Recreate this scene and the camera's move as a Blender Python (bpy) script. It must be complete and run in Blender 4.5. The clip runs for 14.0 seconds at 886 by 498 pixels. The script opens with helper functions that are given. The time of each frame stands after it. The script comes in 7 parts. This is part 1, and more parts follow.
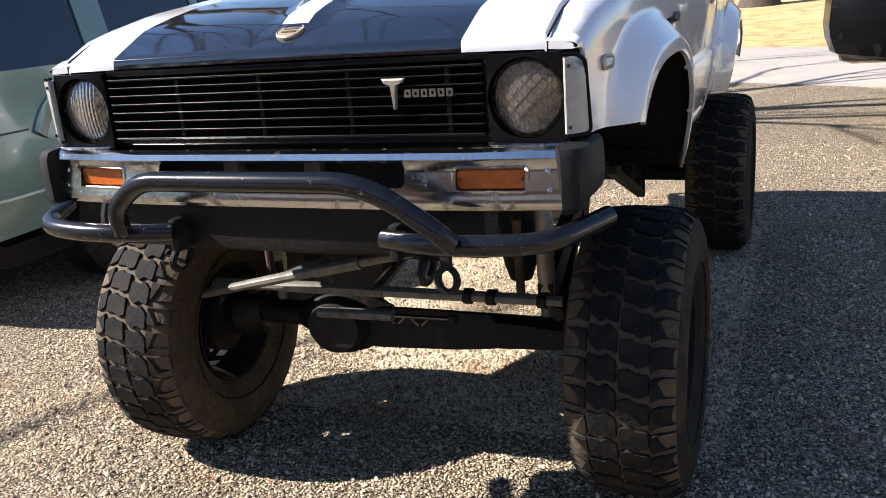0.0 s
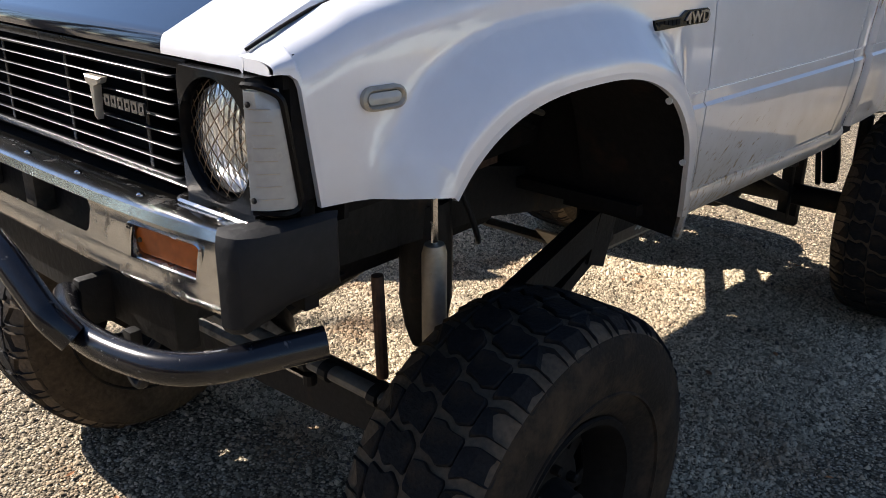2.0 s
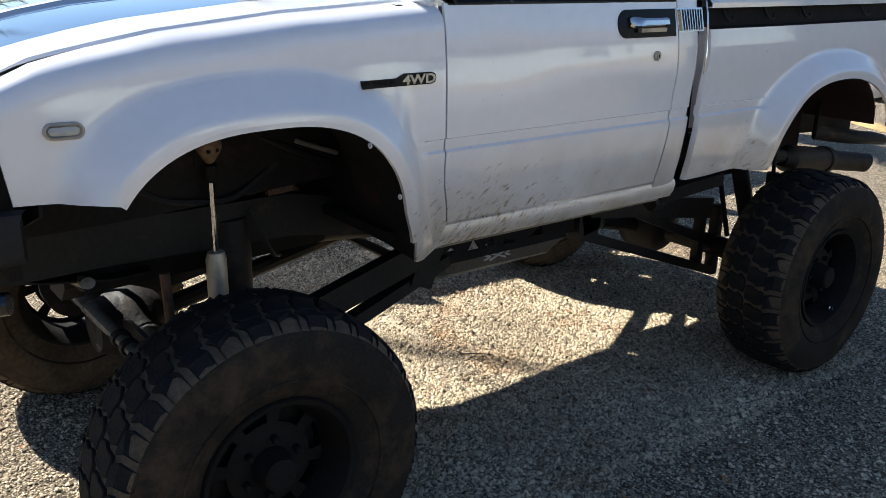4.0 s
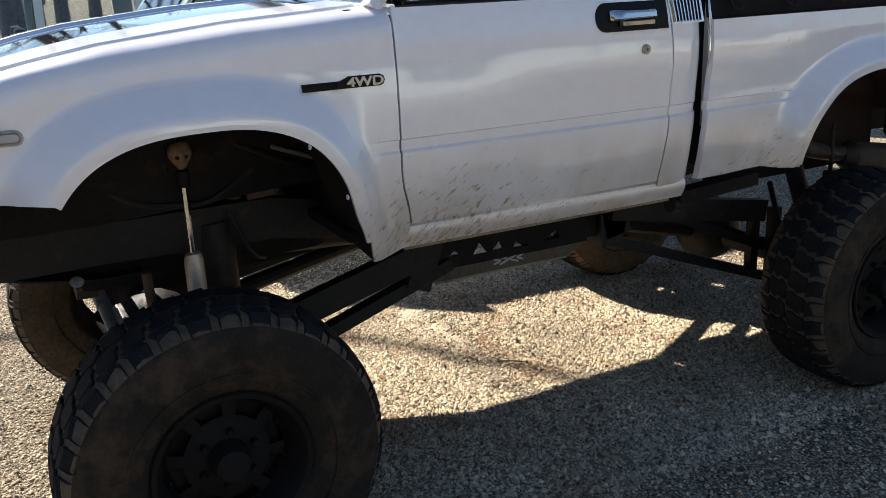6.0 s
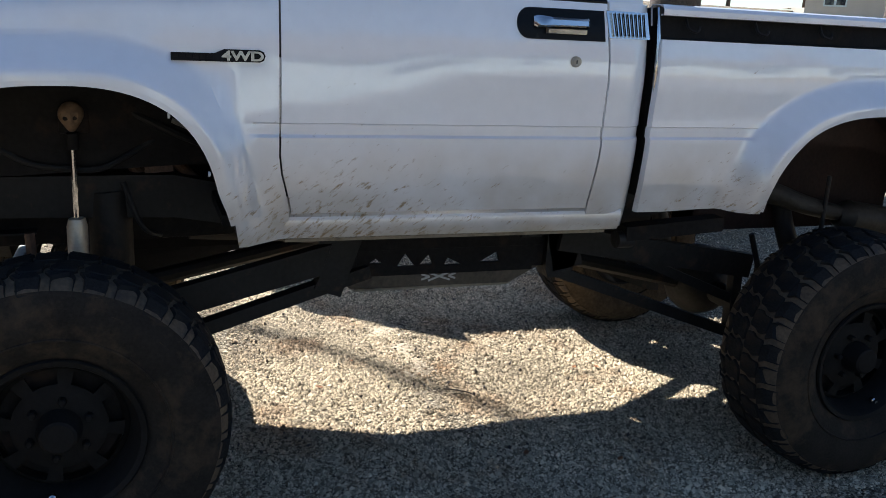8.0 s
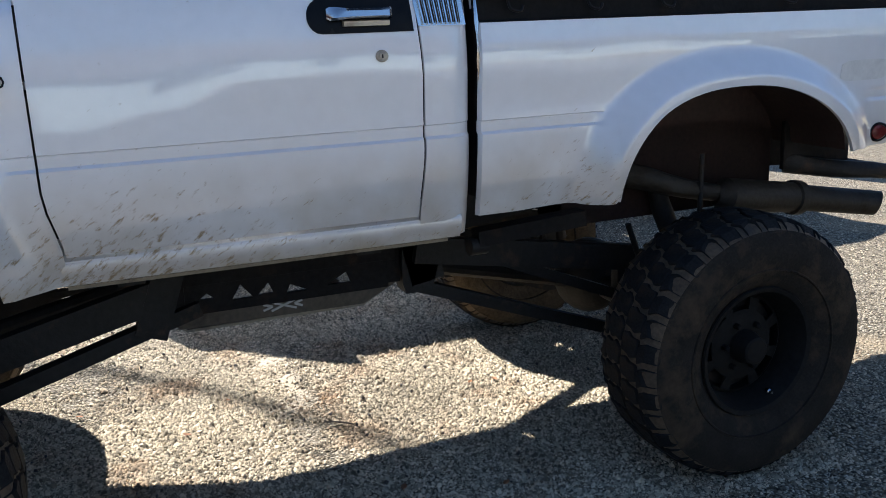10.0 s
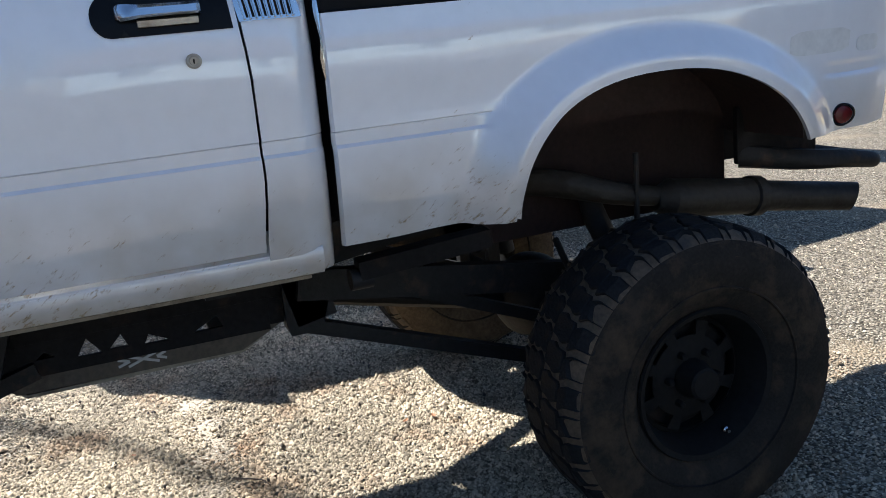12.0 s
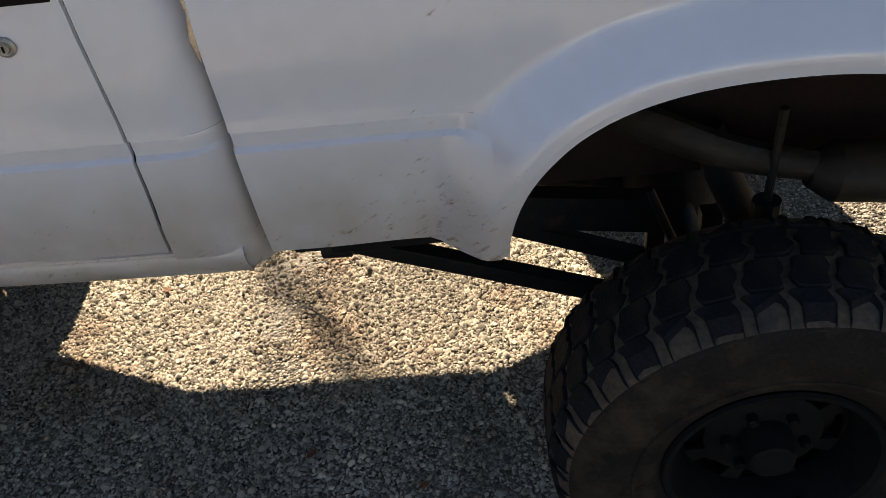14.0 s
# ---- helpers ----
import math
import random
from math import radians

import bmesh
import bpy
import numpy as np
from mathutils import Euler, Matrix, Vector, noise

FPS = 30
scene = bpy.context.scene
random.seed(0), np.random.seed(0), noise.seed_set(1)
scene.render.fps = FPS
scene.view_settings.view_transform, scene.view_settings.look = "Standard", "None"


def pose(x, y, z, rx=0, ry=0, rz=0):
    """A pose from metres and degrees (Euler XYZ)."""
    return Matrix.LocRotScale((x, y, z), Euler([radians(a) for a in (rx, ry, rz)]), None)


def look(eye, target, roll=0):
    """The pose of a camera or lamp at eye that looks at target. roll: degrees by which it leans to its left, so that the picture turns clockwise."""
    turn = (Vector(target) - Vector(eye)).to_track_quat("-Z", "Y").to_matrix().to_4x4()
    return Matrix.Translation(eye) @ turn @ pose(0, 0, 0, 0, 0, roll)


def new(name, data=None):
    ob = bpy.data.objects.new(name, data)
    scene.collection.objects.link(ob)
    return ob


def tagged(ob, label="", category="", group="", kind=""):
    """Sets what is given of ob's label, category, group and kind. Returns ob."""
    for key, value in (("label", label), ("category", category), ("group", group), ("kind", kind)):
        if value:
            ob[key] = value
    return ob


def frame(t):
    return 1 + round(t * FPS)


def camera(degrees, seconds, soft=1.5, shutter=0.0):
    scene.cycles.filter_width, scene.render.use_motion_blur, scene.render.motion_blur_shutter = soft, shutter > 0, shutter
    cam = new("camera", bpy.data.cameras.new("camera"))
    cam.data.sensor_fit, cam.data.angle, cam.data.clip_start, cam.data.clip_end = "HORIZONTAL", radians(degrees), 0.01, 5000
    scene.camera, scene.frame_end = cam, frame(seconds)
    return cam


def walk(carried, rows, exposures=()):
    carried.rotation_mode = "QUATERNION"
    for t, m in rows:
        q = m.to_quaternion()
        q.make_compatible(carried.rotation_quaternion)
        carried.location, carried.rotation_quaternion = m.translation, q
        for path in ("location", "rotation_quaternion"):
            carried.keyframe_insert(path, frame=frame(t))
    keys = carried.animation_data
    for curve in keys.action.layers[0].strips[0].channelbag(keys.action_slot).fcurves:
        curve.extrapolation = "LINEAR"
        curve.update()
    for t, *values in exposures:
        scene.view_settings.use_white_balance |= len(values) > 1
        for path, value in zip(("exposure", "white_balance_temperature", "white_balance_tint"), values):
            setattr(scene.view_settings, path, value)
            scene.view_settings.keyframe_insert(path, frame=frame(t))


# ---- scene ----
cam = camera(53.9, 14.0, soft=0.85)
PATH = [
    (0, (1.18, 0.741, 1.516), (0.436, 2.51, 0.954), -4.5),
    (0.5, (1.283, 1.073, 1.507), (0.355, 2.756, 0.955), -0.4),
    (1, (1.402, 1.396, 1.552), (0.333, 2.961, 0.912), -1.9),
    (1.5, (1.592, 1.666, 1.586), (0.339, 3.051, 0.87), -3.3),
    (2, (1.68, 1.948, 1.583), (0.428, 3.334, 0.867), 0.6),
    (2.5, (1.949, 2.11, 1.623), (0.63, 3.466, 0.973), 1.7),
    (3, (2.136, 2.252, 1.667), (0.78, 3.574, 1.023), 1.2),
    (3.5, (2.312, 2.34, 1.68), (0.902, 3.614, 1.057), 1.7),
    (3.7, (2.448, 2.345, 1.688), (1.004, 3.579, 1.064), 1.7),
    (5.8, (2.939, 2.74, 1.619), (1.264, 3.648, 1.011), -2.6),
    (6, (2.945, 2.815, 1.638), (1.244, 3.684, 1.044), -2.4),
    (6.5, (3.025, 3.049, 1.635), (1.247, 3.751, 1.045), -1.4),
    (7, (3.026, 3.259, 1.548), (1.218, 3.903, 0.987), -0.9),
    (7.5, (3.029, 3.395, 1.526), (1.216, 4.068, 1.017), 2.1),
    (8, (3.079, 3.445, 1.497), (1.257, 4.095, 0.993), 2.9),
    (8.2, (3.099, 3.455, 1.472), (1.274, 4.106, 0.974), 2.2),
    (10.3, (2.947, 3.999, 1.472), (1.144, 4.717, 0.987), -2.7),
    (10.5, (2.946, 4.054, 1.477), (1.136, 4.771, 1.021), -2.7),
    (11, (2.912, 4.154, 1.434), (1.119, 4.934, 1.01), -2.8),
    (11.5, (2.791, 4.268, 1.418), (1.025, 5.089, 0.962), -3.8),
    (12, (2.707, 4.424, 1.425), (0.887, 5.091, 0.933), -5.7),
    (12.5, (2.629, 4.65, 1.427), (0.731, 4.977, 0.886), -5.6),
    (13, (2.406, 4.819, 1.43), (0.56, 5.016, 0.686), -4.5),
    (13.5, (2.112, 5.057, 1.756), (0.422, 5.117, 0.689), -4.8),
    (14, (1.971, 5.326, 1.905), (0.432, 5.151, 0.64), -8.4),
]
TONE = [(0, 1.38, 6250, 16), (0.5, 1.38, 6450, 15), (1, 1.3, 6350, 13), (2, 1.28, 6300, 14), (3, 1.34, 6100, 10), (3.5, 1.36, 6100, 10), (6, 1.3, 6450, 12), (6.5, 1.36, 6250, 12), (7.0, 1.3, 6050, 11), (7.5, 1.44, 6050, 10), (8.0, 1.35, 5900, 10), (10.5, 1.46, 5620, 10), (12, 1.42, 5560, 10), (13, 1.5, 6050, 11), (13.5, 1.42, 6300, 11), (14, 1.24, 6700, 13)]
walk(cam, [(t, look(eye, target, roll)) for t, eye, target, roll in PATH], TONE)

# ---- world and sun ----
SUN = Vector((1.18, 0.40, -1.0)).normalized()
world = bpy.data.worlds.new("sky")
scene.world = world
world.use_nodes = True
wn = world.node_tree.nodes
sky = wn.new("ShaderNodeTexSky")
sky.sky_type = "NISHITA"
sky.sun_disc = False
sky.dust_density = 0.1
sky.ozone_density = 3.0
sky.sun_elevation = radians(38.7)
sky.sun_rotation = radians(250)
world.node_tree.links.new(sky.outputs[0], wn["Background"].inputs[0])
wn["Background"].inputs[1].default_value = 0.06
sun = new("sun", bpy.data.lights.new("sun", "SUN"))
sun.data.energy = 5.0
sun.data.angle = radians(0.55)
sun.data.color = (1.0, 0.925, 0.81)
sun.rotation_euler = SUN.to_track_quat("-Z", "Y").to_euler()
sun.location = (-12, -4, 12)


# ---- materials ----
def material(name, base, rough=0.5, metal=0.0, coat=0.0, vary=0.12, scale=6.0, grain=60.0, bump=0.0, dirt=None, dirt_amount=0.0, dirt_scale=9.0, spec=0.5, island=0.0):
    m = bpy.data.materials.new(name)
    m.use_nodes = True
    n, l = m.node_tree.nodes, m.node_tree.links
    b = n["Principled BSDF"]
    b.inputs["Roughness"].default_value = rough
    b.inputs["Metallic"].default_value = metal
    b.inputs["Coat Weight"].default_value = coat
    b.inputs["Coat Roughness"].default_value = 0.06
    b.inputs["Specular IOR Level"].default_value = spec
    co = n.new("ShaderNodeTexCoord")
    big = n.new("ShaderNodeTexNoise")
    big.inputs["Scale"].default_value = scale
    big.inputs["Detail"].default_value = 4
    fine = n.new("ShaderNodeTexNoise")
    fine.inputs["Scale"].default_value = grain
    fine.inputs["Detail"].default_value = 3
    l.new(co.outputs["Object"], big.inputs["Vector"])
    l.new(co.outputs["Object"], fine.inputs["Vector"])
    mixn = n.new("ShaderNodeMath")
    mixn.operation = "ADD"
    l.new(big.outputs[0], mixn.inputs[0])
    l.new(fine.outputs[0], mixn.inputs[1])
    ramp = n.new("ShaderNodeMapRange")
    ramp.inputs["From Min"].default_value = 0.7
    ramp.inputs["From Max"].default_value = 1.3
    ramp.inputs["To Min"].default_value = 1 - vary
    ramp.inputs["To Max"].default_value = 1 + vary
    l.new(mixn.outputs[0], ramp.inputs[0])
    hsv = n.new("ShaderNodeHueSaturation")
    hsv.inputs["Color"].default_value = (*base, 1)
    l.new(ramp.outputs[0], hsv.inputs["Value"])
    out = hsv.outputs[0]
    if dirt:
        dn = n.new("ShaderNodeTexNoise")
        dn.inputs["Scale"].default_value = dirt_scale
        dn.inputs["Detail"].default_value = 7
        dn.inputs["Roughness"].default_value = 0.65
        l.new(co.outputs["Object"], dn.inputs["Vector"])
        dr = n.new("ShaderNodeMapRange")
        dr.inputs["From Min"].default_value = 0.62 - 0.3 * dirt_amount
        dr.inputs["From Max"].default_value = 0.78 - 0.25 * dirt_amount
        l.new(dn.outputs[0], dr.inputs[0])
        mx = n.new("ShaderNodeMix")
        mx.data_type = "RGBA"
        mx.inputs[7].default_value = (*dirt, 1)
        l.new(dr.outputs[0], mx.inputs[0])
        l.new(out, mx.inputs[6])
        out = mx.outputs[2]
        rr = n.new("ShaderNodeMapRange")
        rr.inputs["To Min"].default_value = rough
        rr.inputs["To Max"].default_value = min(0.9, rough + 0.4)
        l.new(dr.outputs[0], rr.inputs[0])
        l.new(rr.outputs[0], b.inputs["Roughness"])
    if island:
        geo = n.new("ShaderNodeNewGeometry")
        ir = n.new("ShaderNodeMapRange")
        ir.inputs["To Min"].default_value = 1 - island
        ir.inputs["To Max"].default_value = 1 + island
        l.new(geo.outputs["Random Per Island"], ir.inputs[0])
        h2 = n.new("ShaderNodeHueSaturation")
        l.new(ir.outputs[0], h2.inputs["Value"])
        l.new(out, h2.inputs["Color"])
        out = h2.outputs[0]
    l.new(out, b.inputs["Base Color"])
    if bump:
        bp = n.new("ShaderNodeBump")
        bp.inputs["Strength"].default_value = bump
        bp.inputs["Distance"].default_value = 0.01
        l.new(fine.outputs[0], bp.inputs["Height"])
        l.new(bp.outputs[0], b.inputs["Normal"])
    return m


def white_paint():
    """White car paint with mud thrown up along the lower flanks."""
    m = material("white_paint", (0.78, 0.78, 0.8), rough=0.26, coat=0.7, vary=0.03, scale=3, grain=25)
    n, l = m.node_tree.nodes, m.node_tree.links
    b = n["Principled BSDF"]
    clean = b.inputs["Base Color"].links[0].from_socket
    geo = n.new("ShaderNodeNewGeometry")
    sep = n.new("ShaderNodeSeparateXYZ")
    l.new(geo.outputs["Position"], sep.inputs[0])
    # splashes run obliquely, so the pattern is stretched along a slanted axis
    mp = n.new("ShaderNodeMapping")
    mp.inputs["Rotation"].default_value = (radians(-38), 0, 0)
    l.new(geo.outputs["Position"], mp.inputs[0])
    thin = n.new("ShaderNodeMapping")
    thin.inputs["Scale"].default_value = (1, 1.0, 3.2)
    l.new(mp.outputs[0], thin.inputs[0])
    mp = thin
    sp = n.new("ShaderNodeTexNoise")
    sp.inputs["Scale"].default_value = 27
    sp.inputs["Detail"].default_value = 8
    sp.inputs["Roughness"].default_value = 0.7
    l.new(mp.outputs[0], sp.inputs["Vector"])
    zone = n.new("ShaderNodeMapRange")
    zone.inputs["From Min"].default_value = 0.93
    zone.inputs["From Max"].default_value = 1.26
    zone.inputs["To Min"].default_value = 0.075
    zone.inputs["To Max"].default_value = -0.07
    l.new(sep.outputs[2], zone.inputs[0])
    add = n.new("ShaderNodeMath")
    l.new(sp.outputs[0], add.inputs[0])
    l.new(zone.outputs[0], add.inputs[1])
    # thickest behind the front wheel and ahead of the rear arch
    for centre, reach in ((3.95, 0.55), (5.22, 0.2)):
        off = n.new("ShaderNodeMath")
        off.operation = "SUBTRACT"
        l.new(sep.outputs[1], off.inputs[0])
        off.inputs[1].default_value = centre
        size = n.new("ShaderNodeMath")
        size.operation = "ABSOLUTE"
        l.new(off.outputs[0], size.inputs[0])
        near = n.new("ShaderNodeMapRange")
        near.inputs["From Max"].default_value = reach
        near.inputs["To Min"].default_value = 0.085
        near.inputs["To Max"].default_value = 0.0
        l.new(size.outputs[0], near.inputs[0])
        more = n.new("ShaderNodeMath")
        l.new(add.outputs[0], more.inputs[0])
        l.new(near.outputs[0], more.inputs[1])
        add = more
    cut = n.new("ShaderNodeMapRange")
    cut.inputs["From Min"].default_value = 0.65
    cut.inputs["From Max"].default_value = 0.76
    l.new(add.outputs[0], cut.inputs[0])
    # thin brown film low on the flank
    film_zone = n.new("ShaderNodeMapRange")
    film_zone.inputs["From Min"].default_value = 0.92
    film_zone.inputs["From Max"].default_value = 1.24
    film_zone.inputs["To Min"].default_value = 1.35
    film_zone.inputs["To Max"].default_value = 0.0
    l.new(sep.outputs[2], film_zone.inputs[0])
    film_noise = n.new("ShaderNodeTexNoise")
    film_noise.inputs["Scale"].default_value = 7
    film_noise.inputs["Detail"].default_value = 6
    l.new(geo.outputs["Position"], film_noise.inputs["Vector"])
    film_mul = n.new("ShaderNodeMath")
    film_mul.operation = "MULTIPLY"
    l.new(film_zone.outputs[0], film_mul.inputs[0])
    l.new(film_noise.outputs[0], film_mul.inputs[1])
    film_mix = n.new("ShaderNodeMix")
    film_mix.data_type = "RGBA"
    film_mix.inputs[7].default_value = (0.40, 0.33, 0.23, 1)
    l.new(film_mul.outputs[0], film_mix.inputs[0])
    l.new(clean, film_mix.inputs[6])
    clean = film_mix.outputs[2]
    mx = n.new("ShaderNodeMix")
    mx.data_type = "RGBA"
    mx.inputs[7].default_value = (0.27, 0.195, 0.11, 1)
    l.new(cut.outputs[0], mx.inputs[0])
    l.new(clean, mx.inputs[6])
    l.new(mx.outputs[2], b.inputs["Base Color"])
    rr = n.new("ShaderNodeMapRange")
    rr.inputs["To Min"].default_value = 0.32
    rr.inputs["To Max"].default_value = 0.85
    l.new(cut.outputs[0], rr.inputs[0])
    l.new(rr.outputs[0], b.inputs["Roughness"])
    # slightly wavy sheet metal
    wave = n.new("ShaderNodeTexNoise")
    wave.inputs["Scale"].default_value = 3.5
    wave.inputs["Detail"].default_value = 1
    l.new(geo.outputs["Position"], wave.inputs["Vector"])
    wb = n.new("ShaderNodeBump")
    wb.inputs["Strength"].default_value = 0.25
    wb.inputs["Distance"].default_value = 0.02
    l.new(wave.outputs[0], wb.inputs["Height"])
    l.new(wb.outputs[0], b.inputs["Normal"])
    l.new(wb.outputs[0], b.inputs["Coat Normal"])
    cw = n.new("ShaderNodeMapRange")
    cw.inputs["To Min"].default_value = 1.0
    cw.inputs["To Max"].default_value = 0.0
    l.new(cut.outputs[0], cw.inputs[0])
    l.new(cw.outputs[0], b.inputs["Coat Weight"])
    b.inputs["Coat IOR"].default_value = 1.75
    return m


WHITE = white_paint()
BLACK_PAINT = material("black_hood_paint", (0.006, 0.008, 0.013), rough=0.06, coat=1.0, vary=0.3, spec=0.9)
BLACK_PLASTIC = material("black_grille_plastic", (0.005, 0.005, 0.0055), rough=0.22, vary=0.25, bump=0.02, spec=0.12, dirt=(0.02, 0.018, 0.014), dirt_amount=0.03)
LAMP_BOWL = material("dull_lamp_reflector", (0.15, 0.132, 0.105), rough=0.22, metal=0.9, vary=0.25, scale=30)
ROD_GREY = material("dusty_grey_steering_rod", (0.16, 0.145, 0.12), rough=0.5, metal=0.25, vary=0.25, scale=20, dirt=(0.06, 0.05, 0.035), dirt_amount=0.25)
RUBBER_CAP = material("weathered_black_rubber", (0.012, 0.012, 0.0125), rough=0.6, spec=0.25, vary=0.2, bump=0.15, dirt=(0.05, 0.045, 0.04), dirt_amount=0.2)
CHROME = material("pitted_chrome", (0.56, 0.555, 0.55), rough=0.12, metal=1.0, vary=0.06, scale=12, dirt=(0.25, 0.2, 0.15), dirt_amount=0.12, dirt_scale=30)
BUMPER_CHROME = material("dusty_bumper_chrome", (0.56, 0.555, 0.54), rough=0.16, metal=1.0, vary=0.12, scale=7, dirt=(0.11, 0.085, 0.06), dirt_amount=0.25, dirt_scale=16)
BAR_PAINT = material("gloss_black_tube_paint", (0.007, 0.007, 0.009), rough=0.22, coat=0.15, vary=0.3, scale=14, dirt=(0.2, 0.18, 0.16), dirt_amount=0.0, dirt_scale=40)
FRAME_BLACK = material("dusty_black_chassis_paint", (0.010, 0.0095, 0.009), spec=0.25, rough=0.6, vary=0.35, bump=0.2, dirt=(0.06, 0.04, 0.025), dirt_amount=0.12)
EXHAUST = material("olive_brown_exhaust_steel", (0.022, 0.018, 0.0125), rough=0.6, metal=0.4, vary=0.35, scale=16, bump=0.2, dirt=(0.03, 0.022, 0.015), dirt_amount=0.3)
RUST = material("rusty_steel", (0.09, 0.048, 0.027), rough=0.8, vary=0.4, scale=20, bump=0.4, dirt=(0.05, 0.03, 0.02), dirt_amount=0.4)
SKID = material("tan_skid_plate_steel", (0.2, 0.17, 0.12), rough=0.6, vary=0.2, bump=0.2, dirt=(0.06, 0.045, 0.03), dirt_amount=0.3)
DULL_STEEL = material("dull_grey_steel", (0.15, 0.14, 0.12), rough=0.5, metal=0.3, vary=0.25, scale=20, dirt=(0.05, 0.04, 0.03), dirt_amount=0.25)
BONE = material("stained_bone_resin", (0.17, 0.105, 0.058), rough=0.7, vary=0.3, scale=40, bump=0.1, dirt=(0.1, 0.055, 0.025), dirt_amount=0.35, dirt_scale=40)
RED_GLOSS = material("bright_red_lens", (0.45, 0.012, 0.02), rough=0.12, vary=0.12, coat=0.4)
WORN_CHROME = material("worn_badge_chrome", (0.27, 0.27, 0.27), rough=0.3, metal=1.0, vary=0.25, scale=30)
SKID_EDGE = material("muddy_skid_edge_steel", (0.065, 0.052, 0.036), rough=0.7, vary=0.3, bump=0.2, dirt=(0.03, 0.024, 0.017), dirt_amount=0.35)
SHOCK_GREY = material("dusty_silver_shock_body", (0.42, 0.38, 0.31), rough=0.45, metal=0.5, vary=0.15, dirt=(0.25, 0.18, 0.1), dirt_amount=0.3)
TYRE_BLACK = material("tyre_tread_rubber", (0.013, 0.013, 0.0135), rough=0.75, vary=0.35, scale=18, grain=140, bump=0.3, spec=0.15, dirt=(0.048, 0.035, 0.022), dirt_amount=0.45, dirt_scale=7)
TYRE_MUD = material("mud_stained_tyre_rubber", (0.088, 0.063, 0.038), rough=0.85, vary=0.4, scale=10, grain=90, bump=0.3, dirt=(0.035, 0.03, 0.026), dirt_amount=0.3, dirt_scale=12)
SIDEWALL = material("dusty_sidewall_rubber", (0.019, 0.0165, 0.014), rough=0.85, spec=0.15, vary=0.3, scale=14, grain=120, bump=0.15, dirt=(0.06, 0.044, 0.028), dirt_amount=0.42, dirt_scale=8)
INNER_WALL = material("mud_caked_inner_sidewall", (0.062, 0.046, 0.029), rough=0.9, spec=0.2, vary=0.4, scale=9, grain=70, bump=0.3, dirt=(0.04, 0.03, 0.02), dirt_amount=0.3, dirt_scale=8)
SLAT_BLACK = material("satin_black_slat_plastic", (0.012, 0.012, 0.0125), rough=0.38, vary=0.3, scale=9, spec=0.3)
RIM_BLACK = material("black_steel_rim", (0.011, 0.0105, 0.010), rough=0.7, vary=0.3, bump=0.1, spec=0.12, dirt=(0.02, 0.016, 0.012), dirt_amount=0.2)
AMBER = material("amber_lens", (0.5, 0.11, 0.012), rough=0.25, vary=0.2, scale=40, coat=0.2)
RED_LENS = material("red_lens", (0.10, 0.006, 0.007), rough=0.25, vary=0.3, scale=25, spec=0.3)
CLEAR_LENS = material("milky_corner_lens", (0.40, 0.40, 0.375), rough=0.25, vary=0.1, coat=0.5, dirt=(0.26, 0.235, 0.18), dirt_amount=0.2)
DARK_INNER = material("dark_inner_steel", (0.009, 0.008, 0.0075), spec=0.2, rough=0.8, vary=0.4, bump=0.2, dirt=(0.03, 0.019, 0.013), dirt_amount=0.25)
RED_PRIMER = material("red_oxide_underbody", (0.027, 0.013, 0.010), rough=0.8, vary=0.4, bump=0.2, dirt=(0.03, 0.02, 0.015), dirt_amount=0.4)
WIRE = material("rusty_gold_wire_mesh", (0.10, 0.062, 0.028), rough=0.45, metal=0.4, vary=0.2)
SEAT = material("dark_vinyl", (0.03, 0.03, 0.033), rough=0.6, vary=0.2, bump=0.1)
SUV_GREEN = material("metallic_sage_paint", (0.15, 0.235, 0.21), rough=0.3, metal=0.25, coat=0.7, vary=0.06)
SUV_TRIM = material("dark_green_trim", (0.03, 0.06, 0.055), rough=0.4, vary=0.15)
VAN_WHITE = material("pale_teal_van_paint", (0.55, 0.62, 0.6), rough=0.35, coat=0.5, vary=0.06)
BARK = material("rough_tree_bark", (0.075, 0.058, 0.046), rough=0.9, vary=0.45, scale=9, grain=45, bump=0.9)
CONCRETE = material("pale_concrete_road", (0.36, 0.33, 0.285), rough=0.85, vary=0.15, scale=1.2, grain=40, bump=0.2, dirt=(0.25, 0.22, 0.18), dirt_amount=0.2, dirt_scale=1.5)
DRY_GRASS = material("dry_yellow_grass", (0.36, 0.27, 0.125), rough=0.95, vary=0.35, scale=2.5, grain=50, bump=0.6, spec=0.2, dirt=(0.25, 0.2, 0.12), dirt_amount=0.3, dirt_scale=4)
PRIMER = material("dull_grey_body_filler", (0.64, 0.64, 0.63), rough=0.55, vary=0.08, scale=14, spec=0.3)
SIDING = material("beige_house_siding", (0.5, 0.45, 0.36), rough=0.7, vary=0.08, scale=2)
ROOFING = material("grey_brown_shingles", (0.15, 0.12, 0.1), rough=0.9, vary=0.25, scale=4, grain=30)
BRICK = material("red_brown_brick", (0.24, 0.1, 0.07), rough=0.85, vary=0.25, scale=6)


def glass(name, tint, rough=0.02):
    m = bpy.data.materials.new(name)
    m.use_nodes = True
    b = m.node_tree.nodes["Principled BSDF"]
    b.inputs["Base Color"].default_value = (*tint, 1)
    b.inputs["Roughness"].default_value = rough
    b.inputs["Transmission Weight"].default_value = 1.0
    b.inputs["IOR"].default_value = 1.45
    return m


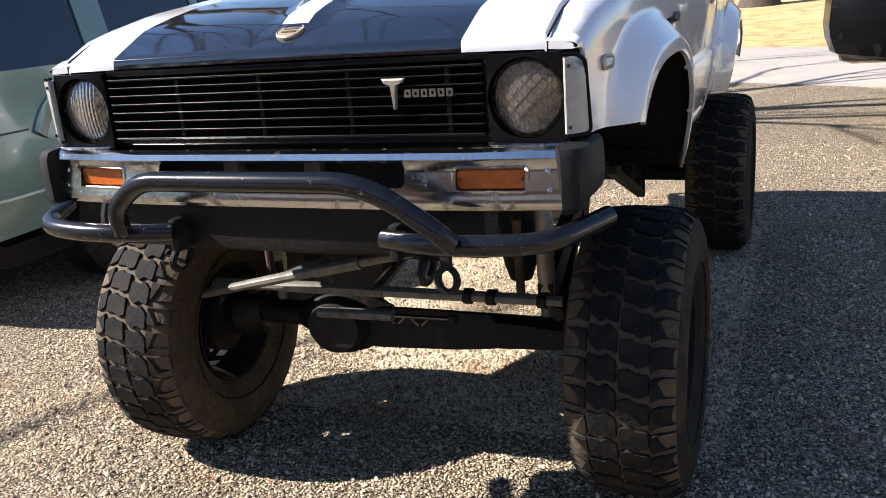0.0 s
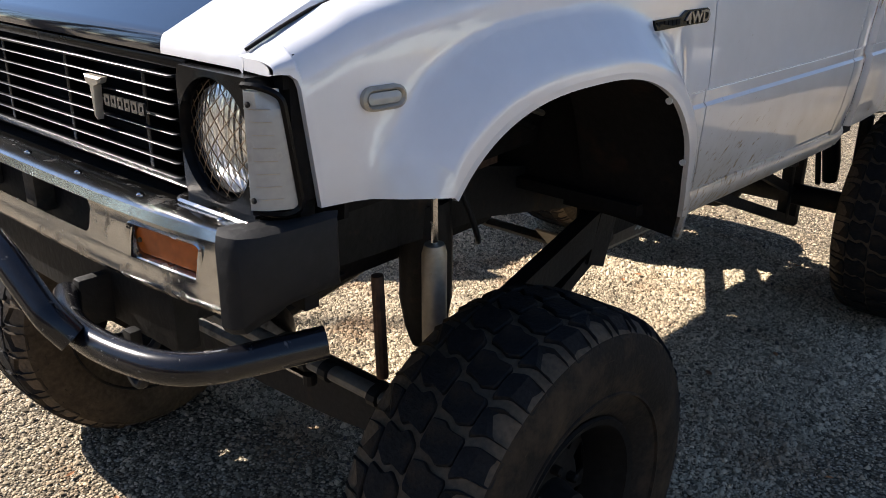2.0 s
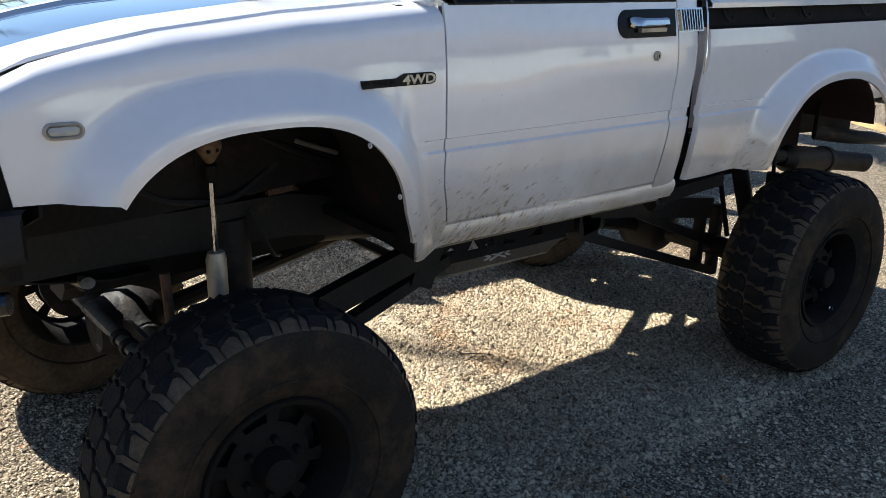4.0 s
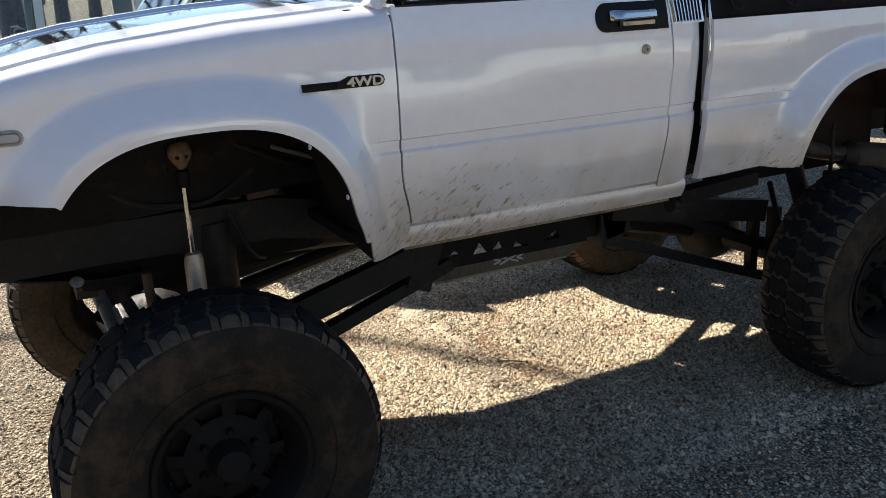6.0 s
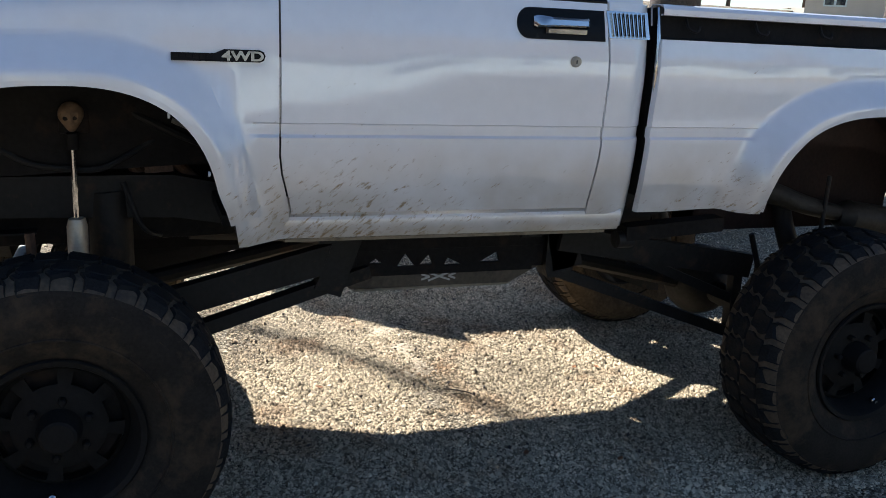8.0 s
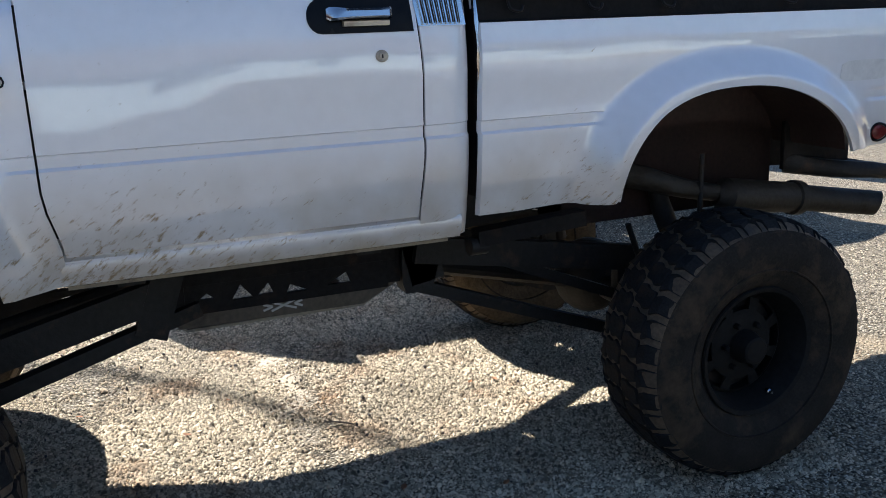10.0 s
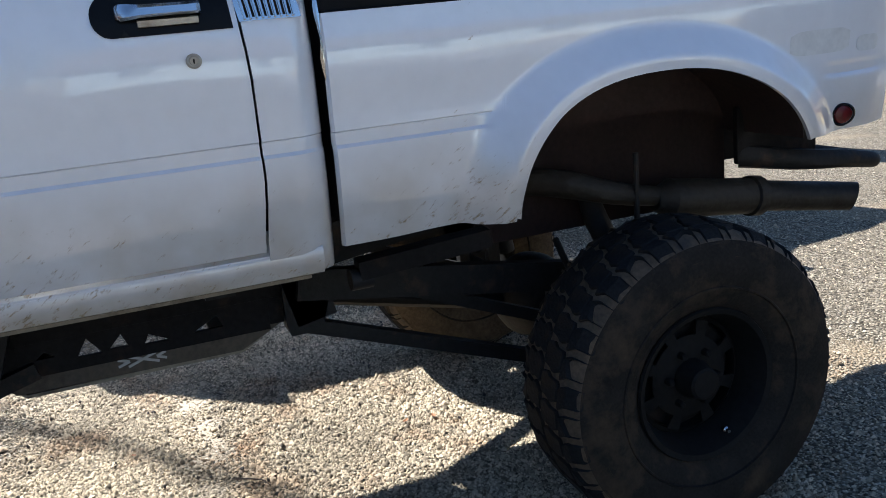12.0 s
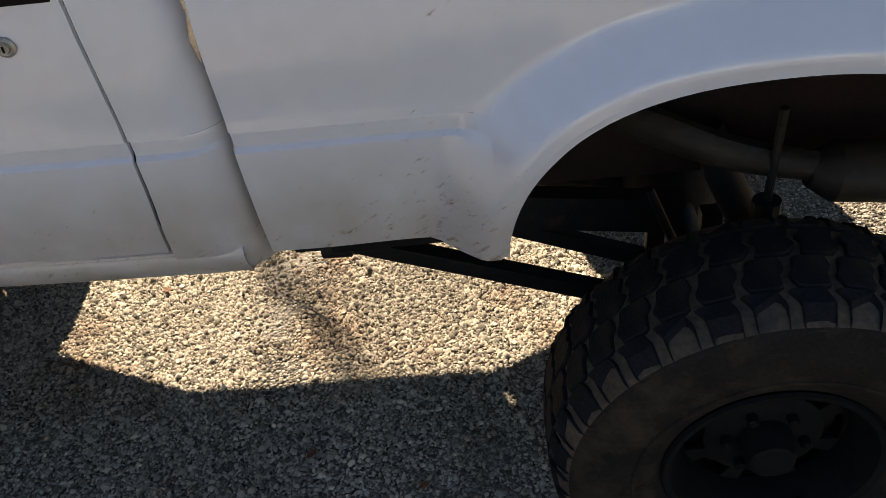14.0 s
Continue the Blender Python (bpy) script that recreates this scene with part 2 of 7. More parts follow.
GLASS = glass("window_glass", (0.75, 0.8, 0.8))
DARK_GLASS = material("tinted_privacy_glass", (0.008, 0.012, 0.022), rough=0.03, vary=0.05, spec=0.8)
LAMP_GLASS = glass("headlamp_glass", (0.72, 0.68, 0.6), 0.08)
LAMP_GLASS.node_tree.nodes["Principled BSDF"].inputs["Transmission Weight"].default_value = 0.85


def flute(m):
    """Moulded upright flutes in a lamp lens."""
    n, l = m.node_tree.nodes, m.node_tree.links
    wave = n.new("ShaderNodeTexWave")
    wave.inputs["Scale"].default_value = 28
    co = n.new("ShaderNodeTexCoord")
    l.new(co.outputs["Object"], wave.inputs["Vector"])
    bp = n.new("ShaderNodeBump")
    bp.inputs["Strength"].default_value = 0.25
    bp.inputs["Distance"].default_value = 0.003
    l.new(wave.outputs[0], bp.inputs["Height"])
    l.new(bp.outputs[0], n["Principled BSDF"].inputs["Normal"])


flute(LAMP_GLASS)


def ground_material():
    m = bpy.data.materials.new("gravel_and_dry_lawn")
    m.use_nodes = True
    n, l = m.node_tree.nodes, m.node_tree.links
    b = n["Principled BSDF"]
    b.inputs["Roughness"].default_value = 0.95
    b.inputs["Specular IOR Level"].default_value = 0.2
    geo = n.new("ShaderNodeNewGeometry")
    pos = geo.outputs["Position"]

    def noise_node(scale, detail=4.0):
        t = n.new("ShaderNodeTexNoise")
        t.inputs["Scale"].default_value = scale
        t.inputs["Detail"].default_value = detail
        l.new(pos, t.inputs["Vector"])
        return t

    def ramp_node(source, stops):
        r = n.new("ShaderNodeValToRGB")
        while len(r.color_ramp.elements) < len(stops):
            r.color_ramp.elements.new(0.5)
        for e, (p, c) in zip(r.color_ramp.elements, stops):
            e.position, e.color = p, (*c, 1)
        l.new(source, r.inputs[0])
        return r

    cell = n.new("ShaderNodeTexVoronoi")
    cell.inputs["Scale"].default_value = 105
    l.new(pos, cell.inputs["Vector"])
    sepc = n.new("ShaderNodeSeparateColor")
    l.new(cell.outputs["Color"], sepc.inputs[0])
    stone = ramp_node(sepc.outputs[0], [(0.0, (0.07, 0.056, 0.04)), (0.3, (0.21, 0.17, 0.115)), (0.7, (0.40, 0.33, 0.23)), (1.0, (0.62, 0.53, 0.4))])
    # colour darkens toward each stone's edge, painting in the shade between stones
    gap = n.new("ShaderNodeMapRange")
    gap.inputs["From Min"].default_value = 0.3
    gap.inputs["From Max"].default_value = 0.75
    gap.inputs["To Min"].default_value = 1.0
    gap.inputs["To Max"].default_value = 0.42
    l.new(cell.outputs["Distance"], gap.inputs[0])
    hs = n.new("ShaderNodeHueSaturation")
    l.new(stone.outputs[0], hs.inputs["Color"])
    l.new(gap.outputs[0], hs.inputs["Value"])
    # packed sandy fines between the stones
    sand = ramp_node(noise_node(1.1, 5).outputs[0], [(0.0, (0.0, 0.0, 0.0)), (0.56, (0.0, 0.0, 0.0)), (0.72, (0.7, 0.7, 0.7)), (1.0, (1, 1, 1))])
    mx = n.new("ShaderNodeMix")
    mx.data_type = "RGBA"
    l.new(sand.outputs[0], mx.inputs[0])
    l.new(hs.outputs[0], mx.inputs[6])
    mx.inputs[7].default_value = (0.42, 0.32, 0.2, 1)
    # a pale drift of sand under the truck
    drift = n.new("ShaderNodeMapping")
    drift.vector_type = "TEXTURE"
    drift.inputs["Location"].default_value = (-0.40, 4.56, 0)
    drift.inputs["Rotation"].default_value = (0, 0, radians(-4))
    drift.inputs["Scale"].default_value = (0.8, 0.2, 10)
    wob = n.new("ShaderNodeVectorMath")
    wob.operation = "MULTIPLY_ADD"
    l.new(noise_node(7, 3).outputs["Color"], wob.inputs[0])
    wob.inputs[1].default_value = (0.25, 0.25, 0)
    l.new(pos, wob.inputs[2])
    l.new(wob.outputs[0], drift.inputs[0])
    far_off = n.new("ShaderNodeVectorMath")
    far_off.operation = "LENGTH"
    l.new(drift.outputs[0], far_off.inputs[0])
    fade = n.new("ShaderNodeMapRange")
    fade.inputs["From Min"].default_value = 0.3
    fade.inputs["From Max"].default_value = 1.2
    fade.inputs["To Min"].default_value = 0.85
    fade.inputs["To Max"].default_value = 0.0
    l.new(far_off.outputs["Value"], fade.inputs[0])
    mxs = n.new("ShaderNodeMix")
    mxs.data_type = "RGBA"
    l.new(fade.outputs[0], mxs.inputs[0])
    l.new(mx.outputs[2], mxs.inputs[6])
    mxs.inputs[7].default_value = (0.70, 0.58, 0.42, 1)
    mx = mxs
    lawn = ramp_node(noise_node(2.2, 8).outputs[0], [(0.25, (0.30, 0.22, 0.10)), (0.5, (0.54, 0.40, 0.185)), (0.75, (0.68, 0.53, 0.28))])
    # the lawn begins past the road
    sep = n.new("ShaderNodeSeparateXYZ")
    l.new(pos, sep.inputs[0])
    far = n.new("ShaderNodeMath")
    far.operation = "MULTIPLY_ADD"
    l.new(sep.outputs[0], far.inputs[0])
    far.inputs[1].default_value = 0.62
    l.new(sep.outputs[1], far.inputs[2])
    edge = n.new("ShaderNodeMapRange")
    edge.inputs["From Min"].default_value = 19.6
    edge.inputs["From Max"].default_value = 19.75
    l.new(far.outputs[0], edge.inputs[0])
    mx2 = n.new("ShaderNodeMix")
    mx2.data_type = "RGBA"
    l.new(edge.outputs[0], mx2.inputs[0])
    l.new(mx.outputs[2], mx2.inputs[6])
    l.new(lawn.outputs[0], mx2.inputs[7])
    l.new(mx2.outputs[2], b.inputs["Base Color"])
    bp = n.new("ShaderNodeBump")
    calm = n.new("ShaderNodeMapRange")
    calm.inputs["To Min"].default_value = 0.9
    calm.inputs["To Max"].default_value = 0.1
    l.new(fade.outputs[0], calm.inputs[0])
    l.new(calm.outputs[0], bp.inputs["Strength"])
    bp.inputs["Distance"].default_value = 0.012
    bp.invert = True
    l.new(cell.outputs["Distance"], bp.inputs["Height"])
    l.new(bp.outputs[0], b.inputs["Normal"])
    return m


GROUND = ground_material()
STONE = material("loose_limestone_gravel", (0.46, 0.378, 0.262), rough=0.92, vary=0.3, scale=1.7, grain=200, spec=0.2, island=0.72, dirt=(0.33, 0.215, 0.125), dirt_amount=0.36, dirt_scale=2.0)


# ---- mesh helpers ----
def mesh_object(name, bm, mats, smooth=True):
    bmesh.ops.recalc_face_normals(bm, faces=bm.faces)
    me = bpy.data.meshes.new(name)
    bm.to_mesh(me)
    bm.free()
    for m in mats if isinstance(mats, (list, tuple)) else [mats]:
        me.materials.append(m)
    if smooth:
        me.polygons.foreach_set("use_smooth", [True] * len(me.polygons))
        me.set_sharp_from_angle(angle=radians(32))
    return new(name, me)


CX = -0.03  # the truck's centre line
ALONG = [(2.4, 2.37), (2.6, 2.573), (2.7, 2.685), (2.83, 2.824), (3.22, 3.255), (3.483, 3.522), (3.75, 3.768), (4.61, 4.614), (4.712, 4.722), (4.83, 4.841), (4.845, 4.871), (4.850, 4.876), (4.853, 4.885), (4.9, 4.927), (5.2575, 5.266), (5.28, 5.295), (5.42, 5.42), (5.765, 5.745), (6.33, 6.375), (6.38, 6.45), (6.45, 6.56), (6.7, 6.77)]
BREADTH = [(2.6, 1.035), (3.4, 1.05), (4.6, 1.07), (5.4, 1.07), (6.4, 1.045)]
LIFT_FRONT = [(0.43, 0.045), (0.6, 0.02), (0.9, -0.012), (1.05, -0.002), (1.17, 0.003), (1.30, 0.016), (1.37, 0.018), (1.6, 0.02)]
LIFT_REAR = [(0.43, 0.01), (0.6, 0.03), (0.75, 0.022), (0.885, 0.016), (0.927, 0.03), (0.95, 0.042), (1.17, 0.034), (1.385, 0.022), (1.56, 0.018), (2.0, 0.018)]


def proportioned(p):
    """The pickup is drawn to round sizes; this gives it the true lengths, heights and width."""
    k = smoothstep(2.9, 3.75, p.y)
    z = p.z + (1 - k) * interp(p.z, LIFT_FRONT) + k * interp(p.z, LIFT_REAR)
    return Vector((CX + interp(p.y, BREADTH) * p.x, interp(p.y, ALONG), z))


def in_truck(ob):
    while ob:
        if ob.name == "pickup_truck":
            return True
        ob = ob.parent
    return False


def part(name, bm, mats, parent, label="", smooth=True):
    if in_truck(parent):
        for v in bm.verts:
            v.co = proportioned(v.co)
    # thing > part > sub-part, no deeper
    while parent.parent and parent.parent.parent:
        parent = parent.parent
    ob = mesh_object(name, bm, mats, smooth)
    attach(ob, parent)
    if label:
        ob["label"] = label
    return ob


def attach(ob, parent):
    """Parent ob, keeping its place in the world; a parent that is an Empty stands unturned."""
    ob.parent = parent
    if parent.type == "EMPTY":
        ob.matrix_parent_inverse = Matrix.Translation(-parent.location)
    elif parent.location.length:
        ob.matrix_parent_inverse = Matrix.Translation(-parent.location)


def thing(name, place, label, category, group="", kind=""):
    ob = new(name)
    ob.location = place
    ob.empty_display_size = 0.2
    return tagged(ob, label, category, group, kind)


def box(bm, x0, x1, y0, y1, z0, z1, bevel=0.0, m=None):
    r = bmesh.ops.create_cube(bm, size=1.0)
    mt = Matrix.Translation(((x0 + x1) / 2, (y0 + y1) / 2, (z0 + z1) / 2)) @ Matrix.Diagonal((abs(x1 - x0), abs(y1 - y0), abs(z1 - z0), 1))
    bmesh.ops.transform(bm, matrix=(m or Matrix()) @ mt, verts=r["verts"])
    if bevel:
        es = list({e for v in r["verts"] for e in v.link_edges})
        bmesh.ops.bevel(bm, geom=es, offset=bevel, segments=2, affect="EDGES", profile=0.6)
    return bm


def rings(bm, loops, closed=True, cap=True):
    """Skin a run of equally long vertex loops."""
    vs = [[bm.verts.new(p) for p in loop] for loop in loops]
    for a, b in zip(vs, vs[1:]):
        n = len(a)
        for i in range(n if closed else n - 1):
            j = (i + 1) % n
            bm.faces.new((a[i], a[j], b[j], b[i]))
    if cap and closed:
        bm.faces.new(vs[0][::-1])
        bm.faces.new(vs[-1])
    return vs


def tube(bm, pts, r, seg=12, cap=True):
    """A round tube along points; r is one radius or one for each point."""
    pts = [Vector(p) for p in pts]
    rr = r if isinstance(r, (list, tuple)) else [r] * len(pts)
    loops, side = [], None
    for i, p in enumerate(pts):
        d = (pts[min(i + 1, len(pts) - 1)] - pts[max(i - 1, 0)]).normalized()
        if side is None:
            side = d.orthogonal().normalized()
        side = (side - d * side.dot(d)).normalized()
        up = d.cross(side)
        loops.append([p + rr[i] * (math.cos(a) * side + math.sin(a) * up) for a in (2 * math.pi * k / seg for k in range(seg))])
    rings(bm, loops, cap=cap)
    return bm


def bent(pts, radius=0.08, steps=6):
    """A polyline with its corners rounded."""
    pts = [Vector(p) for p in pts]
    out = [pts[0]]
    for a, b, c in zip(pts, pts[1:], pts[2:]):
        u, v = (a - b), (c - b)
        r = min(radius, u.length * 0.49, v.length * 0.49)
        p, q = b + u.normalized() * r, b + v.normalized() * r
        for k in range(steps + 1):
            s = k / steps
            out.append((1 - s) ** 2 * p + 2 * s * (1 - s) * b + s * s * q)
    out.append(pts[-1])
    return out


def lathe(bm, profile, centre, axis="x", seg=32, cap=False):
    """Turn a profile of (along, radius) round an axis through centre."""
    c = Vector(centre)
    loops = []
    for s, r in profile:
        loop = []
        for k in range(seg):
            a = 2 * math.pi * k / seg
            u, v = r * math.cos(a), r * math.sin(a)
            loop.append(c + Vector({"x": (s, u, v), "y": (u, s, v), "z": (u, v, s)}[axis]))
        loops.append(loop)
    rings(bm, loops, cap=cap)
    return bm


def sheet(bm, rows, thick=0.0, axis_in=None, closed=False):
    """A skin over rows of points (equal lengths); thick: given depth along axis_in."""
    vs = [[bm.verts.new(p) for p in row] for row in rows]
    faces = []
    for a, b in zip(vs, vs[1:]):
        for i in range(len(a) - 1):
            faces.append(bm.faces.new((a[i], a[i + 1], b[i + 1], b[i])))
    if thick:
        back = [[bm.verts.new(v.co + Vector(axis_in) * thick) for v in row] for row in vs]
        for a, b in zip(back, back[1:]):
            for i in range(len(a) - 1):
                bm.faces.new((a[i], b[i], b[i + 1], a[i + 1]))
        rim = [(vs[0][i], back[0][i]) for i in range(len(vs[0]))] + [(r[-1], k[-1]) for r, k in zip(vs[1:], back[1:])]
        rim += [(vs[-1][i], back[-1][i]) for i in range(len(vs[-1]) - 2, -1, -1)] + [(vs[i][0], back[i][0]) for i in range(len(vs) - 2, 0, -1)]
        for (a, b), (c, d) in zip(rim, rim[1:] + rim[:1]):
            bm.faces.new((a, b, d, c))
    return faces


def smoothstep(a, b, x):
    t = min(1.0, max(0.0, (x - a) / (b - a)))
    return t * t * (3 - 2 * t)


def interp(x, table):
    return float(np.interp(x, [p[0] for p in table], [p[1] for p in table]))


# ---- ground, road ----
def ground_height(x, y):
    s = 0.62 * x + y
    rise = 0.03 * max(0.0, s - 20.0) * smoothstep(20, 28, s)
    return min(3.0, rise) + min(3.2, 0.0042 * max(0.0, -x - 10.0) ** 2) * smoothstep(10, 20, y)


def make_ground():
    bm = bmesh.new()
    ys = [-300, -80, -30, -10, -3, 0, 2, 4, 6, 8] + list(range(10, 46)) + [50, 55, 62, 70, 90, 120, 300]
    xs = [-300, -120, -80, -60, -50, -42] + list(range(-36, 9)) + [12, 18, 26, 40, 80, 300]
    sheet(bm, [[(x, y, ground_height(x, y)) for x in xs] for y in ys])
    ob = mesh_object("ground", bm, GROUND)
    tagged(ob, "tan gravel yard running into dry winter lawn", "ground", kind="structure")
    bm = bmesh.new()
    rows = []
    for k in range(121):
        x = -40 + 0.5 * k
        mid = 16.9 - 0.62 * x + 0.12 * math.sin(x * 0.3)
        rows.append([(x, mid + d, ground_height(x, mid + d) + h) for d, h in ((-2.9, 0.008), (-2.0, 0.03), (-1.0, 0.04), (0, 0.04), (1.0, 0.04), (2.0, 0.03), (2.9, 0.008))])
    sheet(bm, rows, 0.05, (0, 0, -1))
    tagged(mesh_object("road", bm, CONCRETE), "pale worn concrete lane beyond the gravel yard", "road", kind="structure")
    # grassy strip round the crooked tree
    bm = bmesh.new()
    rows = []
    for k in range(41):
        f = k / 40
        cx, cy = -13.0 + 11.5 * f, 18.9 - 7.1 * f
        w = 0.27 * math.sin(math.pi * min(1, max(0, f))) ** 0.5 + 0.25 * noise.noise(Vector((f * 9, 0, 0)))
        rows.append([(cx + d * w * 0.55, cy + d * w * 0.8, max(ground_height(cx + d * w * 0.55, cy + d * w * 0.8) + 0.035 * (1 - d * d) + 0.004, 0.004)) for d in (-1, -0.6, -0.2, 0.2, 0.6, 1)])
    sheet(bm, rows, 0.02, (0, 0, -1))
    tagged(mesh_object("verge", bm, DRY_GRASS), "strip of dry yellow grass along the lane", "grass verge", kind="structure")


make_ground()


# ---- the pickup: body forms ----
CREST = [(2.66, 1.380), (2.70, 1.400), (2.75, 1.422), (2.80, 1.442), (2.9, 1.465), (3.06, 1.497), (3.34, 1.53), (3.8, 1.56)]
WIDTH = [(2.66, 0.735), (2.75, 0.747), (2.9, 0.762), (3.2, 0.786), (3.5, 0.795), (4.8, 0.797), (6.3, 0.792), (6.40, 0.785), (6.45, 0.765), (6.47, 0.74)]
FLANK = [(0.86, -0.055), (0.90, -0.04), (0.94, -0.027), (1.0, -0.015), (1.10, -0.003), (1.14, 0.0), (1.30, 0.0), (1.40, -0.004), (1.48, -0.012), (1.56, -0.026)]
# wheel arches: centre (y, z), half length, height, squareness of the front and rear halves (2: round)
FRONT_ARCH = (3.234, 0.885, 0.386, 0.418, 2.65, 2.45)
REAR_ARCH = (5.743, 0.86, 0.463, 0.392, 2.45, 2.12)
SEAM = 0.667


def arch_point(arch, t, inset=0.0):
    """A point (y, z) of a wheel arch's edge; t runs from front (0) to rear (pi)."""
    yc, zc, a, b, front, rear = arch
    c = math.cos(t)
    k = 2 / (front if c > 0 else rear)
    z = zc + (b - inset) * abs(math.sin(t)) ** k
    return yc - (a - inset) * math.copysign(abs(c) ** k, c) + (foot(arch, z) if c < 0 else 0.0), z


def foot(arch, z):
    """The front arch's rear edge sweeps back as it nears the sill."""
    return 0.038 * (1 - smoothstep(0.875, 1.03, z)) if arch is FRONT_ARCH else 0.0


def arch_angle(arch, z, rear=False):
    return math.asin(((z - arch[1]) / arch[3]) ** (arch[5 if rear else 4] / 2))


def flare(y, z):
    out = 0.0
    for arch in (FRONT_ARCH, REAR_ARCH):
        yc, zc, a, b, front, rear = arch
        k = front if y < yc else rear
        u = y - yc - (foot(arch, z) if y > yc else 0.0)
        e = (abs(u / a) ** k + abs((z - zc) / b) ** k) ** (1 / k)
        d = (e - 1) * 0.41
        if d < 0.12:
            out = max(out, interp(d, [(0.020, 0.066), (0.030, 0.060), (0.098, 0.004), (0.11, 0.0)]))
    return out


def flank_x(y, z):
    x = interp(y, WIDTH) + interp(z, FLANK)
    c = smoothstep(3.69, 3.72, y) * (1 - smoothstep(5.24, 5.275, y)) + smoothstep(6.25, 6.28, y) * (1 - smoothstep(6.42, 6.44, y))
    x += 0.014 * smoothstep(3.9, 4.5, y) * smoothstep(1.2, 1.38, z)
    if c and 1.151 < z < 1.192:
        x -= c * interp(z, [(1.151, 0.0), (1.159, 0.007), (1.186, 0.005), (1.188, 0.006), (1.192, 0.0)])
    return x + flare(y, z)


Z_ROWS = [0.0, 0.04, 0.1, 0.17, 0.25, 0.33, 0.375, 0.4, 0.415, 0.43, 0.445, 0.452, 0.46, 0.48, 0.53, 0.6, 0.68, 0.76, 0.84, 0.92, 1.0]
ARCH_ROWS = [0.0, 0.008, 0.017, 0.024, 0.031, 0.042, 0.055, 0.07, 0.085, 0.098, 0.108, 0.118]
Z_DOOR = [0.94, 0.96, 1.0, 1.05, 1.10, 1.13, 1.151, 1.159, 1.166, 1.175, 1.186, 1.188, 1.192, 1.22, 1.27, 1.33, 1.39, 1.44, 1.48, 1.52, 1.545, 1.555]

TRUCK = thing("pickup_truck", (0, 4.5, 0), "lifted white pickup truck with a black hood and big mud tyres", "pickup truck")


def panel(name, columns, side, material_, parent, label="", thick=0.009):
    """A body side panel: columns of (x, y, z), mirrored for the other side."""
    bm = bmesh.new()
    sheet(bm, [[(side * x, y, z) for x, y, z in col] for col in columns], thick, (-side, 0, 0))
    return part(name, bm, material_, parent, label)


def arch_lip(bm, arch, side, t0, t1, depth=0.013):
    """The turned-in edge of a wheel arch."""
    rows = []
    for k in range(41):
        t = radians(t0 + (t1 - t0) * k / 40)
        y, z = arch_point(arch, t)
        yi, zi = arch_point(arch, t, 0.012)
        x = flank_x(y, z)
        rows.append([(side * x, y, z), (side * (x - 0.0015), yi, zi), (side * (x - depth), yi, zi), (side * (x - depth), y, z + 0.004)])
    sheet(bm, rows)


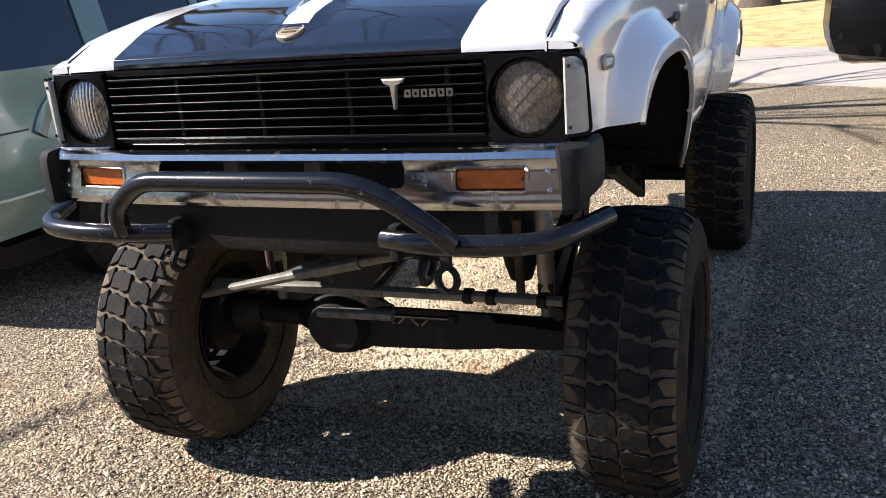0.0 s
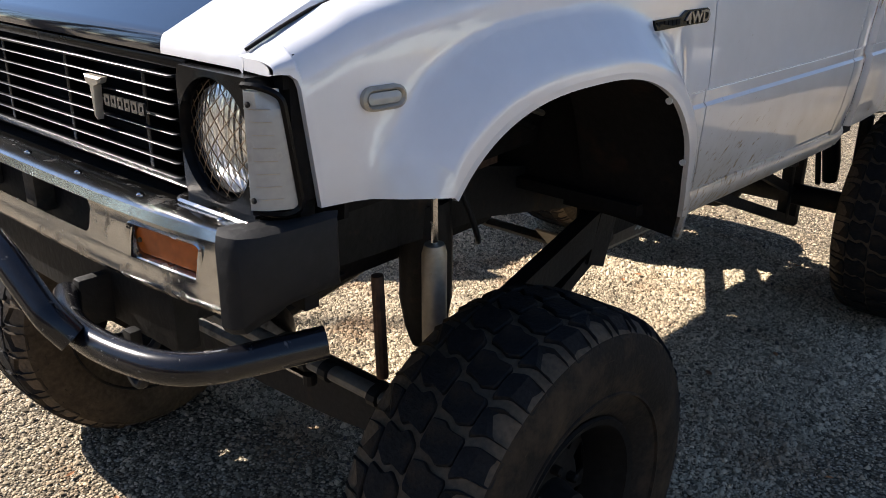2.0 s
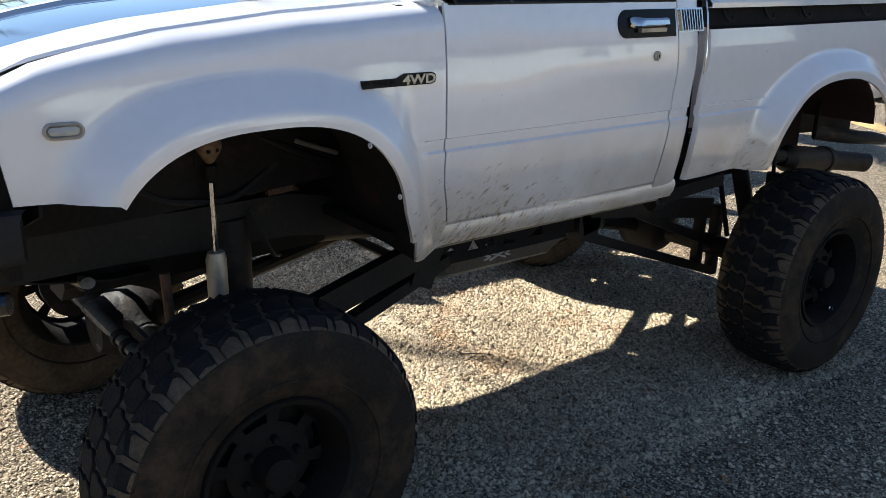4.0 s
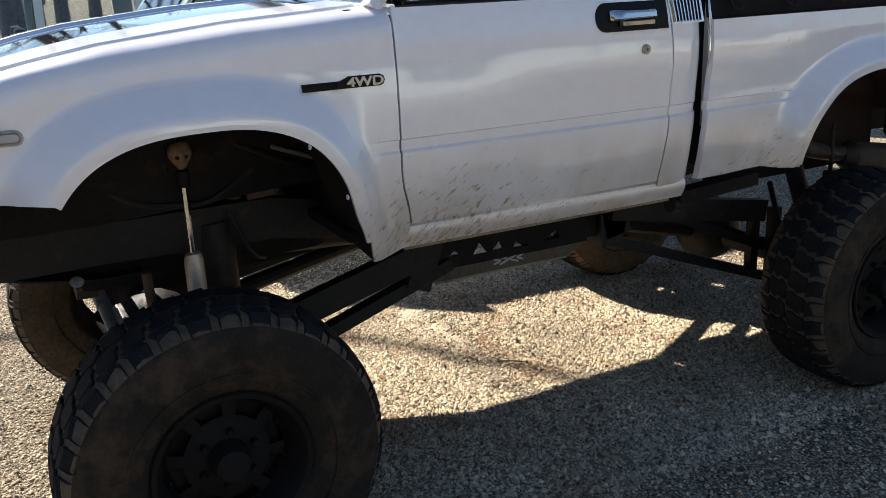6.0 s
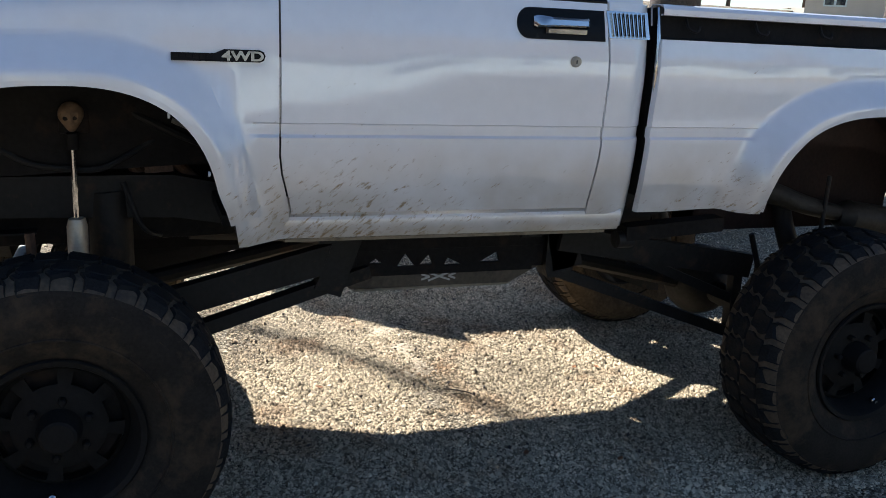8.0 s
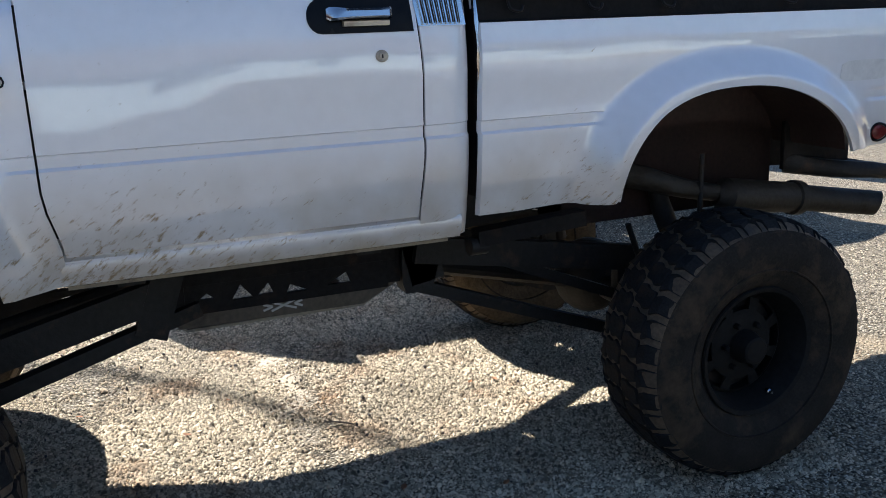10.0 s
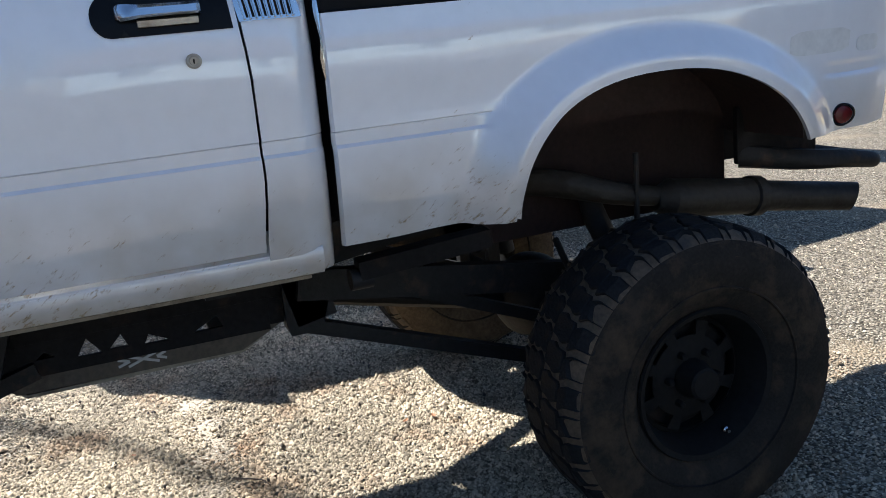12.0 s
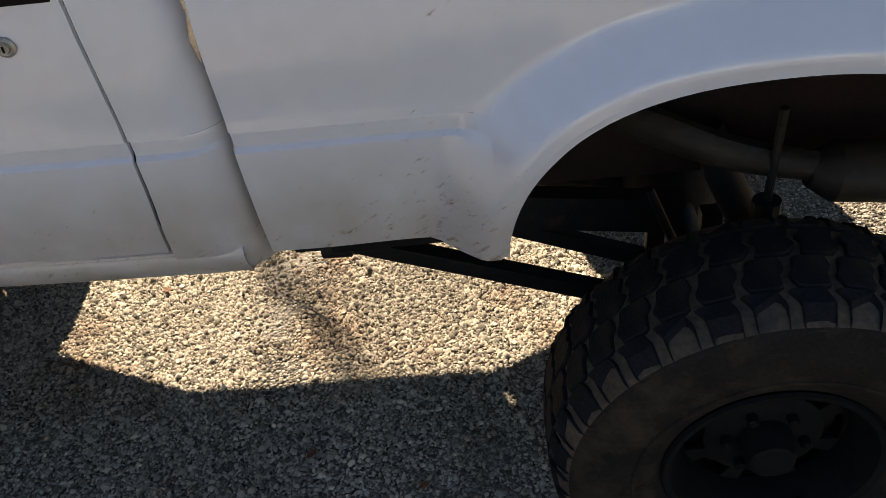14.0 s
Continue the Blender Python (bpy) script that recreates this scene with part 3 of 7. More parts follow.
def front_fender(side):
    cols = []
    brow = [(2.660, 1.363), (2.668, 1.363), (2.682, 1.361), (2.692, 1.353), (2.6965, 1.340)]
    front = brow + [(y, 1.178 - 0.01 * (y - 2.7)) for y in (2.698, 2.71, 2.73, 2.76, 2.80, 2.84, 2.88)]
    t0 = arch_angle(FRONT_ARCH, 1.172)
    arch = []
    for k in range(37):
        t = t0 + (math.pi - t0) * k / 36
        arch.append(arch_point(FRONT_ARCH, t))
    rear = [(3.668, 0.885), (3.68, 0.885), (3.70, 0.886), (3.72, 0.886), (3.745, 0.887), (3.7715, 0.888)]
    for y, zlo in front + arch + rear:
        crest = interp(y, CREST)
        top = max(crest - 0.075, zlo + 0.004)
        col = []
        near = [o for o in ARCH_ROWS if zlo + o < top - 0.03] if zlo > 0.92 and y > 2.89 else []
        plain = [zlo + (top - zlo) * f for f in Z_ROWS]
        if near:
            plain = [zlo + o for o in near] + np.linspace(zlo + near[-1], top, 22 - len(near))[1:].tolist()
        like_door = [zlo, *[max(z, zlo + 0.003 * (i + 1)) for i, z in enumerate(Z_DOOR[:14])], *np.linspace(1.35, top, 6).tolist()]
        w = (1.0 if y > 3.5 else 0.0) * (1 - smoothstep(0.90, 1.16, zlo))
        for z in [p * (1 - w) + q * w for p, q in zip(plain, like_door)]:
            col.append((flank_x(y, z), z))
        base_x = flank_x(y, top)
        for k in range(1, 9):
            an = math.pi / 2 * k / 8
            col.append((SEAM + 0.0015 + (base_x - SEAM - 0.0015) * math.cos(an) ** 0.75, top + (crest - top) * math.sin(an) ** 0.85))
        lean = 0.022 * (1 - smoothstep(2.698, 2.86, y)) * (y > 2.697)
        swing = 0.032 * smoothstep(3.66, 3.76, y)
        cols.append([(x, y + 0.018 * (1 - smoothstep(2.70, 2.92, y)) + (lean * (1.37 - z) / 0.19 if z < 1.37 else 0) + swing * (1 - smoothstep(0.92, 1.10, z)), z) for x, z in col])
    # door side: the fender's rear edge follows the door's front edge
    ob = panel("front_fender", cols, side, WHITE, TRUCK, "white front fender with a bulging wheel arch")
    bm = bmesh.new()
    arch_lip(bm, FRONT_ARCH, side, math.degrees(t0), 176)
    part("arch_lip", bm, WHITE, ob)
    # solid front lip of the brow over the corner lamp
    bm = bmesh.new()
    loops = []
    for y in (2.660, 2.664, 2.690):
        crest, base_x = interp(y, CREST), flank_x(y, 1.367)
        d = 0.001 if y > 2.661 else -0.001
        over = [(SEAM + 0.0015 + (base_x - SEAM - 0.0015) * math.cos(math.pi / 2 * k / 8) ** 0.75, 1.367 + (crest - 1.367) * math.sin(math.pi / 2 * k / 8) ** 0.85 + d) for k in range(9)]
        under = [(SEAM + 0.0015, 1.362), (SEAM + 0.035, 1.3605), (base_x - 0.012, 1.3605), (base_x - 0.002, 1.3625)]
        loops.append([(side * x, y + 0.018, z) for x, z in over + under])
    rings(bm, loops)
    part("brow_lip", bm, WHITE, ob)
    # dark sheet added behind the turned edge, hiding the fender's white back
    bm = bmesh.new()
    rows = []
    for k in range(25):
        t = t0 + (math.pi - t0) * k / 24
        y, z = arch_point(FRONT_ARCH, t, -0.004)
        rows.append([(side * (flank_x(y, z) - 0.016), y, z), (side * 0.66, y, z + 0.01), (side * 0.575, y, z + 0.012)])
    sheet(bm, rows, 0.003, (0, 0, 1))
    part("arch_dark_sheet", bm, DARK_INNER, ob)
    # bolts along the turned edge
    for ang in (128, 158):
        bm = bmesh.new()
        t = radians(ang)
        y, z = arch_point(FRONT_ARCH, t, 0.012)
        lathe(bm, [(0.0, 0.007), (0.004, 0.007), (0.006, 0.004)], (side * (flank_x(y, z + 0.02) - 0.012), y - 0.012, z), "y", 10, True)
        part("arch_bolt", bm, PRIMER, ob)
    # side marker lamp
    bm = bmesh.new()
    loop = lambda e, off: [(side * (flank_x(2.84 + u, 1.315 + v) + off), 2.84 + u, 1.315 + v) for u, v in pill(0.037 + e, 0.0175 + e)]
    rings(bm, [loop(0.0, -0.004), loop(0.0, 0.006), loop(-0.004, 0.009), loop(-0.007, 0.006), loop(-0.008, 0.003)], cap=False)
    mk = part("side_marker", bm, SHOCK_GREY, ob, "clear side marker lamp in a silver rim")
    bm = bmesh.new()
    rings(bm, [loop(-0.008, 0.001), loop(-0.009, 0.006), loop(-0.016, 0.009)])
    part("lens", bm, CLEAR_LENS, mk)
    return ob


def pill(w, h, n=8):
    """Points of an upright rounded slot, half sizes w and h."""
    r = min(w, h)
    pts = []
    for cx, a0 in ((w - r, -90), (-(w - r), 90)):
        for k in range(n + 1):
            a = radians(a0 + 180 * k / n)
            pts.append((cx + r * math.cos(a), r * math.sin(a)))
    return pts


def door(side):
    cols = []
    ys = np.linspace(3.777, 4.712, 24).tolist()
    for i, y0 in enumerate(ys):
        col = []
        for z in Z_DOOR:
            y = y0
            f = i / (len(ys) - 1)
            lean_f = 0.032 * (1 - smoothstep(0.92, 1.10, z))
            lean_r = -0.014 * (1 - smoothstep(0.92, 1.12, z)) - 0.012 * smoothstep(1.3, 1.55, z)
            y += lean_f * (1 - f) ** 3 + lean_r * f ** 3
            col.append((flank_x(y, z), y, z))
        cols.append(col)
    ob = panel("door", cols, side, WHITE, TRUCK, "white cab door, its lower half splashed with mud")
    on = lambda y, z, off: (side * (flank_x(y, z) + off), y, z)
    # black plate round the handle
    bm = bmesh.new()
    rows = []
    for y in [4.4245, 4.426, 4.43, 4.437, 4.447, 4.46, 4.52, 4.58, 4.64, 4.688]:
        half = 0.043 * (1 - max(0.0, (4.460 - y) / 0.036) ** 2) ** 0.5
        rows.append([on(y + 0.006 * (1 - k / 5) * smoothstep(4.6, 4.688, y), 1.4865 + half * (2 * k / 5 - 1), 0.003) for k in range(6)])
    sheet(bm, rows, 0.004, (-side, 0, 0))
    plate = part("handle_plate", bm, BLACK_PLASTIC, ob, "black patch behind the handle")
    bm = bmesh.new()
    rows = []
    for y, h, d in ((4.472, 0.012, 0.006), (4.48, 0.017, 0.016), (4.495, 0.016, 0.026), (4.52, 0.013, 0.03), (4.60, 0.012, 0.03), (4.628, 0.013, 0.028), (4.636, 0.014, 0.02), (4.638, 0.014, 0.006)):
        z = 1.492
        rows.append([on(y, z + v * h, 0.003 + u * d) for u, v in ((0, -0.7), (0.7, -1), (1, -0.6), (1, 0.5), (0.75, 1), (0, 1))])
    rings(bm, rows)
    part("handle", bm, CHROME, plate, "chrome pull handle")
    bm = bmesh.new()
    rings(bm, [[on(y, 1.468 + v, 0.003 + u) for u, v in ((0, -0.008), (0.014, -0.007), (0.016, 0.005), (0, 0.008))] for y in (4.512, 4.63)])
    part("trigger", bm, SHOCK_GREY, plate)
    # key lock
    bm = bmesh.new()
    c = Vector(on(4.609, 1.384, 0.0))
    lathe(bm, [(side * -0.004, 0.016), (side * 0.004, 0.016), (side * 0.006, 0.012), (side * 0.005, 0.009), (side * 0.008, 0.008)], c, "x", 20, True)
    part("lock", bm, SHOCK_GREY, ob, "round key lock")
    bm = bmesh.new()
    box(bm, c.x + side * 0.0075, c.x + side * 0.0095, c.y - 0.0015, c.y + 0.0015, c.z - 0.005, c.z + 0.005)
    part("keyhole", bm, DARK_INNER, ob)
    # window frame and glass above the belt
    bm = bmesh.new()
    fr = [(3.80, 1.56), (4.16, 1.98), (4.66, 2.0), (4.69, 1.56)]
    tube(bm, bent([(side * (0.765 - (z - 1.56) * 0.2), y, z) for y, z in fr], 0.05), 0.018, 8)
    part("window_frame", bm, BLACK_PLASTIC, ob)
    bm = bmesh.new()
    sheet(bm, [[(side * (0.755 - (z - 1.54) * 0.2), y, z) for y, z in row] for row in (((3.81, 1.545), (4.69, 1.545)), ((4.17, 1.97), (4.66, 1.98)))], 0.004, (-side, 0, 0))
    w = part("window_pane", bm, GLASS, ob)
    w.visible_shadow = False
    bm = bmesh.new()
    sheet(bm, [[on(y, 1.556, 0.001), on(y, 1.564, -0.006), on(y, 1.566, -0.02)] for y in np.linspace(3.79, 4.70, 12)], 0.006, (0, 0, -1))
    part("belt_seal", bm, BLACK_PLASTIC, ob)
    return ob


def cab(side):
    on = lambda y, z, off: (side * (flank_x(y, z) + off), y, z)
    # rear corner of the cab
    cols = []
    for y0, roll in ((4.718, 0), (4.745, 0), (4.782, 0.0005), (4.806, 0.003), (4.821, 0.009), (4.832, 0.018), (4.840, 0.032), (4.845, 0.05), (4.848, 0.08)):
        col = []
        for z in [0.888, 0.91, 0.93, *Z_DOOR]:
            f = (y0 - 4.718) / 0.13
            y = y0 + (1 - f) * (-0.014 * (1 - smoothstep(0.92, 1.12, z)) - 0.012 * smoothstep(1.3, 1.55, z)) + f * 0.003 * (1 - smoothstep(0.9, 1.5, z))
            x = flank_x(y, z) - roll
            col.append((x, y, z))
        cols.append(col)
    ob = panel("cab_corner", cols, side, WHITE, TRUCK, "white rear corner of the cab")
    # chrome louvred vent
    bm = bmesh.new()
    quad = lambda u, v, off: on(4.695 + 0.012 * (1 - v) + u * (0.132 - 0.006 * (1 - v)), 1.455 + v * 0.076, off)
    sheet(bm, [[quad(u, v, 0.003) for v in (0, 0.5, 1)] for u in (0, 0.5, 1)], 0.004, (-side, 0, 0))
    vent = part("vent", bm, CHROME, ob, "chrome louvred cab vent")
    for k in range(9):
        u = 0.1 + 0.8 * k / 8
        bm = bmesh.new()
        rings(bm, [[quad(u - 0.02, v, 0.003), quad(u - 0.015, v, 0.010), quad(u + 0.015, v, 0.010), quad(u + 0.02, v, 0.003)] for v in (0.06, 0.94)])
        part("louvre", bm, CHROME, vent)
        if k < 8:
            bm = bmesh.new()
            u2 = u + 0.05
            rings(bm, [[quad(u2 - 0.018, v, 0.0031), quad(u2 - 0.018, v, 0.0045), quad(u2 + 0.018, v, 0.0045), quad(u2 + 0.018, v, 0.0031)] for v in (0.1, 0.9)])
            part("vent_slot", bm, DARK_INNER, vent)
    # sill under the door
    bm = bmesh.new()
    rows = []
    for y in np.linspace(3.774, 4.826, 28):
        rows.append([on(y, 0.975, -0.030), on(y, 0.940, -0.026), on(y, 0.932, -0.012), on(y, 0.929, -0.003), on(y, 0.922, 0.002), on(y, 0.905, 0.003), on(y, 0.886, -0.004), on(y, 0.878, -0.02), (side * 0.68, y, 0.884)])
    sheet(bm, rows, 0.004, (-side * 0.5, 0, 0.8))
    part("sill", bm, WHITE, TRUCK, "white sill caked with dried mud")
    # lower weld flange
    bm = bmesh.new()
    rings(bm, [[(side * 0.712, y, 0.884), (side * 0.722, y, 0.884), (side * 0.722, y, 0.868), (side * 0.712, y, 0.868)] for y in (3.80, 4.80)])
    part("sill_flange", bm, SKID, TRUCK)
    # A pillar
    bm = bmesh.new()
    tube(bm, [(side * 0.72, 3.74, 1.55), (side * 0.66, 4.10, 1.99)], 0.03, 8)
    part("windscreen_pillar", bm, WHITE, TRUCK)
    bm = bmesh.new()
    rings(bm, [[(side * x, y, z) for x, y in ((0.775 - (z - 1.55) * 0.2, 4.70), (0.775 - (z - 1.55) * 0.2, 4.82), (0.735 - (z - 1.55) * 0.2, 4.82), (0.735 - (z - 1.55) * 0.2, 4.70))] for z in (1.55, 1.8, 2.0)])
    part("rear_pillar", bm, WHITE, TRUCK)


def bed_side(side):
    on = lambda y, z, off: (side * (flank_x(y, z) + off), y, z)
    yc, _, a, b = REAR_ARCH[:4]
    t0, t1 = arch_angle(REAR_ARCH, 0.932), math.pi - arch_angle(REAR_ARCH, 0.995, True)
    base = [(y, 0.927 + 0.004 * smoothstep(4.95, 5.14, y) - 0.004 * smoothstep(5.165, 5.215, y)) for y in [4.853, 4.859] + np.linspace(4.88, 5.235, 20).tolist() + [5.25, 5.262, 5.27, 5.28]]
    arch = [arch_point(REAR_ARCH, t0 + (t1 - t0) * k / 40) for k in range(41)]
    rear = [(6.215, 0.995), (6.24, 0.994), (6.26, 0.993), (6.28, 0.992), (6.32, 0.991), (6.36, 0.991), (6.40, 0.992), (6.43, 0.995), (6.45, 1.0), (6.462, 1.006), (6.47, 1.012)]
    cols = []
    for y, zlo in base + arch + rear:
        zs = [zlo + o for o in ARCH_ROWS] + np.linspace(zlo + 0.118, 1.4575, 57)[1:].tolist()
        if y < 5.3:
            for mark in (1.151, 1.159, 1.186, 1.188, 1.192):
                zs[min(range(len(zs)), key=lambda i: abs(zs[i] - mark) if zs[i] not in (1.151, 1.159, 1.186, 1.188) else 9)] = mark
            zs.sort()
        cols.append([(flank_x(y, z) - (0.010 if y < 4.856 else 0), y, z) for z in zs])
    ob = panel("bed_side", cols, side, WHITE, TRUCK, "white cargo bed side with a bulging wheel arch")
    bm = bmesh.new()
    arch_lip(bm, REAR_ARCH, side, math.degrees(t0), math.degrees(t1))
    part("arch_lip", bm, WHITE, ob)
    # black painted recess under the top rail
    bm = bmesh.new()
    rows = []
    for y in np.linspace(4.866, 6.44, 14):
        d = -0.03
        rows.append([on(y, 1.4585, -0.002), on(y, 1.464, d), on(y, 1.529, d), on(y, 1.532, -0.006)])
    sheet(bm, rows, 0.006, (-side, 0, 0))
    rec = part("rail_recess", bm, DARK_INNER, ob, "black painted channel under the rail")
    # top rail
    bm = bmesh.new()
    rows = []
    for y in np.linspace(4.862, 6.42, 10):
        rows.append([on(y, 1.53, -0.012), on(y, 1.532, 0.004), on(y, 1.545, 0.006), on(y, 1.556, 0.0), on(y, 1.56, -0.012), on(y, 1.56, -0.055), on(y, 1.552, -0.062), on(y, 1.50, -0.062)])
    sheet(bm, rows, 0.004, (-side * 0.3, 0, -1))
    part("top_rail", bm, WHITE, ob, "white bed rail")
    # rope hooks in the recess
    for y in (4.98, 5.24, 5.50, 5.95, 6.25):
        bm = bmesh.new()
        tube(bm, bent([on(y - 0.02, 1.524, -0.02), on(y - 0.02, 1.49, -0.008), on(y + 0.012, 1.482, -0.004), on(y + 0.02, 1.50, -0.006)], 0.012, 3), 0.0045, 6)
        part("rope_hook", bm, FRAME_BLACK, rec)
    # bent front seam of the bed
    bm = bmesh.new()
    tube(bm, [on(4.8545, 1.30, -0.012), on(4.8532, 1.36, -0.008), on(4.8540, 1.40, -0.010), on(4.8526, 1.46, -0.006), on(4.8532, 1.52, -0.009), on(4.8545, 1.55, -0.012)], [0.0015, 0.003, 0.0016, 0.0034, 0.002, 0.003], 6)
    part("bed_front_seam", bm, CHROME, ob, "bent bright seam at the bed front")
    # round red marker at the tail
    bm = bmesh.new()
    c = Vector(on(6.325, 1.036, 0.0))
    lathe(bm, [(-side * 0.003, 0.034), (side * 0.006, 0.034), (side * 0.008, 0.030), (side * 0.006, 0.027)], c, "x", 24, False)
    mk = part("tail_marker", bm, BLACK_PLASTIC, ob)
    bm = bmesh.new()
    lathe(bm, [(side * 0.001, 0.028), (side * 0.008, 0.025), (side * 0.011, 0.013), (side * 0.0115, 0.001)], c, "x", 20, True)
    part("lens", bm, RED_LENS, mk, "round red lens")
    # dull filler patches left from a repair
    if side > 0:
        for y0, y1, z0, z1 in ((6.145, 6.335, 1.222, 1.292), (6.355, 6.41, 1.215, 1.262)):
            bm = bmesh.new()
            rows = []
            for k in range(9):
                f = k / 8
                e = 0.012 * (2 * f - 1) ** 6
                rows.append([on(y0 + (y1 - y0) * f, z0 + e + (z1 - z0 - 2 * e) * g / 4, 0.0012) for g in range(5)])
            sheet(bm, rows, 0.001, (-side, 0, 0))
            part("repair_patch", bm, PRIMER, ob, "dull grey filler patch")
    # inner side, wheel box
    bm = bmesh.new()
    box(bm, side * 0.66, side * 0.68, 4.89, 6.41, 1.33, 1.55)
    box(bm, side * 0.66, side * 0.68, 4.89, 5.23, 1.08, 1.33)
    box(bm, side * 0.66, side * 0.68, 6.27, 6.41, 1.08, 1.33)
    part("bed_inner_wall", bm, WHITE, ob)
    bm = bmesh.new()
    rows = []
    for k in range(21):
        t = math.pi * k / 20
        y, z = yc - (a + 0.02) * math.cos(t), 0.98 + (b - 0.075) * math.sin(t)
        rows.append([(side * 0.755, y, z), (side * 0.60, y, z), (side * 0.43, y, z), (side * 0.425, y, 1.0 + (z - 0.98) * 0.3), (side * 0.425, y, 0.775)])
    sheet(bm, rows, 0.006, (0, 0, 1))
    part("wheel_box", bm, RED_PRIMER, ob, "red-brown inner wheel arch")


def hood():
    bm = bmesh.new()
    xs = [-0.6645, -0.657, -0.60, -0.54, -0.505, -0.47, -0.38, -0.28, -0.18, -0.1, -0.055, -0.038, 0.038, 0.055, 0.1, 0.18, 0.28, 0.38, 0.44, 0.472, 0.54, 0.60, 0.657, 0.6645]
    ys = [2.6525, 2.655, 2.66, 2.67, 2.69, 2.72, 2.76, 2.80, 2.86, 2.94, 3.05, 3.2, 3.35, 3.5, 3.62, 3.72]
    rows = []
    for y in ys:
        row = []
        for x in xs:
            z = interp(y, CREST) + 0.008 * (1 - (x / 0.66) ** 2) * smoothstep(2.66, 3.0, y) + 0.012 * (1 - (x / 0.66) ** 2) + 0.007 + 0.007 * ((x / 0.66) ** 2 - 0.4) * (1 - smoothstep(2.70, 3.0, y))
            z += 0.010 * (1 - smoothstep(0.04, 0.056, abs(x))) * smoothstep(2.735, 2.775, y)
            if y < 2.657:
                z -= 0.007
            if y < 2.654:
                z -= 0.013
            if abs(x) > 0.66:
                z -= 0.006
            row.append((x, y + 0.026 * (1 - smoothstep(2.66, 2.95, y)) - 0.012 * (1 - (x / 0.66) ** 2), z))
        rows.append(row)
    sheet(bm, rows, 0.009, (0, 0, -1))
    for f in bm.faces:
        c = f.calc_center_median()
        f.material_index = 1 if c.x > 0.471 or c.x < -0.504 or abs(c.x) < 0.03 and c.y > 2.75 else 0
    ob = part("hood", bm, [BLACK_PAINT, WHITE], TRUCK, "gloss black hood with white side bands and centre rib")
    bm = bmesh.new()
    tilt = Matrix.Translation((0, 2.742, 1.431)) @ pose(0, 0, 0, 24)
    loop = lambda r, h: [tilt @ Vector((r * math.cos(2 * math.pi * k / 28), r * 0.95 * math.sin(2 * math.pi * k / 28), h)) for k in range(28)]
    rings(bm, [loop(0.038, -0.01), loop(0.038, 0.004), loop(0.035, 0.007), loop(0.032, 0.005), loop(0.0, 0.006)], cap=False)
    em = part("emblem", bm, SHOCK_GREY, ob, "round chrome hood emblem")
    for k in range(2):
        bm = bmesh.new()
        box(bm, -0.02, 0.02, -0.004, 0.004, 0.004, 0.007, 0.0, tilt @ Matrix.Translation((0, 0.008 - 0.016 * k, 0)))
        part("emblem_bar", bm, DULL_STEEL, em)
    # dark strip laid in the hood and fender seam to stand for its shade
    for s in (-1, 1):
        bm = bmesh.new()
        tube(bm, [(s * 0.6665, y, interp(y, CREST) - 0.003) for y in np.linspace(2.684, 3.72, 30)], 0.0028, 8)
        part("seam_shade_strip", bm, DARK_INNER, ob)
    # cowl and inner support
    bm = bmesh.new()
    sheet(bm, [[(x, y, z - 0.02 * (x / 0.7) ** 2) for x in np.linspace(-0.72, 0.72, 9)] for y, z in ((3.725, 1.575), (3.76, 1.578), (3.80, 1.57))], 0.02, (0, 0, -1))
    part("cowl", bm, WHITE, TRUCK)
    for x in (-0.35, 0.12):
        bm = bmesh.new()
        tube(bm, [(x, 3.74, 1.60), (x + 0.03, 3.76, 1.615), (x + 0.45, 3.83, 1.66)], 0.006, 6)
        part("wiper", bm, BLACK_PLASTIC, TRUCK)


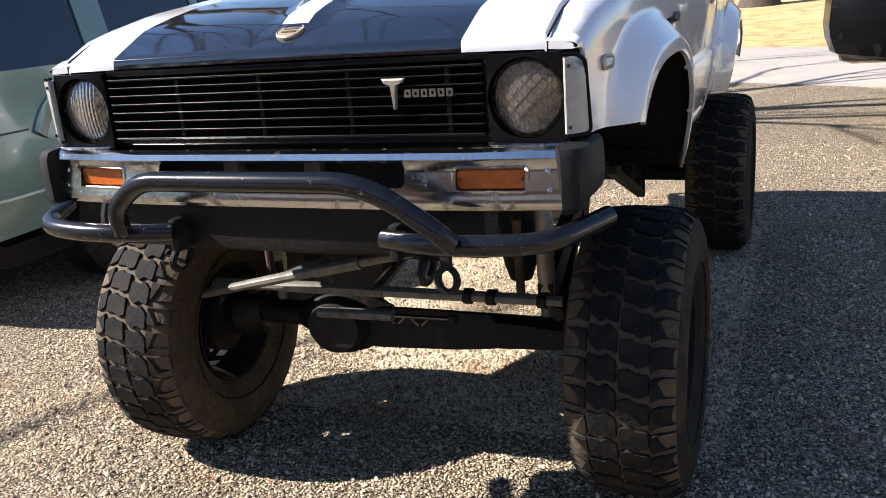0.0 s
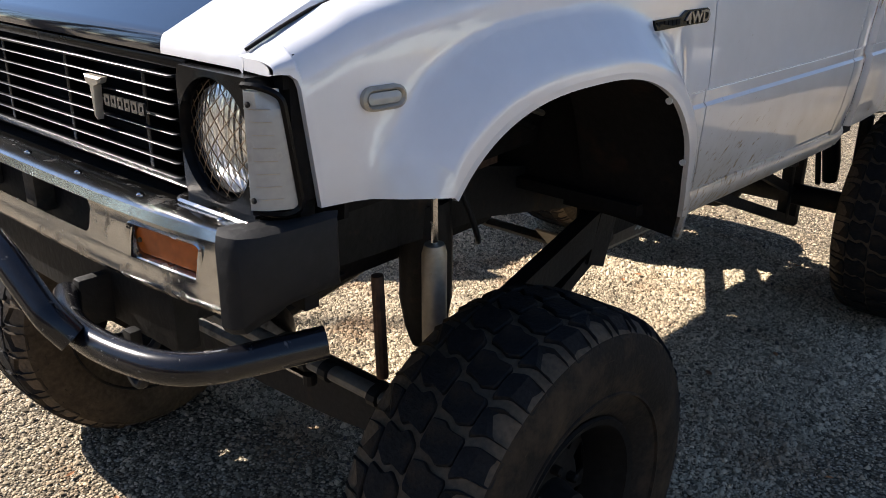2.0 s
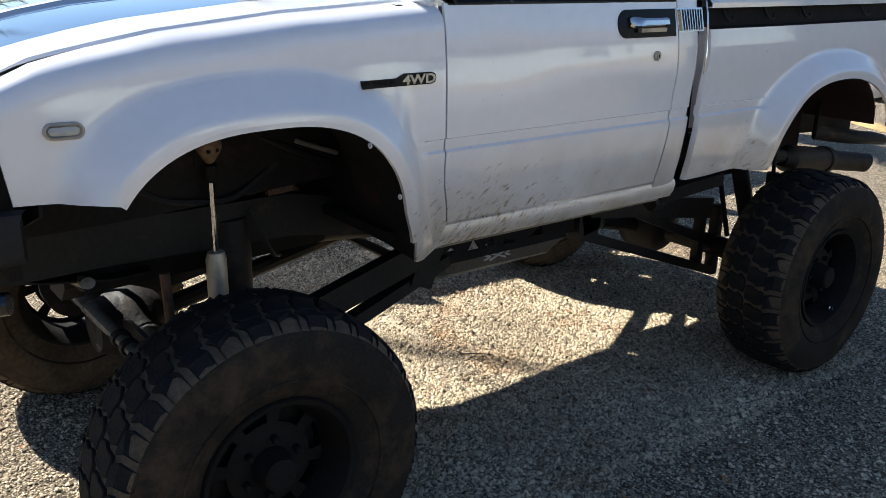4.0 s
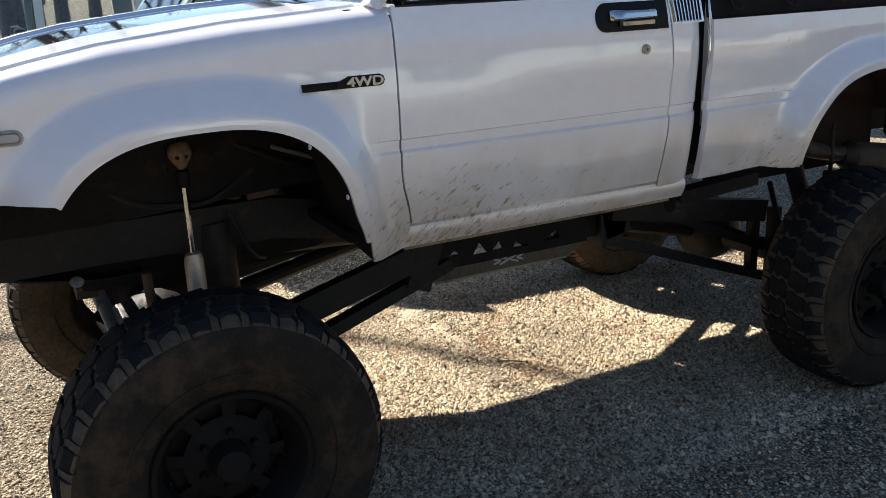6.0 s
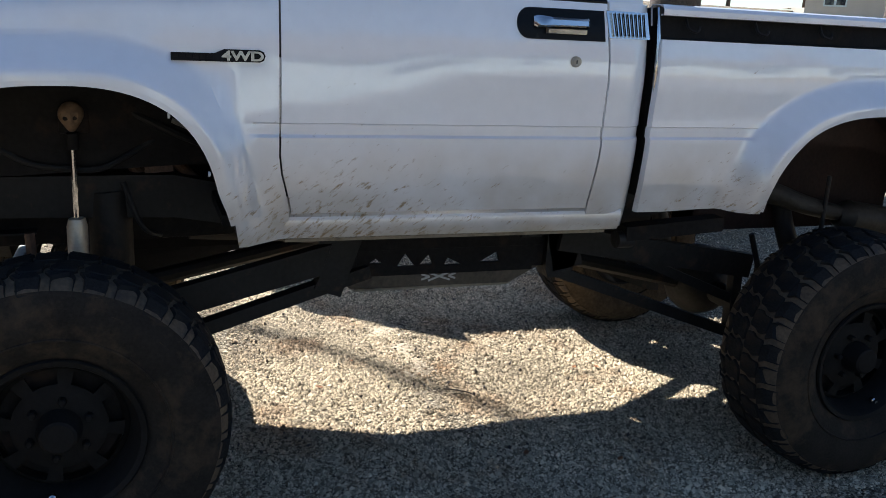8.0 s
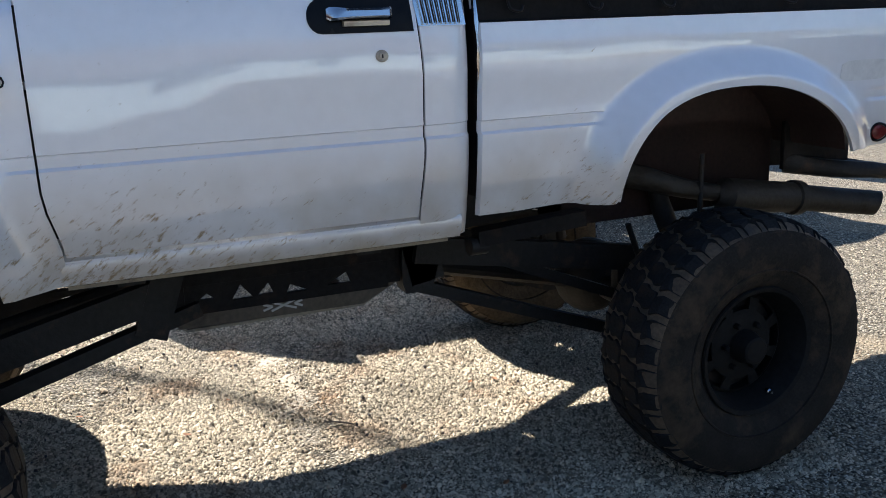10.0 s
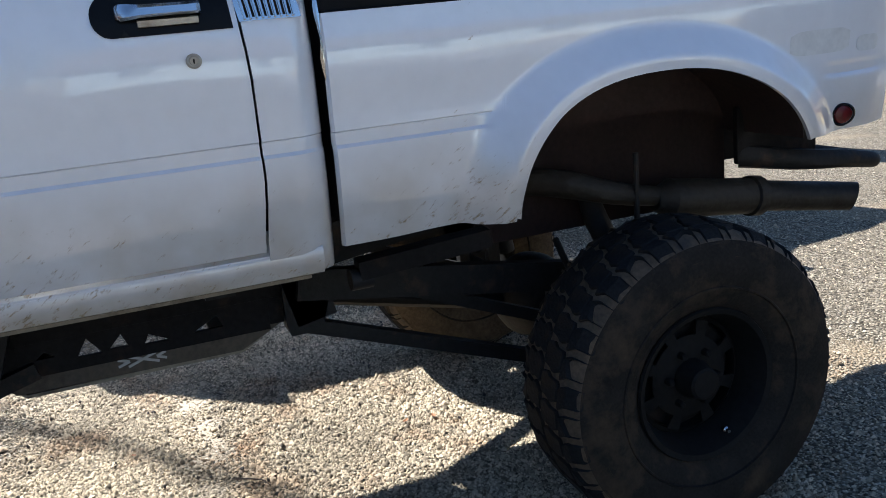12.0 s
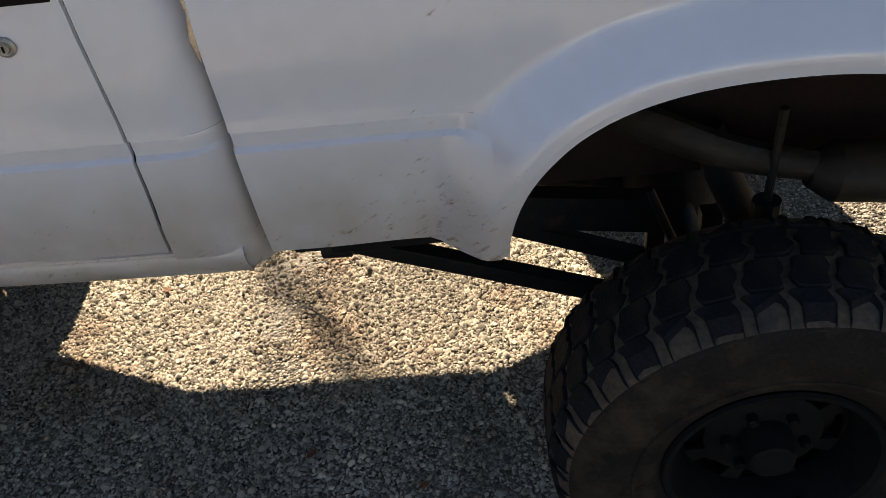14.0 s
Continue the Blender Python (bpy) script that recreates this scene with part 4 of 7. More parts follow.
def cab_shell():
    bm = bmesh.new()
    sheet(bm, [[(x, 3.79 + f * 0.33, 1.56 + f * 0.43) for x in np.linspace(-0.70 + 0.05 * f, 0.70 - 0.05 * f, 5)] for f in (0, 0.5, 1)], 0.005, (0, 0.8, -0.6))
    w = part("windscreen", bm, GLASS, TRUCK)
    w.visible_shadow = False
    bm = bmesh.new()
    xs = np.linspace(-0.70, 0.70, 15)
    sheet(bm, [[(x, y, 1.985 + h - 0.05 * abs(x / 0.7) ** 4) for x in xs] for y, h in ((4.08, 0.0), (4.14, 0.03), (4.4, 0.055), (4.7, 0.045), (4.81, 0.02), (4.83, -0.02))], 0.02, (0, 0, -1))
    part("roof", bm, WHITE, TRUCK)
    bm = bmesh.new()
    box(bm, -0.74, 0.74, 4.80, 4.82, 0.93, 1.56)
    # coloured dark, not white, to put shade into the gap behind the cab
    part("cab_rear_wall", bm, DARK_INNER, TRUCK)
    bm = bmesh.new()
    sheet(bm, [[(-0.68, 4.815, 1.56), (0.68, 4.815, 1.56)], [(-0.62, 4.80, 1.97), (0.62, 4.80, 1.97)]], 0.005, (0, -1, 0))
    w = part("rear_window", bm, GLASS, TRUCK)
    w.visible_shadow = False
    bm = bmesh.new()
    box(bm, -0.73, 0.73, 3.62, 4.80, 0.915, 0.935)
    box(bm, -0.72, 0.72, 3.66, 3.68, 0.92, 1.55)
    part("cab_floor", bm, DARK_INNER, TRUCK)
    bm = bmesh.new()
    box(bm, -0.70, 0.70, 3.68, 3.98, 1.36, 1.55, 0.03)
    part("dashboard", bm, SEAT, TRUCK)
    bm = bmesh.new()
    box(bm, -0.64, 0.64, 4.30, 4.74, 1.10, 1.26, 0.05)
    box(bm, -0.64, 0.64, 4.64, 4.76, 1.22, 1.74, 0.05)
    part("bench_seat", bm, SEAT, TRUCK)
    bm = bmesh.new()
    c, tl = Vector((0.36, 4.06, 1.56)), pose(0, 0, 0, -62)
    tube(bm, [c + tl @ Vector((0.19 * math.cos(a), 0.19 * math.sin(a), 0)) for a in np.linspace(0, 2 * math.pi, 29)], 0.012, 8, False)
    tube(bm, [c + tl @ Vector((-0.19, 0, 0)), c + tl @ Vector((0, 0, -0.03)), c + tl @ Vector((0.19, 0, 0))], 0.014, 6)
    tube(bm, [c + tl @ Vector((0, 0, -0.03)), c + tl @ Vector((0, 0, -0.3))], 0.025, 8)
    part("steering_wheel", bm, BLACK_PLASTIC, TRUCK)
    # cargo bed
    bm = bmesh.new()
    box(bm, -0.42, 0.42, 4.89, 6.42, 1.055, 1.075)
    for s in (1, -1):
        box(bm, s * 0.42, s * 0.66, 4.89, 5.23, 1.055, 1.075)
        box(bm, s * 0.42, s * 0.66, 6.27, 6.42, 1.055, 1.075)
    part("bed_floor", bm, RED_PRIMER, TRUCK)
    bm = bmesh.new()
    box(bm, -0.74, 0.74, 4.868, 4.888, 0.96, 1.55, 0.005)
    # dark for the same reason: the gap's shade is in the colour
    part("bed_headboard", bm, DARK_INNER, TRUCK)
    bm = bmesh.new()
    box(bm, -0.70, 0.70, 6.42, 6.455, 1.04, 1.545, 0.008)
    part("tailgate", bm, WHITE, TRUCK)
    for s in (1, -1):
        bm = bmesh.new()
        box(bm, s * 0.70, s * 0.732, 6.44, 6.470, 1.16, 1.40, 0.006)
        part("tail_lamp", bm, RED_LENS, TRUCK)


def nose():
    def nose_part(name, bm, mats, parent, label=""):
        for v in bm.verts:
            v.co.y -= 0.018
        return part(name, bm, mats, parent, label)

    # dark panel behind grille and lamps
    bm = bmesh.new()
    box(bm, -0.72, 0.72, 2.735, 2.76, 1.02, 1.385)
    nose_part("radiator_panel", bm, DARK_INNER, TRUCK)
    # grille: end walls, then thin slats between a top and a bottom bar
    bm = bmesh.new()
    box(bm, -0.535, 0.535, 2.690, 2.735, 1.346, 1.362, 0.004)
    box(bm, -0.535, 0.535, 2.690, 2.735, 1.172, 1.186, 0.004)
    for s in (-1, 1):
        box(bm, s * 0.522, s * 0.535, 2.690, 2.735, 1.18, 1.35, 0.003)
    gr = nose_part("grille", bm, BLACK_PLASTIC, TRUCK, "black plastic slatted grille")
    zs = [1.1925 + 0.0209 * k for k in range(8)]
    for z in zs:
        t = 0.002 if z in (zs[0], zs[-1]) else 0.0
        bm = bmesh.new()
        blade = [(2.678, z - 0.0020 - t), (2.6724, z - 0.0008 - t), (2.6718, z + 0.0004), (2.6728, z + 0.0014), (2.677, z + 0.0016), (2.70, z - 0.006), (2.70, z - 0.012)]
        rings(bm, [[(x * f, y + d, zz) for y, zz in blade] for x, f, d in ((-0.523, 1, 0.014), (-0.521, 1, 0.004), (-0.514, 1, 0), (0.514, 1, 0), (0.521, 1, 0.004), (0.523, 1, 0.014))])
        nose_part("slat", bm, SLAT_BLACK, gr)
    for x in (-0.30, -0.055, 0.19, 0.44):
        bm = bmesh.new()
        box(bm, x - 0.006, x + 0.006, 2.6765, 2.72, 1.193, 1.337, 0.002)
        nose_part("grille_divider", bm, BLACK_PLASTIC, gr)
    bm = bmesh.new()
    box(bm, -0.52, 0.52, 2.722, 2.73, 1.19, 1.34)
    nose_part("grille_backing", bm, DARK_INNER, gr)
    # emblem: wedge and bar of brand lettering drawn as plain shapes
    bm = bmesh.new()
    pts = [(0.284, 1.316), (0.341, 1.316), (0.336, 1.307), (0.320, 1.302), (0.3145, 1.249), (0.3095, 1.249), (0.304, 1.302), (0.288, 1.307)]
    rings(bm, [[(x, 2.671, z) for x, z in pts], [(x, 2.662, z) for x, z in pts], [(0.3125 + (x - 0.3125) * 0.75, 2.659, 1.29 + (z - 1.29) * 0.85) for x, z in pts]])
    nose_part("emblem", bm, SHOCK_GREY, gr, "chrome wedge emblem")
    for k in range(6):
        bm = bmesh.new()
        x = 0.338 + 0.0205 * k
        pts = [(x, 1.274), (x + 0.016, 1.274), (x + 0.016, 1.291), (x, 1.291)]
        hole = [(x + 0.005, 1.279), (x + 0.011, 1.279), (x + 0.011, 1.286), (x + 0.005, 1.286)]
        rings(bm, [[(a, 2.668, b) for a, b in pts], [(a, 2.664, b) for a, b in pts], [(a, 2.664, b) for a, b in hole], [(a, 2.668, b) for a, b in hole]], cap=False)
        nose_part("badge_block", bm, WORN_CHROME, gr)
    for s in (-1, 1):
        # lamp surround with a round opening
        bm = bmesh.new()
        cx, cz = s * 0.619, 1.264
        outer, inner, deep = [], [], []
        for k in range(40):
            a = 2 * math.pi * (k + 0.5) / 40
            m = max(abs(math.cos(a)) / 0.0865, abs(math.sin(a)) / 0.094)
            outer.append((cx + math.cos(a) / m, 2.676, cz + math.sin(a) / m))
            inner.append((cx + 0.0855 * math.cos(a), 2.674, cz + 0.0855 * math.sin(a)))
            deep.append((cx + 0.084 * math.cos(a), 2.71, cz + 0.084 * math.sin(a)))
        rings(bm, [[(x, 2.73, z) for x, _, z in outer], outer, inner, deep], cap=False)
        strip = bmesh.new()
        rings(strip, [[(s * x, 2.655 + d, 1.168), (s * x, 2.652 + d, 1.172), (s * x, 2.656 + d, 1.175), (s * x, 2.69, 1.175), (s * x, 2.69, 1.168)] for x, d in ((0.528, 0.02), (0.535, 0.006), (0.55, 0.0), (0.71, 0.002))])
        nose_part("lamp_trim_strip", strip, CHROME, TRUCK, "bright strip under the headlamp")
        nose_part("lamp_surround", bm, BLACK_PLASTIC, TRUCK, "black square headlamp surround")
        bm = bmesh.new()
        lathe(bm, [(0.022, 0.001), (0.0215, 0.012), (0.02, 0.03), (0.015, 0.058), (0.007, 0.079), (0.004, 0.084)], (cx, 2.703, cz), "y", 32)
        lamp = nose_part("headlamp", bm, LAMP_BOWL, TRUCK, "round headlamp behind wire mesh")
        bm = bmesh.new()
        lathe(bm, [(0.002, 0.083), (-0.010, 0.074), (-0.018, 0.045), (-0.0215, 0.02), (-0.022, 0.001)], (cx, 2.703, cz), "y", 32)
        nose_part("lens", bm, LAMP_GLASS, lamp)
        bm = bmesh.new()
        lathe(bm, [(0.0, 0.084), (-0.012, 0.085), (-0.014, 0.082), (-0.006, 0.0815)], (cx, 2.700, cz), "y", 32)
        nose_part("ring", bm, BLACK_PLASTIC, lamp)
        for d in (-1, 1):
            for k in range(-4, 5):
                o = k * 0.0182
                half = math.sqrt(max(0, 0.083 ** 2 - o ** 2))
                if half > 0.01:
                    u, v = Vector((0.70711, 0, 0.70711 * d)), Vector((-0.70711 * d, 0, 0.70711))
                    pts = []
                    for f in np.linspace(-1, 1, 7):
                        q = u * (f * half) + v * o
                        pts.append(Vector((cx, 2.690 - 0.014 * (1 - (q.length / 0.083) ** 2), cz)) + q)
                    bm = bmesh.new()
                    tube(bm, pts, 0.00075, 4)
                    nose_part("guard_wire", bm, WIRE, lamp)
        # corner lamp: a tall lens on the slanted corner, rounded at its top outer edge
        bm = bmesh.new()
        plan = [(0.706, 2.690), (0.707, 2.667), (0.712, 2.664), (0.730, 2.668), (0.743, 2.679), (0.748, 2.692), (0.730, 2.702)]
        rows = []
        for z in (1.190, 1.194, 1.22, 1.25, 1.28, 1.30, 1.322, 1.338, 1.345):
            cut = 0.016 * smoothstep(1.315, 1.345, z)
            lean = 0.020 * (1.35 - z) / 0.16
            rows.append([(s * (x - (cut if x > 0.735 else 0)), y + lean * smoothstep(0.715, 0.748, x) + (cut * 0.6 if x > 0.735 else 0), z) for x, y in plan])
        rings(bm, rows)
        cl = nose_part("corner_lamp", bm, CLEAR_LENS, TRUCK, "milky clear corner lamp")
        for z in np.linspace(1.205, 1.322, 8):
            bm = bmesh.new()
            lean = 0.020 * (1.35 - z) / 0.16
            tube(bm, [(s * 0.710, 2.6645, z), (s * 0.729, 2.6675 + lean * 0.4, z), (s * 0.742, 2.678 + lean * 0.9, z)], 0.0009, 4)
            nose_part("lens_rib", bm, SHOCK_GREY, cl)
        for z in (1.204, 1.328):
            bm = bmesh.new()
            lathe(bm, [(0.0, 0.004), (-0.003, 0.004), (-0.004, 0.002)], (s * 0.719, 2.666, z), "y", 10, True)
            nose_part("screw", bm, FRAME_BLACK, cl)
        # dark closing sheet between lamp, brow and fender
        bm = bmesh.new()
        box(bm, s * 0.53, s * 0.722, 2.716, 2.728, 1.34, 1.366)
        sheet(bm, [[(s * 0.70, 2.722, z), (s * 0.722, 2.726, z), (s * 0.730, 2.742, z), (s * 0.724, 2.79, z)] for z in (1.19, 1.355)], 0.004, (-s, 0, 0))
        nose_part("lamp_closing", bm, DARK_INNER, cl)
        # black gasket round the lamp
        bm = bmesh.new()
        tube(bm, bent([(s * 0.705, 2.668, 1.351), (s * 0.733, 2.675, 1.3515), (s * 0.7465, 2.696, 1.338), (s * 0.7505, 2.716, 1.19), (s * 0.742, 2.70, 1.183), (s * 0.706, 2.672, 1.184)], 0.012, 3), 0.005, 6)
        nose_part("gasket", bm, BLACK_PLASTIC, cl)


def bumper():
    bm = bmesh.new()
    prof = [(2.66, 1.158), (2.625, 1.168), (2.597, 1.170), (2.583, 1.164), (2.578, 1.150), (2.584, 1.138), (2.592, 1.131), (2.5925, 1.122), (2.5935, 1.112), (2.5945, 1.102), (2.596, 1.092), (2.5975, 1.083), (2.589, 1.075), (2.5885, 1.063), (2.5865, 1.058), (2.5865, 1.042), (2.594, 1.032), (2.63, 1.03)]
    xs = sorted({round(v, 4) for v in np.linspace(-0.712, 0.712, 73).tolist() + [s * (0.345 - d) for s in (-1, 1) for d in (0, 0.001, 0.003, 0.006, 0.01, 0.015)] + [s * v for s in (-1, 1) for v in (0.468, 0.624)]})
    # a long slot with rounded ends in the face
    def face_rows(x):
        rows = [list(p) for p in prof]
        r_ = 0.015
        d = 0.345 - abs(x)
        cut = 0.0 if d >= r_ else r_ if d < 0 else r_ - math.sqrt(max(0.0, r_ * r_ - (r_ - d) ** 2))
        top, low = 1.1405 - cut, 1.083 + cut
        for j, z in ((5, 1.144), (6, top), (7, top - 0.33 * (top - low)), (8, top - 0.66 * (top - low)), (9, low), (10, 1.079), (11, 1.076)):
            rows[j][1] = z
            rows[j][0] = interp(1.16 - z, [(0.010, 2.582), (0.016, 2.594), (0.022, 2.5995), (0.085, 2.589)])
        return rows
    vs = [[bm.verts.new((x, y + 0.03 * (x / 0.7) ** 4, z)) for y, z in face_rows(x)] for x in xs]
    for i, (a, b) in enumerate(zip(vs, vs[1:])):
        xm = (xs[i] + xs[i + 1]) / 2
        for j in range(len(prof) - 1):
            if 6 <= j <= 8 and abs(xm) < 0.345 or 6 <= j <= 11 and 0.468 < abs(xm) < 0.624:
                continue
            bm.faces.new((a[j], a[j + 1], b[j + 1], b[j]))
    ob = part("front_bumper", bm, BUMPER_CHROME, TRUCK, "chrome front bumper with black rubber ends")
    solid = ob.modifiers.new("gauge", "SOLIDIFY")
    solid.thickness = 0.003
    solid.use_rim = False
    bm = bmesh.new()
    box(bm, -0.66, 0.66, 2.64, 2.70, 1.04, 1.15)
    part("bumper_backing", bm, DARK_INNER, ob)
    for x in (-0.13, 0.10):
        bm = bmesh.new()
        box(bm, x - 0.022, x + 0.022, 2.606, 2.64, 1.06, 1.152, 0.004)
        part("bumper_bracket", bm, SKID_EDGE, ob, "rusty tan bumper bracket")
    for s in (-1, 1):
        # rubber corner
        bm = bmesh.new()
        plan = [(0.711, 2.590), (0.730, 2.592), (0.747, 2.600), (0.760, 2.620), (0.767, 2.66), (0.769, 2.74)]
        back = [(0.708, 2.66), (0.712, 2.66), (0.722, 2.665), (0.735, 2.68), (0.742, 2.71), (0.744, 2.74)]
        rows = []
        for (xa, ya), (xb, yb) in zip(plan, back):
            low = 1.027 + 0.05 * smoothstep(0.735, 0.78, xa) ** 1.5
            rows.append([(s * xb, yb, low), (s * (xa - 0.006), ya + 0.008, low + 0.001), (s * xa, ya, low + 0.013), (s * (xa + 0.001), ya, 1.10), (s * (xa - 0.001), ya, 1.152), (s * (xa - 0.006), ya + 0.006, 1.168), (s * (xa - 0.016), ya + 0.016, 1.174), (s * xb, yb, 1.174)])
        rings(bm, rows)
        part("rubber_end", bm, RUBBER_CAP, ob, "grey-black rubber bumper end")
        # turn signal
        bm = bmesh.new()
        def slot(w, h, y):
            pts = []
            for cu, cv, a0 in ((1, 1, 0), (-1, 1, 90), (-1, -1, 180), (1, -1, 270)):
                for k in range(5):
                    an = radians(a0 + 22.5 * k)
                    px = s * 0.546 + cu * (w - 0.012) + 0.012 * math.cos(an)
                    pts.append((px, y + 0.004 + 0.03 * (px / 0.7) ** 4, 1.100 + cv * (h - 0.012) + 0.012 * math.sin(an)))
            return pts
        rings(bm, [slot(0.089, 0.031, 2.604), slot(0.089, 0.031, 2.590), slot(0.087, 0.029, 2.588), slot(0.083, 0.025, 2.592), slot(0.080, 0.022, 2.612)], cap=False)
        bz = part("turn_signal", bm, BUMPER_CHROME, ob, "amber turn signal in a chrome frame")
        bm = bmesh.new()
        rings(bm, [slot(0.0805, 0.0225, 2.612), slot(0.0805, 0.0225, 2.602), slot(0.078, 0.020, 2.599)])
        part("lens", bm, AMBER, bz)
        for u in (-0.070, 0.070):
            bm = bmesh.new()
            lathe(bm, [(0.0, 0.004), (-0.003, 0.0035)], (s * 0.546 + u, 2.603 + 0.03 * ((0.546 + s * u) / 0.7) ** 4, 1.1), "y", 10, True)
            part("screw", bm, WIRE, bz)
        for x, z in ((0.362, 1.10), (0.43, 1.10), (0.672, 1.115), (0.676, 1.075)):
            bm = bmesh.new()
            lathe(bm, [(0.004, 0.009), (-0.001, 0.0085), (-0.004, 0.004), (-0.0045, 0.0005)], (s * x, 2.592 + 0.03 * (x / 0.7) ** 4 + (0.006 if z > 1.09 else 0), z), "y", 14)
            part("bolt", bm, CHROME, ob)
    for x in np.linspace(-0.62, 0.66, 8):
        bm = bmesh.new()
        lathe(bm, [(-0.004, 0.007), (0.002, 0.006), (0.004, 0.003), (0.0043, 0.0005)], (x, 2.61 + 0.03 * (x / 0.7) ** 4, 1.169), "z", 10)
        part("rivet", bm, CHROME, ob)


def bull_bar():
    bm = bmesh.new()
    hoop = bent([(-0.385, 2.475, 0.99), (-0.38, 2.455, 1.05), (-0.285, 2.44, 1.128), (0.32, 2.44, 1.128), (0.475, 2.455, 1.02), (0.495, 2.475, 0.99)], 0.12, 8)
    tube(bm, hoop, 0.0235, 14)
    ob = part("bull_bar", bm, BAR_PAINT, TRUCK, "gloss black tubular bull bar, chipped")
    for s in (-1, 1):
        bm = bmesh.new()
        tube(bm, bent([(s * 0.30, 2.56, 0.972), (s * 0.42, 2.50, 0.980), (s * 0.56, 2.495, 0.983), (s * 0.70, 2.53, 0.986), (s * 0.785, 2.70, 1.0)], 0.07, 8), 0.0235, 14)
        part("side_tube", bm, BAR_PAINT, ob)
        bm = bmesh.new()
        box(bm, s * 0.30, s * 0.325, 2.57, 2.72, 0.915, 1.0, 0.008)
        part("bar_mount", bm, FRAME_BLACK, ob)
        bm = bmesh.new()
        ring = bent([(s * 0.36, 2.66, 0.93), (s * 0.36, 2.60, 0.87), (s * 0.36, 2.63, 0.83), (s * 0.36, 2.68, 0.86), (s * 0.36, 2.69, 0.93)], 0.03, 4)
        tube(bm, ring, 0.010, 8)
        part("tow_hook", bm, FRAME_BLACK, ob)


# ---- chassis ----
def rod(name, a, b, r, mat_, parent=None, label="", seg=10):
    bm = bmesh.new()
    tube(bm, [a, b], r, seg)
    return part(name, bm, mat_, parent or TRUCK, label)


def bar(name, a, b, w, h, mat_, parent=None, label=""):
    """A straight bar of rectangular section from a to b; w across, h high."""
    a, b = Vector(a), Vector(b)
    d = (b - a).normalized()
    side = d.cross(Vector((0, 0, 1))).normalized()
    up = side.cross(d)
    bm = bmesh.new()
    rings(bm, [[p + side * (u * w / 2) + up * (v * h / 2) for u, v in ((-1, -1), (1, -1), (1, 1), (-1, 1))] for p in (a, b)])
    return part(name, bm, mat_, parent or TRUCK, label)


